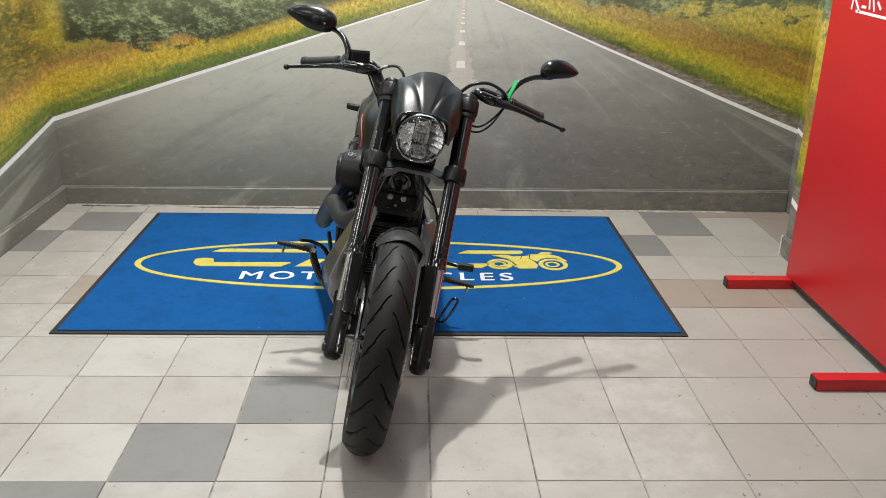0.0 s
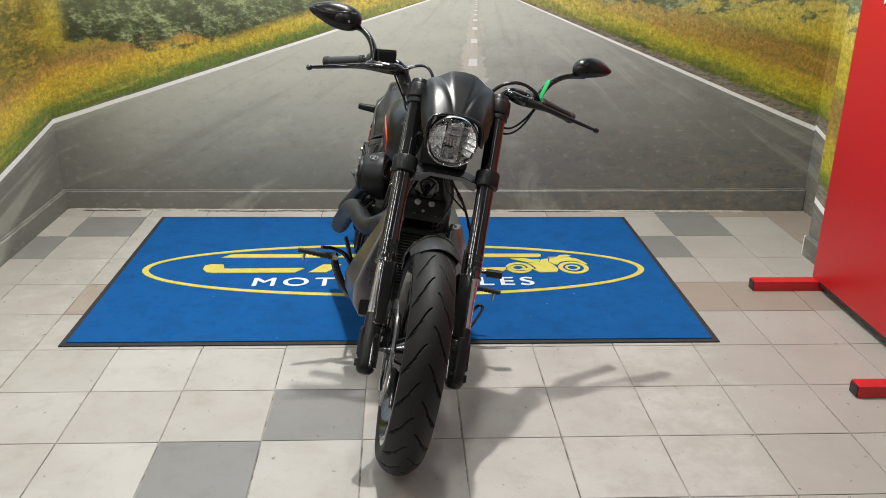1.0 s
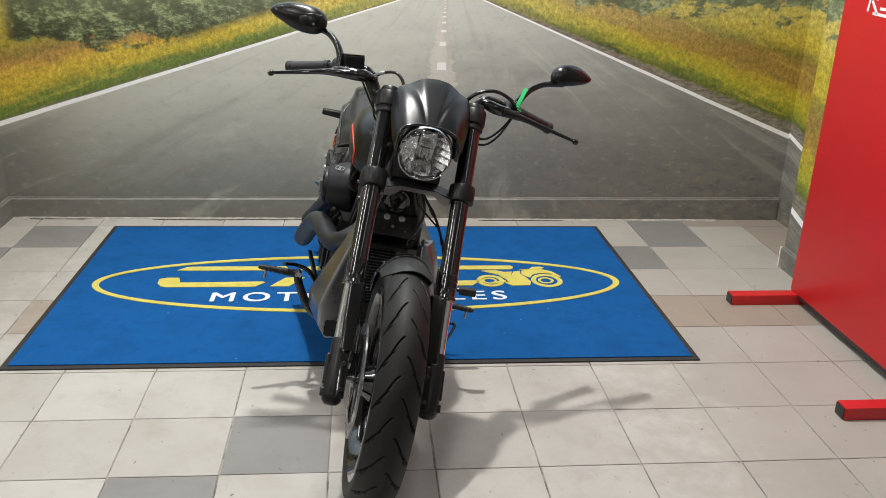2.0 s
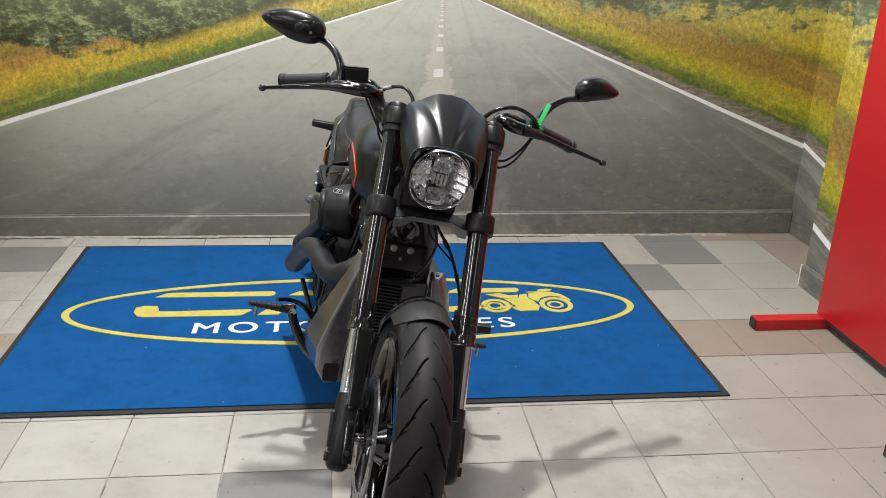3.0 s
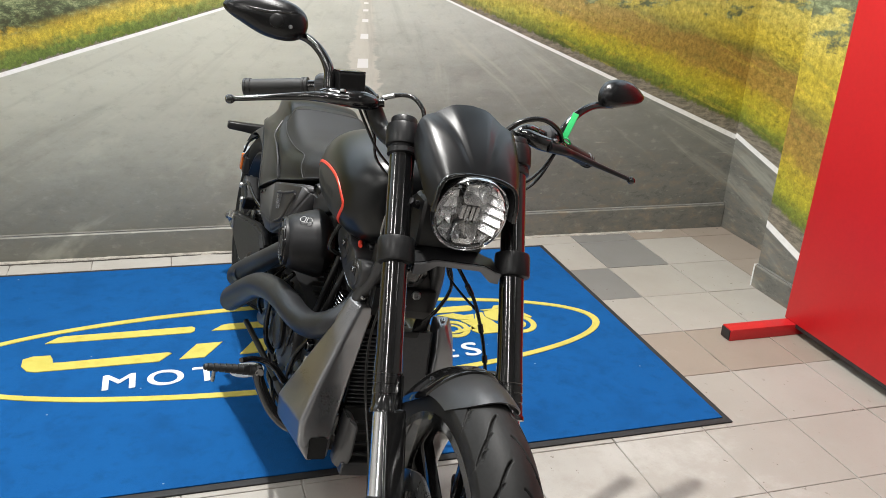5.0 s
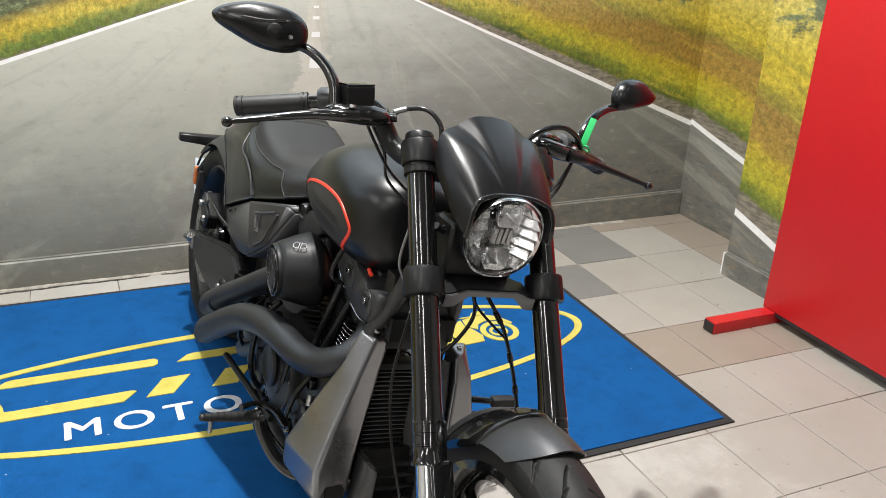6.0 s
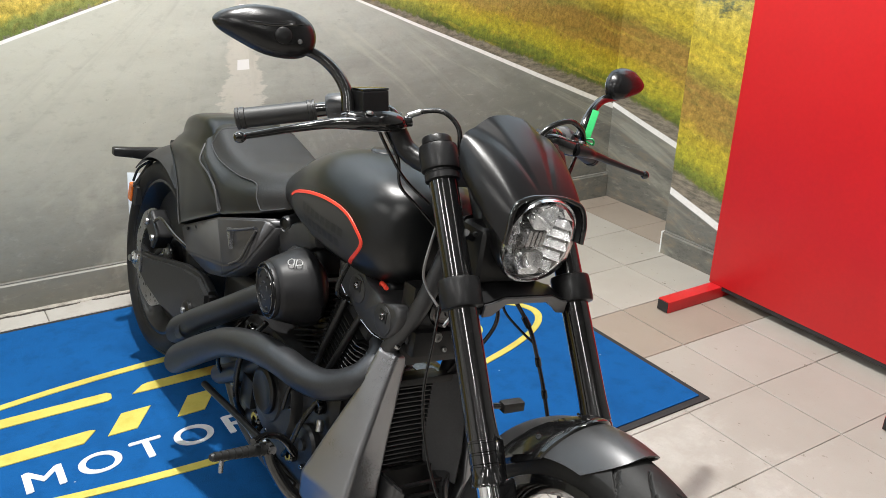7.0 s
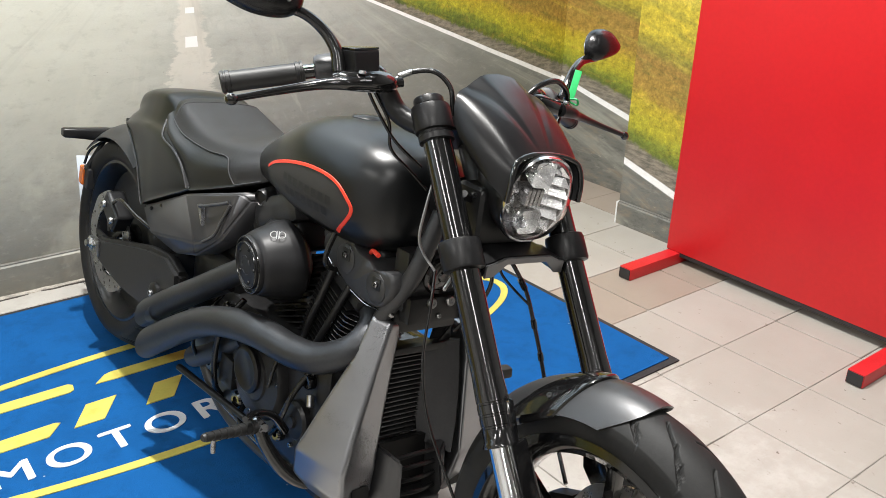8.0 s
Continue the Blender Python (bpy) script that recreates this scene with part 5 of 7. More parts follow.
    # a drop-shaped head: broad inside, pointed outside
    if sgn < 0:
        outline = [(-0.078, 0.020), (-0.060, 0.032), (-0.02, 0.040), (0.030, 0.034), (0.058, 0.018), (0.066, -0.004), (0.058, -0.026), (0.032, -0.036), (-0.01, -0.030), (-0.05, -0.010), (-0.074, 0.006)]
        hm = pose(-0.386, 0.752, 1.160, 80, -7, -8) @ Matrix.Scale(1.12, 4)
    else:
        outline = [(0.074, -0.016), (0.068, -0.001), (0.040, 0.024), (0.008, 0.036), (-0.028, 0.034), (-0.050, 0.016), (-0.054, -0.008), (-0.040, -0.022), (0.0, -0.026), (0.05, -0.026)]
        hm = pose(0.411, 0.760, 1.146, 80, -14, 18) @ Matrix.Scale(1.03, 4)
    curve = smooth_path(outline, 5, closed=True)
    rings = []
    for f, z in ((0.90, -0.012), (0.97, -0.010), (1.0, -0.004), (0.985, 0.004), (0.90, 0.013), (0.72, 0.020), (0.45, 0.0245), (0.15, 0.026)):
        rings.append([Vector((x * f, y * f, z)) for x, y in curve])
    bm = skin(rings)
    bm.transform(hm)
    head = part("mirror", bm, MIRROR_SHELL, bar, "gloss black drop-shaped mirror")
    glass = outline_plate([(x * 0.88, y * 0.88) for x, y in curve], 0.0012, m=hm @ Matrix.Translation((0, 0, -0.0135)))
    part("mirror_glass", glass, CHROME, head, "mirror glass")
    if sgn < 0:
        part("groove", tube([tuple(hm @ Vector(p)) for p in ((-0.062, 0.019, 0.0125), (-0.03, 0.013, 0.0232), (0.0, 0.010, 0.0258), (0.03, 0.012, 0.0225), (0.052, 0.012, 0.013))], 0.0026, 8), GLOSS_BLACK, head, "pressed line in the mirror back")
        part("pivot_boss", turned([(0.012, 0), (0.012, 0.004), (0.009, 0.006), (0.004, 0.006)], 20, hm @ pose(0.012, -0.004, 0.0245)), CAST_BLACK, head, "round pivot boss")
        bolt(head, hm @ Vector((0.036, -0.012, 0.021)), hm.to_3x3() @ Vector((0, 0, 1)), 0.004, 0.004)

# brake fluid reservoir and small fittings on the right
seated(0.004, 0, -0.010)
RES = pose(-0.222, 0.704, 1.072, -6, -6, 12)
res = part("reservoir", box((-0.028, -0.021, -0.044), (0.028, 0.021, 0.0198), 0.004, 3, m=RES), CAST_BLACK, bike, "black brake fluid reservoir")
part("reservoir_lid", box((-0.0276, -0.0206, 0.0200), (0.0276, 0.0206, 0.0235), 0.0015, 2, m=RES), GLOSS_BLACK, res, "glossy reservoir lid")
part("banjo", rod((-0.166, 0.684, 1.044), (-0.148, 0.680, 1.048), 0.0085, 12), GLOSS_BLACK, res, "black hose bolt")
part("hose_ferrule", rod((-0.150, 0.690, 1.056), (-0.130, 0.684, 1.066), 0.0052, 12), STEEL, res, "steel hose ferrule")
part("brake_hose", tube([(-0.155, 0.690, 1.050), (-0.130, 0.684, 1.066), (-0.100, 0.660, 1.074), (-0.078, 0.640, 1.054), (-0.074, 0.630, 1.020), (-0.07, 0.625, 0.98)], 0.0046, 10), HOSE, bike, "black brake hose")
part("brake_hose", tube([(-0.190, 0.705, 1.045), (-0.180, 0.712, 1.025), (-0.150, 0.702, 0.975), (-0.134, 0.708, 0.925), (-0.100, 0.690, 0.890), (-0.07, 0.675, 0.86)], 0.0030, 10), HOSE, bike, "black control cable")
part("brake_hose", tube([(-0.198, 0.705, 1.045), (-0.186, 0.718, 1.02), (-0.152, 0.706, 0.965), (-0.128, 0.695, 0.935), (-0.085, 0.68, 0.90)], 0.0030, 10), HOSE, bike, "black control cable")
part("clutch_cable", tube([(0.265, 0.690, 1.035), (0.235, 0.672, 1.066), (0.185, 0.655, 1.083), (0.135, 0.650, 1.068), (0.10, 0.655, 1.03)], 0.0055, 10), HOSE, bike, "black clutch cable")
for k in (0.0, 0.018):
    part("wire", tube([(0.262, 0.70, 1.018), (0.225, 0.682, 0.965 - k), (0.185, 0.668, 0.935 - k), (0.14, 0.66, 0.945 - k), (0.10, 0.66, 0.97)], 0.0035, 8), HOSE, bike, "thin black wire")
tag = box((-0.0015, -0.007, 0.0), (0.0015, 0.007, 0.058), 0.001, m=pose(0.262, 0.682, 1.050, 6, 14, 40))
tag = part("green_tag", tag, GREEN_TAG, bike, "bright green plastic tag tied to the clutch lever")
part("tag_tie", tube([(0.258, 0.690, 1.045), (0.272, 0.672, 1.038), (0.262, 0.665, 1.05), (0.258, 0.690, 1.045)], 0.0022, 6), GREEN_TAG, tag)

# fuel tank
build_frame(True)
seated(-0.014, 0.015, -0.010)
TANK = [
    (0.668, 0.030, 0.878, 0.832, 0.790, 2.1), (0.680, 0.078, 0.902, 0.832, 0.752, 2.3), (0.710, 0.112, 0.922, 0.828, 0.726, 2.5),
    (0.765, 0.134, 0.936, 0.824, 0.708, 2.6), (0.84, 0.139, 0.942, 0.820, 0.702, 2.6), (0.93, 0.135, 0.937, 0.814, 0.703, 2.6),
    (1.02, 0.121, 0.911, 0.802, 0.712, 2.5), (1.10, 0.100, 0.872, 0.787, 0.722, 2.4), (1.18, 0.076, 0.830, 0.770, 0.724, 2.2), (1.235, 0.055, 0.80, 0.757, 0.720, 2.0),
]


def section(st, n=48, shift=0.0):
    b, w, top, mid, low, e = (float(v) for v in st)
    pts = []
    for k in R(n):
        c, s = math.cos(2 * math.pi * k / n), math.sin(2 * math.pi * k / n)
        pts.append(Vector((w * math.copysign(abs(c) ** (2 / e), c), b, mid + ((top - mid) if s > 0 else (mid - low)) * math.copysign(abs(s) ** (2 / e), s))))
    return pts


tank_path = smooth_path(TANK, 6)
tank = part("fuel_tank", skin([section(st, 56) for st in tank_path]), MATT_BLACK, bike, "matt black teardrop fuel tank", angle=75)


def tank_side(b, h, out=0.001):
    """The point on the tank's flank at b and h, a little proud."""
    for s0, s1 in zip(tank_path, tank_path[1:]):
        if s0[0] <= b <= s1[0]:
            st = s0 + (s1 - s0) * ((b - s0[0]) / (s1[0] - s0[0]))
            break
    _, w, top, mid, low, e = (float(v) for v in st)
    f = min(abs(h - mid) / ((top - mid) if h > mid else (mid - low)), 0.995)
    return w * (1 - f ** e) ** (1 / e) + out


line = smooth_path([(1.084, 0.792), (1.050, 0.808), (1.004, 0.822), (0.945, 0.836), (0.884, 0.845), (0.825, 0.846), (0.785, 0.838), (0.758, 0.818), (0.746, 0.798), (0.762, 0.772), (0.797, 0.741)], 5)
for sgn in (-1, 1):
    rows = []
    foot = len(line) - 1
    for i, p in enumerate(line):
        base = np.array((1.075, 0.748)) + (np.array((0.80, 0.738)) - np.array((1.075, 0.748))) * (i / foot)
        rows.append([Vector((sgn * tank_side(*q), *q)) for q in (p + (base - p) * t for t in np.linspace(0, 0.97, 8))])
    bm = bmesh.new()
    grid = [[bm.verts.new(p) for p in r] for r in rows]
    for r0, r1 in zip(grid, grid[1:]):
        for j in R(7):
            bm.faces.new((r0[j], r0[j + 1], r1[j + 1], r1[j]))
    bmesh.ops.remove_doubles(bm, verts=bm.verts, dist=1e-5)
    part("side_panel", bm, DECAL_BLACK, tank, "flat black panel with dark lettering bars")
    bm = bmesh.new()
    grid = []
    for i, p in enumerate(line):
        a, b = line[max(i - 1, 0)], line[min(i + 1, foot)]
        d = (b - a) / np.linalg.norm(b - a)
        n = np.array((-d[1], d[0])) * 0.0034
        grid.append([bm.verts.new((sgn * tank_side(*q, o), *q)) for q, o in ((p + n, 0.0004), (p + n * 0.8, 0.0022), (p - n * 0.8, 0.0022), (p - n, 0.0004))])
    for r0, r1 in zip(grid, grid[1:]):
        for j in R(3):
            bm.faces.new((r0[j], r0[j + 1], r1[j + 1], r1[j]))
    part("pinstripe", bm, RED_LINE, tank, "thin red pinstripe")
    # lettering that carries a maker's name: plain dark bars
    for row_h, b0, b1 in ((0.799, 0.80, 0.985), (0.774, 0.815, 0.985)):
        x = b0
        while x < b1 - 0.012:
            bm = bmesh.new()
            q = [(x, row_h - 0.008), (x + 0.016, row_h - 0.0075), (x + 0.016, row_h + 0.0085), (x, row_h + 0.008)]
            bm.faces.new([bm.verts.new((sgn * tank_side(*c, 0.0018), *c)) for c in q])
            part("lettering_bar", bm, PRINT_AND_SHADE, tank)
            x += 0.024
cap_at = Vector((0, 0.90, 0.934))
part("fuel_cap", turned([(0.034, 0), (0.034, 0.006), (0.030, 0.010), (0.012, 0.012), (0.001, 0.012)], 28, along(cap_at, cap_at + Vector((0, 0.06, 1)))), CAST_BLACK, tank, "flush black fuel cap")
part("tank_trim", tube([(-0.068, 0.752, 0.712), (-0.078, 0.733, 0.722), (-0.084, 0.708, 0.722)], 0.0045, 8), RED_LINE, bike, "short red lead under the tank")

# saddle, tail and side covers
seated(0, 0, -0.009)
def loft(stations, steps=5):
    """A body from sections of given half outlines, mirrored across."""
    rings = []
    for st in smooth_path([[v for p in half for v in p] + [b] for b, half in stations], steps):
        b = float(st[-1])
        pts_ = [(float(st[i]), float(st[i + 1])) for i in R(0, len(st) - 1, 2)]
        half = smooth_path([(-pts_[1][0], pts_[1][1])] + pts_, 4)[4:]
        ring = [Vector((float(x), b, float(h))) for x, h in half] + [Vector((-float(x), b, float(h))) for x, h in half[-2:0:-1]]
        rings.append(ring)
    return rings


def saddle_half(w, top, edge, side, low):
    """Half outline: crown, rounded shoulder at the seam, bulging side, bottom edge."""
    return [(0.0, top), (0.55 * w, top - 0.002), (0.86 * w, top - 0.012), (w, edge), (side, edge - 0.35 * (edge - low)), (side, low + 0.12 * (edge - low)), (side - 0.008, low), (0.0, low)]


SADDLE = [(1.135, saddle_half(0.040, 0.818, 0.800, 0.046, 0.760)), (1.165, saddle_half(0.072, 0.816, 0.788, 0.084, 0.735)), (1.215, saddle_half(0.098, 0.806, 0.776, 0.114, 0.712)), (1.28, saddle_half(0.113, 0.796, 0.764, 0.132, 0.688)),
          (1.35, saddle_half(0.120, 0.790, 0.756, 0.144, 0.664)), (1.40, saddle_half(0.123, 0.793, 0.756, 0.149, 0.652)), (1.445, saddle_half(0.125, 0.799, 0.758, 0.150, 0.690)), (1.50, saddle_half(0.125, 0.812, 0.764, 0.148, 0.722)), (1.555, saddle_half(0.120, 0.828, 0.780, 0.140, 0.740)), (1.60, saddle_half(0.108, 0.836, 0.80, 0.122, 0.765))]
saddle_rings = loft(SADDLE)
seat = part("saddle", skin(saddle_rings), SEAT_SIDE, bike, "black vinyl solo saddle with stitched top", angle=75)
# grained top: from seam to seam, running down the nose in front
def ring_at(ring, i):
    """The point at a fractional index of a ring, counted from the crown to either side."""
    k = int(math.floor(i))
    return ring[k % len(ring)].lerp(ring[(k + 1) % len(ring)], i - k)


top_rows = []
for ring in saddle_rings[3:-4]:
    reach = float(np.interp(ring[0].y, [1.228, 1.245, 1.27, 1.30], [22.0, 19.0, 13.4, 12.3]))
    top_rows.append([ring_at(ring, reach * v / 14) for v in R(-14, 15)])
bm = bmesh.new()
grid = [[bm.verts.new(Vector((q_.x * 1.012, q_.y, q_.z + 0.0028))) for q_ in r] for r in top_rows]
for r0, r1 in zip(grid, grid[1:]):
    for j in R(28):
        bm.faces.new((r0[j], r0[j + 1], r1[j + 1], r1[j]))
part("seat_top", bm, SEAT_VINYL, seat, "grained vinyl seat top")
for side in (0, -1):
    part("piping", tube([(r[side].x * 1.012, r[side].y, r[side].z + 0.0028) for r in top_rows[3:]], 0.0017, 8, 2), SEAM, seat, "dark stitched seam")
part("piping", tube([(q_.x * 1.012, q_.y, q_.z + 0.0028) for q_ in top_rows[-1]], 0.0017, 8, 2), SEAM, seat, "dark stitched seam")


def tail_half(w, top, ledge, side, low):
    return [(0.0, top), (0.6 * w, top - 0.003), (0.92 * w, top - 0.014), (w, top - 0.04 * (top > 0.77) - 0.008), (w + 0.35 * (side - w), ledge + 0.012), (side, ledge - 0.012), (side + 0.002, (ledge + low) / 2), (side - 0.002, low + 0.010), (side - 0.010, low), (0.0, low)]


TAIL = [(1.395, tail_half(0.100, 0.672, 0.668, 0.150, 0.650)), (1.43, tail_half(0.104, 0.716, 0.708, 0.154, 0.634)), (1.48, tail_half(0.110, 0.745, 0.733, 0.156, 0.614)), (1.54, tail_half(0.112, 0.775, 0.745, 0.155, 0.590)), (1.595, tail_half(0.112, 0.826, 0.748, 0.153, 0.568)), (1.64, tail_half(0.113, 0.841, 0.748, 0.150, 0.550)),
        (1.675, tail_half(0.113, 0.841, 0.747, 0.148, 0.540)), (1.715, tail_half(0.112, 0.837, 0.745, 0.146, 0.622)), (1.765, tail_half(0.109, 0.829, 0.741, 0.143, 0.678)), (1.815, tail_half(0.103, 0.812, 0.734, 0.137, 0.706)), (1.850, tail_half(0.095, 0.790, 0.726, 0.126, 0.714))]
tail = part("tail_cowl", skin(loft(TAIL, 4)), MATT_BLACK, bike, "matt black tail cowl behind the saddle", angle=50)
for sgn in (-1, 1):
    part("edge_trim", tube([(sgn * 0.128, 1.592, 0.778), (sgn * 0.150, 1.560, 0.742), (sgn * 0.156, 1.480, 0.727), (sgn * 0.156, 1.432, 0.702), (sgn * 0.154, 1.402, 0.655)], 0.0028, 8), COVER_GREY, tail, "glossy edge line")
    # shield-shaped side cover: rear face, ridge, recessed front panel
    V = lambda b, h, a: Vector((sgn * a, b, h))
    C0, C1, BOT = V(1.392, 0.644, 0.160), V(1.302, 0.556, 0.177), V(1.315, 0.517, 0.164)
    TR, LR, B2 = V(1.672, 0.530, 0.142), V(1.628, 0.472, 0.142), V(1.450, 0.476, 0.152)
    TF, TIP, BR = V(1.190, 0.705, 0.132), V(1.172, 0.690, 0.112), V(1.226, 0.580, 0.152)
    rim_ = [TR, C0, TF, TIP, BR, BOT, B2, LR]
    bm = bmesh.new()
    vs = {}

    def vert(p_):
        key = tuple(round(c, 5) for c in p_)
        if key not in vs:
            vs[key] = bm.verts.new(p_)
        return vs[key]

    def face(*pp):
        bm.faces.new([vert(p_) for p_ in pp])

    face(TR, C0, C1, LR)
    face(LR, C1, B2)
    face(C1, BOT, B2)
    face(C0, TF, BR, C1)
    face(TF, TIP, BR)
    face(C1, BR, BOT)
    back = [p_ + Vector((-sgn * 0.06, 0, 0)) for p_ in rim_]
    for i in R(8):
        j = (i + 1) % 8
        face(rim_[i], rim_[j], back[j], back[i])
    bmesh.ops.recalc_face_normals(bm, faces=bm.faces)
    bmesh.ops.bevel(bm, geom=[e_ for e_ in bm.edges if len(e_.link_faces) == 2 and e_.calc_face_angle(0) > 0.15], offset=0.0055, segments=4, affect="EDGES")
    cover = part("side_cover", bm, COVER_SATIN, bike, "charcoal shield-shaped side cover with a recessed panel", angle=80)
    for run in ([(1.305, 0.640, 0.166), (1.250, 0.660, 0.155), (1.212, 0.676, 0.144)], [(1.205, 0.672, 0.143), (1.222, 0.632, 0.152), (1.238, 0.592, 0.160), (1.272, 0.566, 0.170)]):
        part("raised_edge", tube([V(*q_) for q_ in run], 0.0035, 8), COVER_SATIN, cover, "soft raised edge")
    spike = [V(1.318, 0.642, 0.168), V(1.300, 0.644, 0.167), V(1.284, 0.600, 0.172)]
    bm = bmesh.new()
    low_ = [bm.verts.new(p_ + Vector((-sgn * 0.012, 0, 0))) for p_ in spike]
    high_ = [bm.verts.new(p_ + Vector((-sgn * 0.003, 0, 0))) for p_ in spike]
    bm.faces.new(low_)
    bm.faces.new(high_)
    for i in R(3):
        bm.faces.new((low_[i], low_[(i + 1) % 3], high_[(i + 1) % 3], high_[i]))
    part("raised_edge", bm, SATIN_GREY, cover, "raised wedge on the cover", smooth=False)
    for b, h in ((1.600, 0.545), (1.540, 0.570)):
        bolt(cover, (sgn * 0.149, b, h), (sgn, 0, 0.2), 0.005, 0.004, CAST_BLACK)
part("lock_barrel", turned([(0.020, 0), (0.020, 0.05), (0.017, 0.055), (0.014, 0.050), (0.001, 0.049)], 24, along((-0.050, 1.165, 0.710), (-0.105, 1.150, 0.703))), ENGINE_BLACK, bike, "round black lock barrel")

# rear fender, lamp bar, number plate
seated()
rows = []
for k in R(19):
    th = radians(-50 + 72 * k / 18)
    rows.append([Vector((0.125 * v, REAR.y + (0.350 - 0.045 * abs(v) ** 3) * math.sin(th + 0.35), 0.325 + (0.350 - 0.045 * abs(v) ** 3) * math.cos(th + 0.35))) for v in np.linspace(-1, 1, 13)])
bm = bmesh.new()
grid = [[bm.verts.new(p) for p in r] for r in rows]
for r0, r1 in zip(grid, grid[1:]):
    for j in R(12):
        bm.faces.new((r0[j], r0[j + 1], r1[j + 1], r1[j]))
bmesh.ops.recalc_face_normals(bm, faces=bm.faces)
bmesh.ops.solidify(bm, geom=bm.faces[:], thickness=0.003)
part("rear_fender", bm, BLACK_PLASTIC, bike, "black plastic rear fender")
bar_half = [(0.206, 0.010, 0.011), (0.200, 0.014, 0.014), (0.150, 0.0155, 0.016), (0.085, 0.018, 0.021), (0.0, 0.018, 0.022)]
bar_ring = lambda x, wy, wz: [Vector((x, 2.111 + wy * math.copysign(abs(math.cos(q)) ** 0.5, math.cos(q)), 0.610 - 0.4 * (wz - 0.014) + wz * math.copysign(abs(math.sin(q)) ** 0.5, math.sin(q)))) for q in (2 * math.pi * k / 20 for k in R(20))]
lamp_bar = part("rear_lamp_bar", skin([bar_ring(-x, wy, wz) for x, wy, wz in bar_half] + [bar_ring(x, wy, wz) for x, wy, wz in bar_half[-2::-1]]), CAST_BLACK, bike, "black bar carrying the rear lamps")
part("lamp_bracket", tube([(-0.05, 1.90, 0.66), (-0.06, 2.0, 0.645), (-0.06, 2.11, 0.61)], 0.014, 10), BLACK_PLASTIC, lamp_bar)
part("lamp_bracket", tube([(0.05, 1.90, 0.66), (0.06, 2.0, 0.645), (0.06, 2.11, 0.61)], 0.014, 10), BLACK_PLASTIC, lamp_bar)
part("bracket_block", box((-0.075, 2.03, 0.560), (0.075, 2.10, 0.600), 0.012, 3), BLACK_PLASTIC, lamp_bar, "black plastic bracket block")
part("wire", tube([(-0.09, 2.10, 0.592), (-0.12, 2.13, 0.555), (-0.13, 2.145, 0.51)], 0.004, 8), HOSE, lamp_bar, "black indicator wire")
part("plate_stay", tube([(0, 2.10, 0.605), (0, 2.19, 0.55), (0, 2.23, 0.47)], 0.014, 10), BLACK_PLASTIC, lamp_bar)
plate = part("number_plate", box((-0.12, -0.0015, -0.075), (0.12, 0.0015, 0.075), 0.001, m=pose(0.008, 2.245, 0.432, -22, 0, 0)), PLATE_WHITE, bike, "pale number plate with plain bars")
for k in R(6):
    part("plate_bar", box((-0.10 + k * 0.034, 0.0017, -0.04), (-0.078 + k * 0.034, 0.0025, 0.04), m=pose(0.008, 2.245, 0.432, -22, 0, 0)), PRINT_AND_SHADE, plate)
for sgn in (-1, 1):
    sig = part("rear_indicator", box((-0.014, -0.02, -0.034), (0.014, 0.02, 0.034), 0.008, 3, m=pose(sgn * 0.112, 2.15, 0.466, 10, 0, 0)), BLACK_PLASTIC, bike, "small rear indicator")
    part("indicator_lens", box((-0.0125, -0.002, -0.029), (0.0125, 0.026, 0.029), 0.007, 3, m=pose(sgn * 0.120, 2.156, 0.466, 10, 0, 0)), AMBER, sig, "amber lens")
    part("indicator_stalk", rod((sgn * 0.125, 2.145, 0.49), (sgn * 0.08, 2.115, 0.60), 0.007, 10), BLACK_PLASTIC, sig)

# swing arm and rear brake
for sgn in (-1, 1):
    arm = [(1.40, 0.43), (1.47, 0.455), (1.58, 0.440), (1.72, 0.405), (1.86, 0.368), (1.95, 0.350), (1.975, 0.325), (1.95, 0.296), (1.86, 0.275), (1.72, 0.262), (1.58, 0.275), (1.47, 0.310), (1.40, 0.36)]
    bm = outline_plate(arm, 0.036, 0.010)
    bm.transform(Matrix.Translation((-0.166 if sgn < 0 else 0.130, 0, 0)) @ Matrix(((0, 0, 1, 0), (1, 0, 0, 0), (0, 1, 0, 0), (0, 0, 0, 1))))
    arm_ob = part("swing_arm", bm, ENGINE_BLACK, bike, "satin black swing arm plate", angle=30)
    part("pivot_cap", turned([(0.026, 0), (0.026, 0.008), (0.018, 0.013), (0.008, 0.013)], 24, along((sgn * 0.166, 1.505, 0.345), (sgn * 0.3, 1.505, 0.345))), CAST_BLACK, arm_ob, "round pivot cap")
    bolt(arm_ob, (sgn * 0.179, 1.505, 0.345), (sgn, 0, 0), 0.009, 0.006)
    part("adjuster", box((sgn * 0.168 - 0.005, 1.895, 0.302), (sgn * 0.168 + 0.005, 1.958, 0.348), 0.004), STEEL, arm_ob, "steel axle adjuster plate")
rc = part("rear_caliper", box((-0.025, -0.05, -0.032), (0.025, 0.05, 0.032), 0.012, 3, m=pose(-0.138, 1.85, 0.450, 35, 0, 0)), CAST_BLACK, bike, "black rear brake caliper")
for k in (-0.028, 0.026):
    bolt(rc, (-0.164, 1.85 + k, 0.450 + k * 0.6), (-1, 0, 0), 0.010, 0.008)
part("brake_hose", tube([(-0.16, 1.83, 0.48), (-0.165, 1.76, 0.51), (-0.155, 1.67, 0.49), (-0.12, 1.57, 0.46)], 0.005, 8), HOSE, bike, "black rear brake hose")

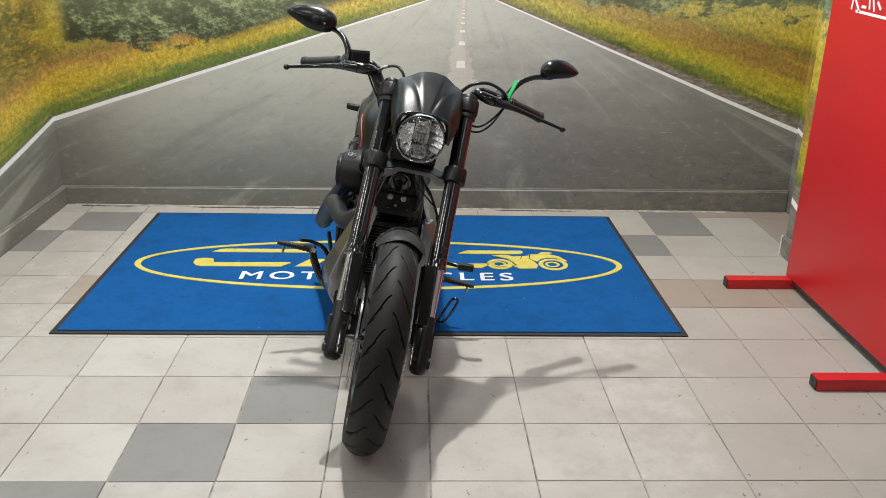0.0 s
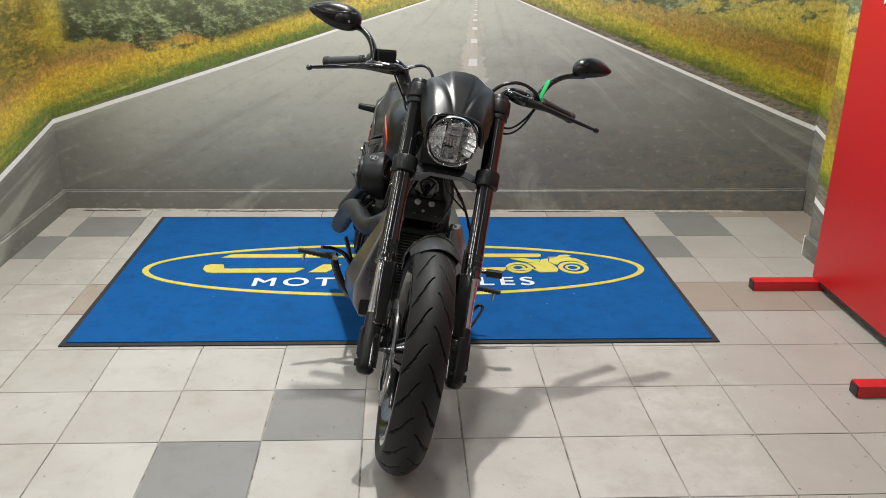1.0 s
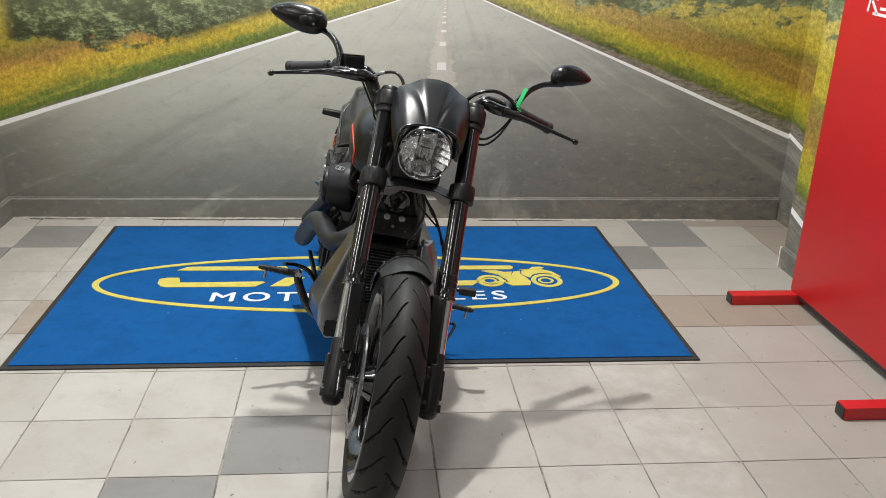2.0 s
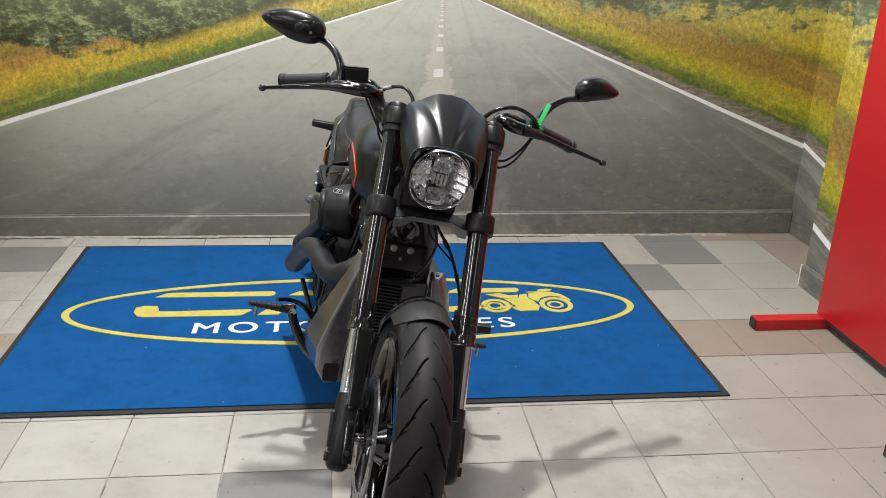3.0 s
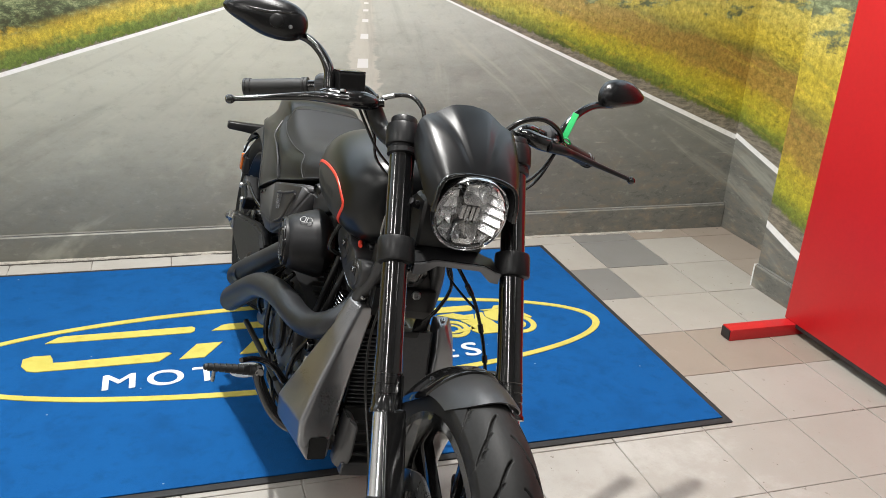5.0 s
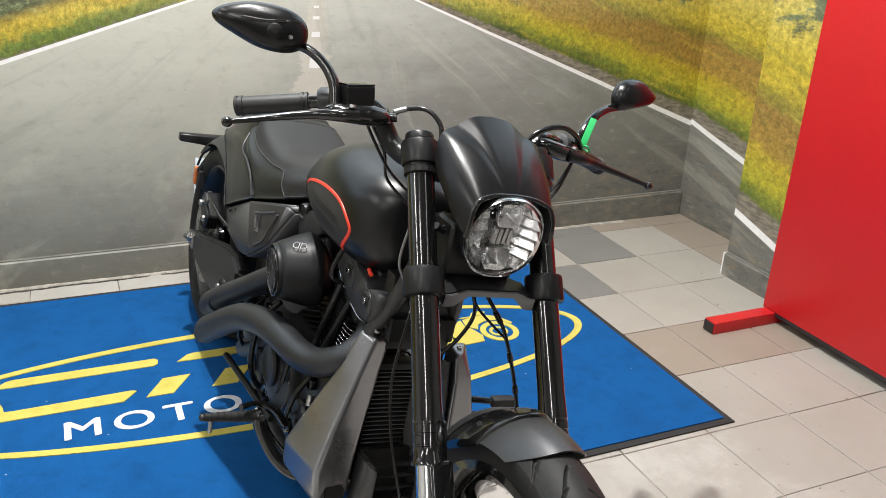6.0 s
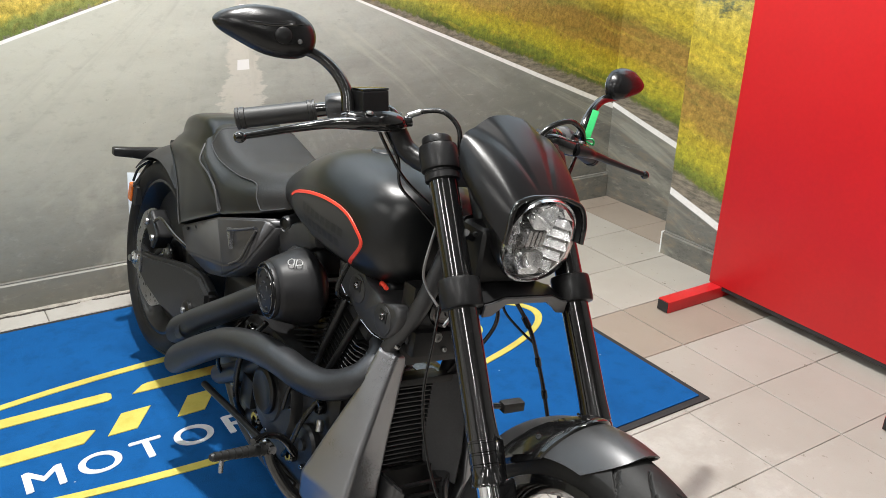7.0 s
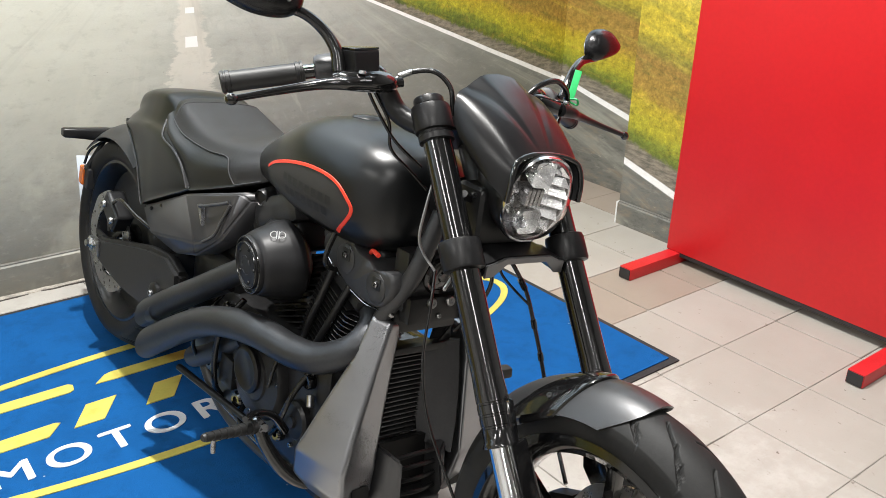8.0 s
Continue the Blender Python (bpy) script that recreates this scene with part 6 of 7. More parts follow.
# engine: crankcase, two cylinders, covers
case = box((-0.118, 0.80, 0.165), (0.118, 1.28, 0.455), 0.05, 4)
engine = part("crankcase", case, ENGINE_BLACK, bike, "black V-twin crankcase")
part("gear_case", box((-0.11, 1.20, 0.26), (0.12, 1.45, 0.52), 0.05, 4), ENGINE_BLACK, engine, "black gearbox housing")
part("oil_pan", box((-0.09, 0.84, 0.120), (0.10, 1.26, 0.18), 0.02, 3), CAST_BLACK, engine, "black sump")
part("cam_cover", turned([(0.105, 0), (0.105, 0.018), (0.097, 0.028), (0.06, 0.033), (0.058, 0.038), (0.05, 0.040), (0.001, 0.040)], 36, along((-0.113, 1.045, 0.335), (-0.3, 1.045, 0.335))), ENGINE_BLACK, engine, "black round cam cover")
part("timer_cover", turned([(0.052, 0), (0.052, 0.006), (0.046, 0.010), (0.042, 0.010), (0.038, 0.007), (0.001, 0.007)], 32, along((-0.154, 1.049, 0.345), (-0.3, 1.049, 0.345))), CAST_BLACK, engine, "gloss black points cover")
part("clutch_cover", turned([(0.09, 0), (0.09, 0.02), (0.075, 0.032), (0.04, 0.036), (0.001, 0.036)], 36, along((-0.11, 1.30, 0.345), (-0.3, 1.30, 0.345))), ENGINE_BLACK, engine, "black gear cover")
part("primary_cover", box((0.125, 0.86, 0.22), (0.215, 1.46, 0.44), 0.05, 4), GLOSS_BLACK, engine, "gloss black primary cover")
part("oil_filter", turned([(0.036, 0), (0.038, 0.01), (0.038, 0.07), (0.033, 0.078), (0.001, 0.08)], 28, along((-0.02, 0.81, 0.26), (-0.06, 0.68, 0.25))), GLOSS_BLACK, engine, "black oil filter")
for k in R(7):
    ang = 2 * math.pi * k / 7 + 0.3
    bolt(engine, (-0.138, 1.045 + 0.092 * math.cos(ang), 0.335 + 0.092 * math.sin(ang)), (-1, 0, 0), 0.005, 0.005, DARK_CHROME)
for name, lean in (("front", -22.5), ("rear", 22.5)):
    up = Vector((0, math.sin(radians(lean)), math.cos(radians(lean))))
    foot = Vector((0, 0.965, 0.345)) + up * 0.10
    m = along(foot, foot + up)
    cyl = part("cylinder", turned([(0.062, 0), (0.062, 0.16)], 28, m), ENGINE_BLACK, engine, "black finned cylinder")
    for k in R(13):
        z = 0.010 + k * 0.0125
        fin = box((-0.088, -0.082, z), (0.088, 0.082, z + 0.0035), 0.0)
        bmesh.ops.bevel(fin, geom=[e for e in fin.edges if abs(e.verts[0].co.z - e.verts[1].co.z) > 0.001], offset=0.028, segments=3, affect="EDGES")
        fin.transform(m)
        part("cooling_fin", fin, ENGINE_BLACK, cyl, smooth=False)
        if name == "front" and 5 <= k <= 11:
            fe = tube([tuple(m @ Vector(p)) for p in ((-0.090, -0.030, z + 0.0017), (-0.087, -0.058, z + 0.0017), (-0.064, -0.081, z + 0.0017), (-0.034, -0.084, z + 0.0017))], 0.0015, 6, 3)
            part("fin_edge", fe, DARK_CHROME, cyl, "bare machined fin edge")
    head = part("cylinder_head", box((-0.085, -0.078, 0.172), (0.085, 0.078, 0.235), 0.018, 3, m=m), ENGINE_BLACK, engine, "black cylinder head")
    rock = part("rocker_cover", box((-0.098, -0.092, 0.232), (0.098, 0.088, 0.298), 0.026, 4, m=m), COVER_GREY, engine, "dark grey rocker cover")
    part("rocker_lid", box((-0.070, -0.066, 0.294), (0.070, 0.062, 0.318), 0.012, 3, m=m), COVER_GREY, rock, "dark grey rocker lid")
    for sx in (-1, 1):
        for sy in (-1, 1):
            at = m @ Vector((sx * 0.08, sy * 0.07, 0.292))
            bolt(rock, at, up, 0.008, 0.008, CAST_BLACK)
    for k in (-0.026, 0.014):
        a0, a1 = m @ Vector((-0.105, k, 0.01)), m @ Vector((-0.09, k * 1.6, 0.235))
        part("pushrod_tube", rod(a0, a1, 0.0075, 14), ENGINE_BLACK, cyl, "black pushrod tube")
    part("plug_lead", tube([tuple(m @ Vector((-0.088, 0.0, 0.215))), tuple(m @ Vector((-0.13, 0.01, 0.24))), tuple(m @ Vector((-0.10, 0.04, 0.33)))], 0.005, 8), HOSE, head, "black plug lead")
# rocker cover on the right of the front cylinder: two lobes in one casting, with a sunk bolt in each
loop_ = [Vector((q_[0], q_[1], 0)) for q_ in smooth_path([(0.900, 0.695), (0.895, 0.662), (0.838, 0.636), (0.806, 0.622), (0.752, 0.612), (0.703, 0.616), (0.672, 0.655), (0.670, 0.680), (0.690, 0.692), (0.724, 0.682), (0.742, 0.694), (0.785, 0.702), (0.812, 0.722), (0.860, 0.720)], 4, closed=True)]
mid_ = sum(loop_, Vector()) / len(loop_)
bm = skin([[mid_ + (q_ - mid_) * s_ + Vector((0, 0, z_)) for q_ in loop_] for s_, z_ in ((1.06, 0.07), (1.02, 0.018), (0.995, 0.007), (0.96, 0.001), (0.90, -0.001))])
bm.transform(Matrix.Translation((-0.100, 0, 0)) @ Matrix(((0, 0, 1, 0), (1, 0, 0, 0), (0, 1, 0, 0), (0, 0, 0, 1))))
head_cover = part("head_cover", bm, COVER_GREY, engine, "dark grey two-lobed rocker cover", angle=50)
for b_, h_ in ((0.812, 0.684), (0.710, 0.662)):
    pad = part("bolt_boss", turned([(0.030, 0), (0.029, 0.004), (0.024, 0.006), (0.001, 0.006)], 28, along((-0.0985, b_ + 0.006, h_ - 0.010), (-0.2, b_ + 0.006, h_ - 0.010))), COVER_GREY, head_cover, "round raised bolt pad")
    # the pocket isn't sunk: a dark box paints its shade
    part("pocket_shade", box((-0.1062, b_ - 0.011, h_ - 0.012), (-0.096, b_ + 0.013, h_ + 0.012), 0.002), PRINT_AND_SHADE, pad, "dark box for the shade in a sunk bolt pocket")
    bolt(pad, (-0.1065, b_, h_), (-1, 0, 0), 0.007, 0.005, DARK_CHROME)
part("gasket_edge", tube([(-0.096, 0.897, 0.664), (-0.097, 0.868, 0.645), (-0.097, 0.838, 0.630)], 0.0014, 6), DARK_CHROME, head_cover, "bare machined edge of the cover")
part("gasket_edge", tube([(-0.096, 0.800, 0.616), (-0.096, 0.752, 0.607), (-0.095, 0.708, 0.611)], 0.0014, 6), DARK_CHROME, head_cover, "bare machined edge of the cover")
# small plumbing low on the engine
for path_, r_ in (([(-0.125, 0.86, 0.42), (-0.150, 0.88, 0.36), (-0.150, 0.92, 0.28), (-0.13, 0.98, 0.22)], 0.006), ([(-0.12, 1.15, 0.46), (-0.155, 1.17, 0.40), (-0.16, 1.19, 0.32), (-0.15, 1.20, 0.24), (-0.12, 1.22, 0.19)], 0.007), ([(-0.125, 1.24, 0.44), (-0.165, 1.25, 0.38), (-0.17, 1.28, 0.31), (-0.14, 1.31, 0.25)], 0.005), ([(-0.12, 0.95, 0.44), (-0.145, 0.955, 0.40), (-0.15, 0.97, 0.34)], 0.004), ([(-0.12, 1.10, 0.24), (-0.16, 1.06, 0.22), (-0.165, 0.97, 0.215), (-0.15, 0.88, 0.21)], 0.006)):
    part("engine_hose", tube(path_, r_, 10), HOSE, engine, "black engine hose")
part("hose_union", rod((-0.128, 0.846, 0.376), (-0.132, 0.838, 0.355), 0.008, 10), STEEL, engine, "bright pipe union")
for b_, h_ in ((0.875, 0.30), (0.91, 0.23), (1.17, 0.27), (1.21, 0.36), (1.33, 0.24), (1.15, 0.43), (0.90, 0.41)):
    bolt(engine, (-0.119, b_, h_), (-1, 0, 0), 0.006, 0.007, DARK_CHROME)
part("sensor_box", box((-0.150, 1.125, 0.255), (-0.115, 1.185, 0.325), 0.006, 2), CAST_BLACK, engine, "black sensor box")
for b_, h_, r_ in ((1.205, 0.415, 0.020), (0.955, 0.235, 0.018), (1.13, 0.225, 0.022), (1.27, 0.26, 0.024), (0.86, 0.40, 0.017)):
    part("boss", turned([(r_, 0), (r_, 0.014), (r_ * 0.8, 0.018), (r_ * 0.45, 0.018), (r_ * 0.4, 0.013), (0.001, 0.013)], 22, along((-0.116, b_, h_), (-0.2, b_, h_))), GLOSS_BLACK, engine, "gloss black round boss")
part("engine_bracket", tube([(-0.125, 0.84, 0.44), (-0.150, 0.93, 0.42), (-0.150, 1.03, 0.43), (-0.130, 1.12, 0.44)], 0.009, 10), GLOSS_BLACK, engine, "gloss black engine stay")
part("pump_cover", turned([(0.042, 0), (0.042, 0.016), (0.036, 0.022), (0.014, 0.024), (0.012, 0.030), (0.001, 0.030)], 28, along((-0.115, 0.885, 0.30), (-0.2, 0.885, 0.30))), CAST_BLACK, engine, "black pump cover")

# air cleaner
seated(-0.004, 0.016, 0)
AC = along((-0.094, 0.988, 0.606), (-0.194, 0.996, 0.598)) @ Matrix.Diagonal((0.86, 0.86, 0.98, 1))
cup = part("air_cleaner", turned([(0.055, -0.02), (0.088, 0.0), (0.098, 0.010), (0.098, 0.024), (0.092, 0.044), (0.084, 0.066), (0.078, 0.082), (0.073, 0.091), (0.066, 0.094)], 44, AC), FILTER_BLACK, bike, "round black air cleaner")
FACE = AC @ Matrix.Diagonal((0.88, 0.88, 1, 1))
part("cover_plate", turned([(0.078, 0.090), (0.080, 0.097), (0.077, 0.102), (0.073, 0.103), (0.071, 0.099), (0.066, 0.099), (0.064, 0.105), (0.060, 0.107), (0.057, 0.104), (0.030, 0.1055), (0.001, 0.1055)], 56, FACE), FILTER_BLACK, cup, "black stepped cover disc")
for ring_r, ring_z, ring_t in ((0.0765, 0.1022, 0.0016), (0.0635, 0.1062, 0.0012)):
    rows_ = []
    for k in R(56):
        c_, s_ = math.cos(2 * math.pi * k / 56), math.sin(2 * math.pi * k / 56)
        rows_.append([FACE @ Vector(((ring_r + ring_t * math.cos(q)) * c_, (ring_r + ring_t * math.cos(q)) * s_, ring_z + ring_t * math.sin(q))) for q in (0, 1.05, 2.1, 3.14, 4.19, 5.24)])
    part("cover_ring", skin(rows_, closed_path=True), GLOSS_BLACK, cup, "gloss black ring")
for k in R(5):
    ang = 2 * math.pi * k / 5
    bolt(cup, FACE @ Vector((0.048 * math.cos(ang), 0.048 * math.sin(ang), 0.104)), FACE.to_3x3() @ Vector((0, 0, 1)), 0.0035, 0.003, CAST_BLACK)
for k in R(6):
    a0, a1 = 0.3 + k * 0.9, 0.3 + k * 0.9 + 0.55
    pts = [tuple(FACE @ Vector((0.026 * math.cos(a0 + (a1 - a0) * t), 0.026 * math.sin(a0 + (a1 - a0) * t), 0.1068))) for t in (0, 0.5, 1)]
    part("dial_mark", tube(pts, 0.0009, 6, 3), COVER_GREY, cup)
# pale badge outline on the shoulder of the air cleaner, as plain strokes
bm_at = Matrix.Translation((-0.1560, 0.9540, 0.6728)) @ (Vector((-0.37, -0.45, 0.81))).to_track_quat("Z", "Y").to_matrix().to_4x4() @ pose(0, 0, 0, 0, 0, 6) @ Matrix.Scale(0.72, 4)
for stroke in ([(-0.020, 0.004), (-0.013, 0.011), (-0.004, 0.008), (-0.004, -0.008), (-0.013, -0.011), (-0.020, -0.004), (-0.020, 0.004)], [(0.020, 0.004), (0.013, 0.011), (0.004, 0.008), (0.004, -0.008), (0.013, -0.011), (0.020, -0.004), (0.020, 0.004)], [(-0.003, 0.012), (-0.003, -0.014)], [(0.003, 0.012), (0.003, -0.014)]):
    part("badge_stroke", tube([tuple(bm_at @ Vector((x, y, 0.0012))) for x, y in stroke], 0.0010, 6, 2), GREY_MARK, cup, "pale grey badge outline")
part("intake_elbow", tube([(-0.09, 1.03, 0.60), (-0.08, 1.07, 0.63), (-0.02, 1.08, 0.64)], 0.04, 16), ENGINE_BLACK, cup)
part("breather_pod", box((-0.082, 1.06, 0.600), (-0.01, 1.22, 0.675), 0.03, 4), COVER_GREY, engine, "dark grey intake cover")

# exhaust
seated()
def cut_pipe(points, radii, end):
    """A bent pipe whose tail is cut off upright, with a wall and a dark bore."""
    bm = tube(points, radii, 24, 7, cap=False)
    bmesh.ops.bisect_plane(bm, geom=bm.verts[:] + bm.edges[:] + bm.faces[:], plane_co=(0, end, 0), plane_no=(0, 1, 0), clear_outer=True)
    rim = [v for v in bm.verts if abs(v.co.y - end) < 1e-4]
    mid = sum((v.co for v in rim), Vector()) / len(rim)
    got = bmesh.ops.extrude_edge_only(bm, edges=[e for e in bm.edges if e.is_boundary and all(abs(v.co.y - end) < 1e-4 for v in e.verts)])
    lip = [v for v in got["geom"] if isinstance(v, bmesh.types.BMVert)]
    for v in lip:
        v.co = mid + (v.co - mid) * 0.88
    got = bmesh.ops.extrude_edge_only(bm, edges=[e for e in bm.edges if e.is_boundary and all(v in lip for v in e.verts)])
    for v in [v for v in got["geom"] if isinstance(v, bmesh.types.BMVert)]:
        v.co += Vector((0.006, -0.06, 0.035))
    return bm


front_pipe = [(-0.040, 0.800, 0.580), (-0.070, 0.748, 0.560), (-0.112, 0.745, 0.518), (-0.142, 0.807, 0.476), (-0.162, 0.873, 0.465), (-0.178, 0.96, 0.466), (-0.189, 1.063, 0.448), (-0.199, 1.174, 0.408), (-0.209, 1.292, 0.338), (-0.219, 1.415, 0.255), (-0.225, 1.480, 0.210)]
pipe = part("exhaust_pipe", cut_pipe(front_pipe, [0.028, 0.029, 0.030, 0.031, 0.032, 0.033, 0.033, 0.033, 0.034, 0.035, 0.035], 1.405), EXHAUST_BLACK, bike, "black ceramic-coated front exhaust pipe")
# black rod up the bore paints the darkness inside the pipe
part("pipe_shade_plug", rod((-0.2145, 1.355, 0.297), (-0.209, 1.29, 0.340), 0.0295, 24), PRINT_AND_SHADE, pipe, "dark plug for the shade inside the pipe")
rear_pipe = [(-0.09, 1.03, 0.60), (-0.135, 1.08, 0.570), (-0.153, 1.14, 0.530), (-0.172, 1.247, 0.457), (-0.187, 1.357, 0.387), (-0.206, 1.475, 0.305), (-0.215, 1.54, 0.262)]
pipe = part("exhaust_pipe", cut_pipe(rear_pipe, [0.024, 0.026, 0.027, 0.029, 0.030, 0.032, 0.032], 1.46), EXHAUST_BLACK, bike, "black ceramic-coated rear exhaust pipe")
part("heat_shield", tube([(-0.150, 1.16, 0.488), (-0.172, 1.26, 0.425), (-0.187, 1.36, 0.358)], 0.010, 12), EXHAUST_BLACK, pipe, "slim heat shield strip")
part("collector", tube([(-0.125, 1.12, 0.38), (-0.125, 1.24, 0.30), (-0.125, 1.36, 0.23)], [0.024, 0.028, 0.026], 18), EXHAUST_BLACK, bike, "black exhaust collector box")
for p0, p1 in (((-0.16, 0.98, 0.24), (-0.19, 1.30, 0.24)),):
    part("frame_stay", rod(p0, p1, 0.008, 10), CAST_BLACK, bike, "thin black stay")

# frame
for sgn in (-1, 1):
    part("frame_tube", tube([(sgn * 0.030, 0.645, 0.815), (sgn * 0.058, 0.655, 0.715), (sgn * 0.072, 0.680, 0.648), (sgn * 0.082, 0.715, 0.585), (sgn * 0.087, 0.765, 0.40), (sgn * 0.095, 0.83, 0.22), (sgn * 0.108, 0.95, 0.155), (sgn * 0.11, 1.22, 0.16), (sgn * 0.115, 1.40, 0.30)], 0.0165, 16), COVER_GREY, bike, "satin black frame tube")
part("frame_backbone", tube([(0, 0.62, 0.86), (0, 0.85, 0.76), (0, 1.15, 0.70), (0, 1.45, 0.62)], 0.030, 16), CAST_BLACK, bike, "satin black backbone tube")
part("rear_shock", tube([(0, 1.35, 0.62), (0, 1.50, 0.50), (0, 1.62, 0.42)], 0.035, 16), ENGINE_BLACK, bike, "black rear spring unit")
part("battery_tray", box((-0.09, 1.20, 0.46), (0.09, 1.50, 0.655), 0.02, 2), ENGINE_BLACK, bike, "black tray under the saddle")

# radiator between its shrouds
rad = part("radiator", box((-0.062, 0.722, 0.325), (0.062, 0.750, 0.520), 0.006, 2), ENGINE_BLACK, bike, "black radiator core")
for k in R(18):
    z = 0.336 + k * 0.0103
    part("radiator_slat", box((-0.058, 0.710, z), (0.036, 0.7225, z + 0.0030), 0.0008, 1), SHROUD_GREY, rad)
part("radiator_frame", box((-0.066, 0.690, 0.518), (0.088, 0.712, 0.533), 0.004), CAST_BLACK, rad, "black top rail")
part("radiator_frame", box((-0.060, 0.700, 0.318), (0.048, 0.716, 0.329), 0.003), STEEL, rad, "bare steel lower rail")
gusset = outline_plate([(0.0, 0.0), (0.030, 0.0), (0.030, 0.034)], 0.004, 0.001, m=pose(0.052, 0.700, 0.533, 90, 0, 0))
part("gusset", gusset, CAST_BLACK, rad, "small black corner gusset", smooth=False)
cross = part("cross_plate", box((-0.070, 0.690, 0.565), (0.082, 0.704, 0.612), 0.006, 2), ENGINE_BLACK, bike, "black cross plate under the steering head")
for a_ in (-0.020, 0.046):
    bolt(cross, (a_, 0.690, 0.594), (0, -1, 0.1), 0.007, 0.005, STEEL)
for sgn in (-1, 1):
    P = lambda a, b, h: Vector((sgn * a, b, h))
    # rings from top to bottom: outer rear, outer front ridge, inner front, inner rear
    rings = [
        [P(0.103, 0.716, 0.612), P(0.080, 0.679, 0.605), P(0.048, 0.676, 0.597), P(0.053, 0.720, 0.604)],
        [P(0.120, 0.727, 0.510), P(0.103, 0.672, 0.505), P(0.057, 0.668, 0.500), P(0.062, 0.730, 0.500)],
        [P(0.153, 0.757, 0.395), P(0.133, 0.664, 0.392), P(0.064, 0.655, 0.392), P(0.070, 0.745, 0.395)],
        [P(0.174, 0.778, 0.316), P(0.150, 0.659, 0.307), P(0.068, 0.645, 0.306), P(0.075, 0.755, 0.310)],
        [P(0.166, 0.792, 0.255), P(0.143, 0.664, 0.250), P(0.070, 0.652, 0.254), P(0.078, 0.760, 0.255)],
        [P(0.130, 0.795, 0.200), P(0.120, 0.680, 0.198), P(0.078, 0.675, 0.200), P(0.082, 0.765, 0.200)],
    ]
    if sgn > 0:
        for ring in rings[:4]:
            ring[2].x += 0.012
            ring[3].x += 0.012
    for p_ in rings[0]:
        p_.z -= 0.012 if sgn < 0 else 0.042
    if sgn > 0:
        for ring, out in zip(rings, (0.040, 0.036, 0.026, 0.020, 0.018, 0.016)):
            for p_ in ring:
                p_.x += out
    for ring, out in zip(rings, (0.0, 0.012, 0.020, 0.026, 0.026, 0.016)):
        ring[0].x += sgn * out
        ring[1].x += sgn * out * 0.7
    for ring in rings:
        ring[2].y += 0.020 if sgn < 0 else -0.006
        ring[3].y += 0.012
    if sgn < 0:
        for ring, inward in zip(rings, (0.006, 0.000, -0.012, -0.020, -0.016, -0.004)):
            ring[2].x += inward
            ring[3].x += inward
    bm = skin(rings)
    bmesh.ops.bevel(bm, geom=bm.edges[:], offset=0.011, segments=4, affect="EDGES", profile=0.6)
    shroud = part("radiator_shroud", bm, SATIN_GREY, bike, "gunmetal grey angular radiator shroud", angle=55)
    # the vent isn't open: a dark plate paints the shade in it
    slot = outline_plate([(-0.020, -0.026), (0.020, -0.026), (0.022, 0.020), (0.012, 0.026), (-0.020, 0.026)], 0.004, 0.002)
    slot.transform(Matrix.Translation(P(0.120, 0.6635, 0.246)) @ pose(0, 0, 0, 78, 0, sgn * -2))
    part("vent_shade_plate", slot, PRINT_AND_SHADE, shroud, "dark plate for the shade in the vent at the shroud's foot")
    bolt(shroud, P(0.080, 0.688, 0.606) if sgn < 0 else P(0.120, 0.700, 0.562), (0, -0.4, 1), 0.006, 0.006, STEEL)
    # inner cheek beside the lower grille
    bm = skin([[P(0.068, 0.650, 0.335), P(0.044, 0.636, 0.318), P(0.046, 0.690, 0.32), P(0.070, 0.70, 0.335)], [P(0.074, 0.646, 0.25), P(0.050, 0.624, 0.245), P(0.052, 0.69, 0.245), P(0.074, 0.70, 0.25)], [P(0.074, 0.672, 0.195), P(0.050, 0.650, 0.192), P(0.052, 0.70, 0.192), P(0.074, 0.71, 0.195)]])
    bmesh.ops.bevel(bm, geom=bm.edges[:], offset=0.005, segments=2, affect="EDGES")
    part("chin_cheek", bm, SHROUD_GREY, shroud, "dark grey chin cheek", angle=55)
V3 = lambda *p: Vector(p)
duct = skin([
    [V3(0.034, 0.712, 0.522), V3(0.088, 0.676, 0.540), V3(0.094, 0.680, 0.540), V3(0.094, 0.735, 0.522)],
    [V3(0.036, 0.714, 0.440), V3(0.092, 0.662, 0.440), V3(0.098, 0.666, 0.440), V3(0.098, 0.745, 0.440)],
    [V3(0.036, 0.716, 0.365), V3(0.088, 0.652, 0.365), V3(0.094, 0.656, 0.365), V3(0.094, 0.755, 0.365)],
    [V3(0.040, 0.704, 0.318), V3(0.074, 0.640, 0.312), V3(0.080, 0.644, 0.312), V3(0.090, 0.755, 0.318)],
])
part("radiator_duct", duct, COVER_GREY, bike, "dark grey inner duct beside the radiator", angle=35)
chin = part("chin_fairing", box((-0.064, 0.640, 0.188), (0.064, 0.70, 0.222), 0.008, 3), SHROUD_GREY, bike, "dark grey chin piece under the radiator")
for k, z in enumerate((0.242, 0.268, 0.294, 0.318)):
    part("chin_slat", tube([(-0.062, 0.655, z), (0.0, 0.640 + 0.004 * k, z + 0.004), (0.062, 0.655, z)], 0.0048, 8), CAST_BLACK, chin, "curved black slat")
# near-black sheet behind the slats, painting the shade in their gaps
part("chin_shade_sheet", box((-0.066, 0.690, 0.22), (0.066, 0.70, 0.335)), PRINT_AND_SHADE, chin)

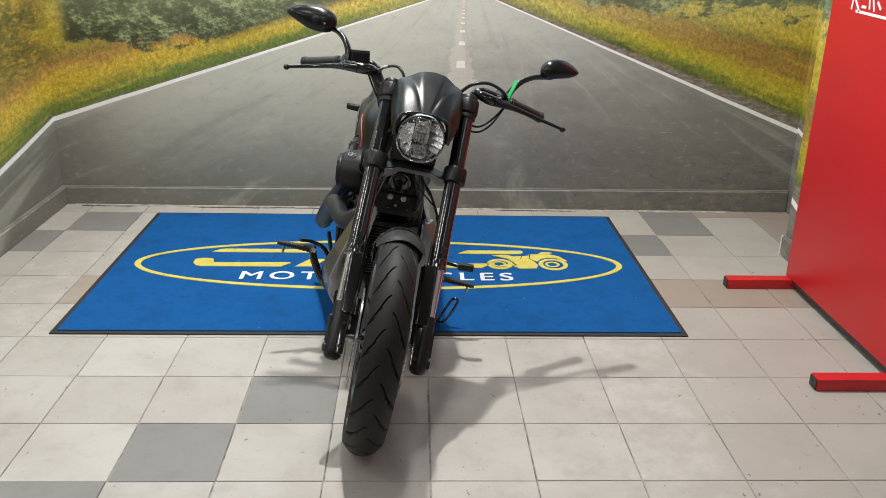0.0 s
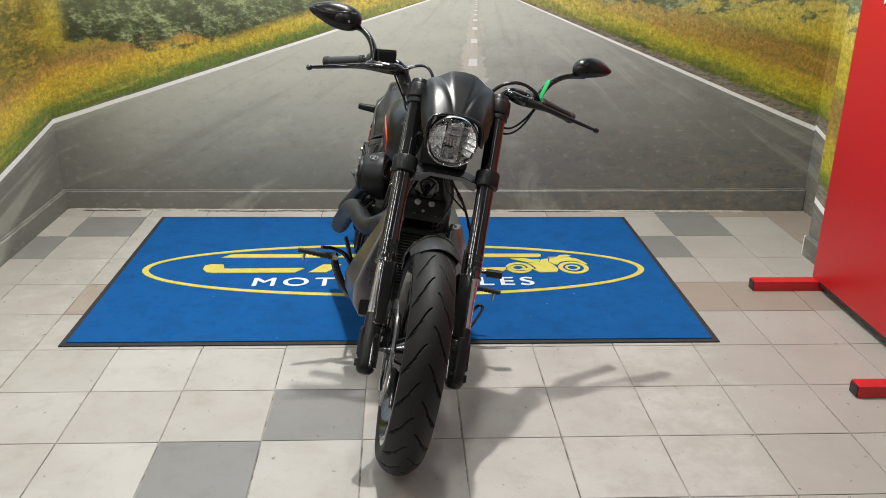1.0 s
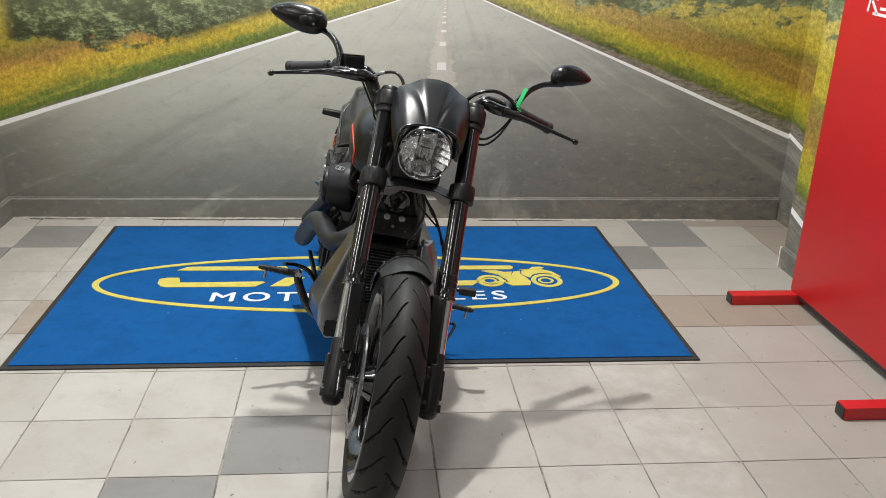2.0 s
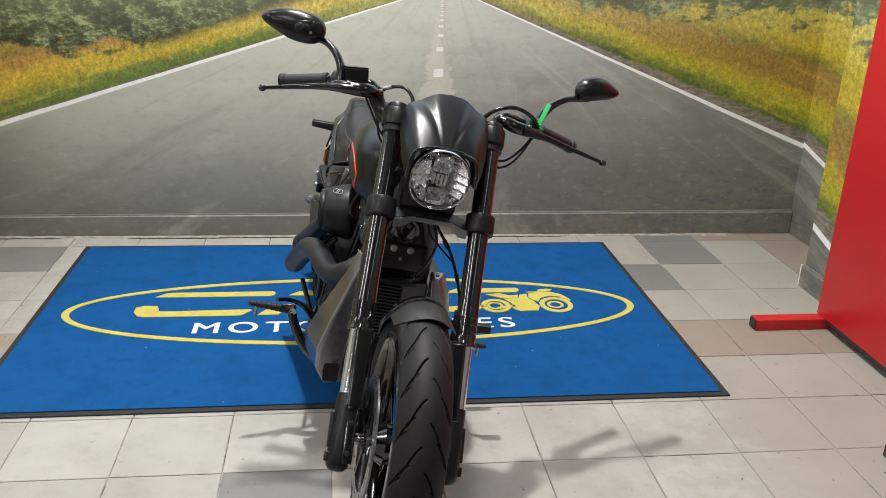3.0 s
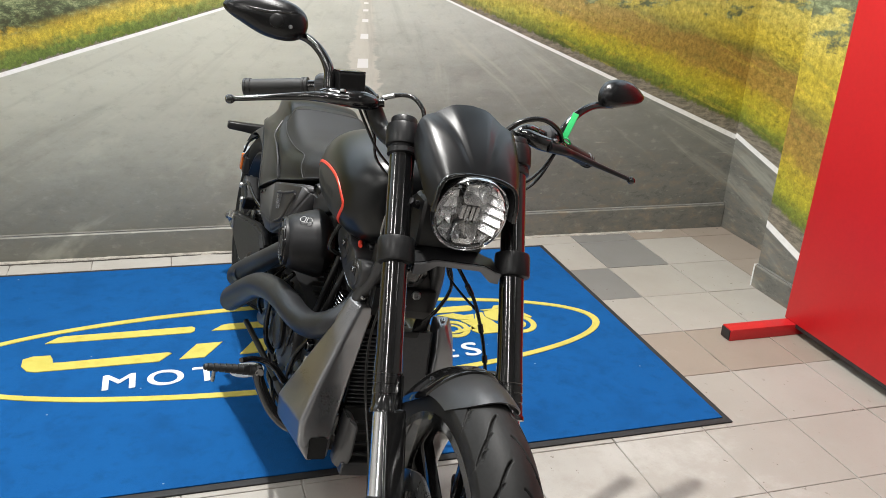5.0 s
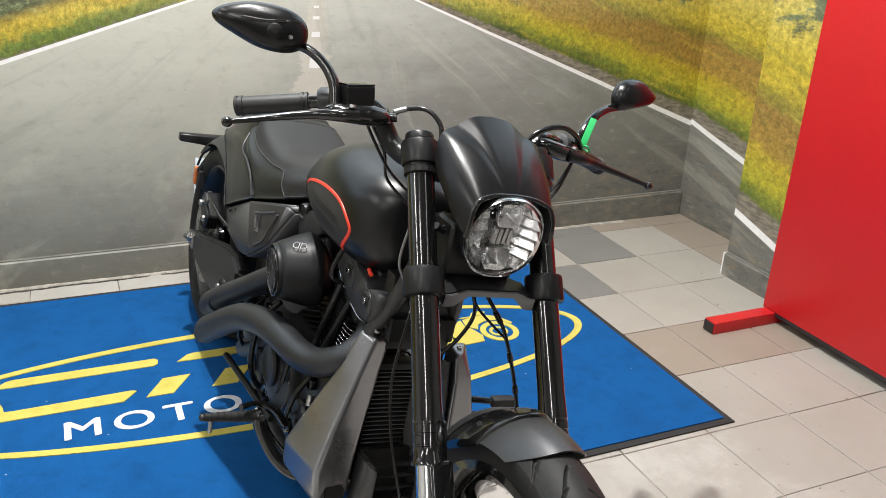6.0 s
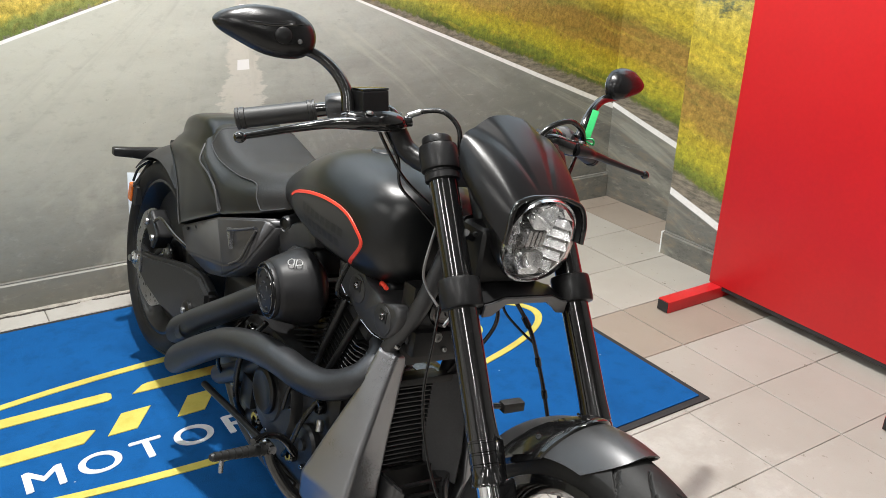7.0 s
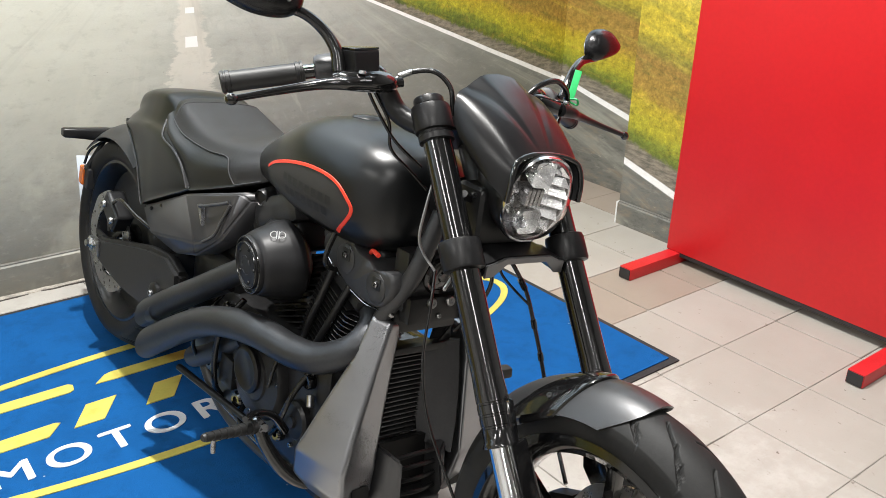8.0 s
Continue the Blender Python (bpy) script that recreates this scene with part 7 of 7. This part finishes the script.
# horn, bracket and hoses between the fork legs
part("horn", turned([(0.020, -0.03), (0.036, -0.018), (0.040, -0.006), (0.040, 0.0), (0.036, 0.004), (0.030, 0.001), (0.026, 0.003), (0.012, 0.004), (0.010, 0.008), (0.001, 0.008)], 36, along((0.0, 0.655, 0.690), (0.0, 0.60, 0.682))), GLOSS_BLACK, bike, "round black horn")
part("horn_bracket", box((-0.075, 0.665, 0.620), (0.075, 0.705, 0.735), 0.008, 2), ENGINE_BLACK, bike, "black bracket behind the horn")
part("regulator", box((-0.070, 0.650, 0.600), (0.070, 0.680, 0.650), 0.006, 2), CAST_BLACK, bike, "black regulator box")
for x in (-0.022, 0.022):
    bolt(bike, (x, 0.650, 0.640), (0, -1, 0.2), 0.010, 0.008, STEEL, "bracket_bolt")
bolt(bike, (0, 0.650, 0.612), (0, -1, 0.2), 0.005, 0.005, STEEL, "bracket_bolt")
part("wire", tube([(0.05, 0.60, 0.76), (0.075, 0.60, 0.69), (0.07, 0.63, 0.62), (0.055, 0.66, 0.57)], 0.004, 8), HOSE, bike, "thin black wire")
part("brake_hose", tube([(0.040, 0.548, 0.772), (0.060, 0.535, 0.746), (0.098, 0.531, 0.695), (0.129, 0.528, 0.631), (0.149, 0.515, 0.566), (0.160, 0.490, 0.490), (0.150, 0.440, 0.420), (0.125, 0.385, 0.375)], 0.0040, 8), HOSE, bike, "black front brake hose")
for q0, q1 in (((0.078, 0.533, 0.722), (0.092, 0.531, 0.703)), ((0.126, 0.528, 0.638), (0.132, 0.527, 0.622)), ((0.147, 0.516, 0.573), (0.151, 0.514, 0.559))):
    part("hose_union", rod(q0, q1, 0.0058, 10), HOSE, bike, "black hose clip")
part("brake_hose", tube([(0.028, 0.552, 0.768), (0.040, 0.545, 0.732), (0.070, 0.538, 0.702), (0.112, 0.531, 0.668)], 0.0026, 8), HOSE, bike, "thin black sensor wire")
part("speed_cable", tube([(-0.045, 0.625, 0.715), (-0.066, 0.600, 0.655), (-0.084, 0.580, 0.56), (-0.082, 0.545, 0.46), (-0.078, 0.46, 0.36), (-0.09, 0.37, 0.285)], 0.0028, 8), HOSE, bike, "black hose with bright fitting")
part("hose_union", rod((-0.0885, 0.395, 0.305), (-0.091, 0.355, 0.275), 0.006, 10), STEEL, bike, "bright hose fitting")
part("choke_cable", tube([(-0.072, 0.630, 0.885), (-0.088, 0.622, 0.839), (-0.093, 0.624, 0.783), (-0.083, 0.620, 0.753), (-0.070, 0.598, 0.726)], 0.0026, 8), CABLE_GREY, bike, "thin pale cable loop")
part("lead", tube([(-0.03, 0.60, 0.745), (-0.06, 0.56, 0.735), (-0.095, 0.54, 0.715)], 0.003, 8), CABLE_GREY, bike, "thin pale lead")

# foot controls and side stand
for sgn in (-1, 1):
    P = lambda a, b, h: (sgn * a, b, h)
    if sgn < 0:
        hanger = [P(0.100, 0.80, 0.215), P(0.150, 0.805, 0.212), P(0.195, 0.818, 0.245), P(0.228, 0.835, 0.300), P(0.240, 0.842, 0.336)]
        a, b = Vector(P(0.236, 0.842, 0.334)), Vector(P(0.357, 0.826, 0.345))
    else:
        hanger = [P(0.100, 0.84, 0.205), P(0.150, 0.852, 0.208), P(0.190, 0.868, 0.235), P(0.222, 0.884, 0.268), P(0.236, 0.890, 0.288)]
        a, b = Vector(P(0.232, 0.892, 0.290)), Vector(P(0.352, 0.878, 0.284))
    part("peg_bracket", tube(hanger, [0.016, 0.015, 0.014, 0.013, 0.013], 14), GLOSS_BLACK, bike, "gloss black forward peg bracket")
    m = along(a, b)
    ln = (b - a).length
    prof = []
    for k in R(9):
        z = k * ln / 9
        r_ = 0.0135 - 0.0052 * k / 9
        prof += [(r_, z), (r_, z + ln / 13), (r_ - 0.0022, z + ln / 12), (r_ - 0.0022, z + ln / 9.3)]
    peg = part("foot_peg", turned(prof + [(0.0080, ln), (0.006, ln + 0.004), (0.001, ln + 0.004)], 18, m), GRIP_RUBBER, bike, "ribbed black foot peg")
    tip = a.lerp(b, 0.84)
    part("peg_feeler", rod(tip + Vector((0, 0, -0.004)), tip + Vector((0, -0.002, -0.034)), 0.0045, 10), STEEL, peg, "steel peg feeler bolt")
    part("peg_pivot", rod(a + Vector((0, -0.014, 0.001)), a + Vector((0, 0.016, 0.001)), 0.010, 14), DARK_CHROME, peg, "steel peg pivot")
    if sgn > 0:
        pad = part("foot_pedal", tube([P(0.150, 0.862, 0.250), P(0.165, 0.830, 0.330), P(0.190, 0.790, 0.384), P(0.225, 0.768, 0.398), P(0.276, 0.743, 0.404)], [0.011, 0.010, 0.009, 0.0075, 0.007], 12), GLOSS_BLACK, bike, "gloss black gear lever")
        part("pedal_pad", box((-0.027, -0.0125, -0.0115), (0.027, 0.0125, 0.0115), 0.005, 2, m=pose(*P(0.287, 0.740, 0.405), 0, -4, -8)), GRIP_RUBBER, pad, "rubber toe pad")
    else:
        pad = part("foot_pedal", tube([P(0.170, 0.86, 0.30), P(0.205, 0.85, 0.345), P(0.245, 0.845, 0.362), P(0.285, 0.815, 0.372)], [0.009, 0.008, 0.006, 0.006], 12), GLOSS_BLACK, bike, "gloss black brake lever")
    part("control_link", rod(P(0.160 if sgn > 0 else 0.185, 0.85, 0.235), P(0.14, 1.18, 0.20), 0.006, 10), GLOSS_BLACK, pad, "thin control rod")
stand = part("side_stand", tube([(0.13, 1.02, 0.185), (0.19, 1.03, 0.135), (0.262, 1.035, 0.052)], [0.015, 0.013, 0.012], 14), GLOSS_BLACK, bike, "gloss black side stand lowered to the mat")
part("stand_foot", box((-0.034, -0.026, -0.005), (0.034, 0.026, 0.005), 0.004, 2, m=pose(0.273, 1.035, -0.032, 0, -11, 0) @ Matrix.Translation((0, 0, 0.0))), GLOSS_BLACK, stand, "flat stand foot")
part("stand_leg", rod((0.262, 1.035, 0.055), (0.276, 1.035, -0.032), 0.011, 12), GLOSS_BLACK, stand)
loop = [(0.262, 0.968, 0.080), (0.286, 0.962, 0.085), (0.306, 0.956, 0.125), (0.322, 0.952, 0.180), (0.312, 0.954, 0.192), (0.298, 0.958, 0.178), (0.280, 0.964, 0.125), (0.262, 0.968, 0.080)]
part("stand_tang", tube(loop, 0.005, 8), GLOSS_BLACK, stand, "wire tang to swing the stand out")

STANCE.clear()

# ---- floor tiles, last ----
TILE = 0.30
GREY_CELLS = {(-3, 7), (-4, 6), (0, 0), (1, 1), (-1, -1), (7, 7), (6, 6), (7, 8), (5, -6), (2, -7)}
BROWN_CELLS = {(-2, 4), (6, 4), (7, 4), (8, 4), (9, 7), (9, 6), (9, 8), (8, 8)}


def tile_mesh(seed):
    rnd = random.Random(seed)
    half = TILE / 2 - 0.0021
    bm = bmesh.new()
    top, low = [], []
    for sx, sy in ((-1, -1), (1, -1), (1, 1), (-1, 1)):
        w = rnd.uniform(-0.0008, 0.0008)
        low.append(bm.verts.new((sx * half + w, sy * half - w, -0.006)))
    mid = [bm.verts.new(v.co + Vector((0, 0, 0.0045))) for v in low]
    top = [bm.verts.new((v.co.x * 0.988, v.co.y * 0.988, rnd.uniform(-0.0008, 0.0))) for v in low]
    bm.faces.new(top)
    for i in range(4):
        j = (i + 1) % 4
        bm.faces.new((low[i], low[j], mid[j], mid[i]))
        bm.faces.new((mid[i], mid[j], top[j], top[i]))
    bmesh.ops.recalc_face_normals(bm, faces=bm.faces)
    me = bpy.data.meshes.new("tile")
    bm.to_mesh(me)
    bm.free()
    return me


TILE_MESHES = {}
for mat_name, material in (("light", TILE_LIGHT), ("grey", TILE_GREY), ("brown", TILE_BROWN)):
    for k in range(4):
        me = tile_mesh(k)
        me.materials.append(material)
        TILE_MESHES[mat_name, k] = me
rnd = random.Random(5)
for i in range(-4, 12):
    for j in range(-7, 9):
        if (i, j) in GREY_CELLS:
            kind = "grey"
        elif (i, j) in BROWN_CELLS:
            kind = "brown"
        else:
            kind = "light"
        tile = new("tile", TILE_MESHES[kind, rnd.randrange(4)])
        tile.location = ((i + 0.5) * TILE + rnd.uniform(-0.001, 0.001), (j + 0.5) * TILE + rnd.uniform(-0.001, 0.001), rnd.uniform(-0.0006, 0))
        tile.rotation_euler = (0, 0, rnd.uniform(-0.002, 0.002))
        tile.parent = floor
rest = bmesh.new()
for i, j in [(i, j) for i in range(-16, 12) for j in range(-18, 5) if i < -4 or j < -7]:
    rest.from_mesh(TILE_MESHES["light", (i * j) % 4])
    rest.verts.ensure_lookup_table()
    bmesh.ops.translate(rest, vec=((i + 0.5) * TILE, (j + 0.5) * TILE, 0), verts=rest.verts[-12:])
tagged(part("far_tiles", rest, TILE_LIGHT, floor, "cream floor tiles", smooth=False), kind="stuff")
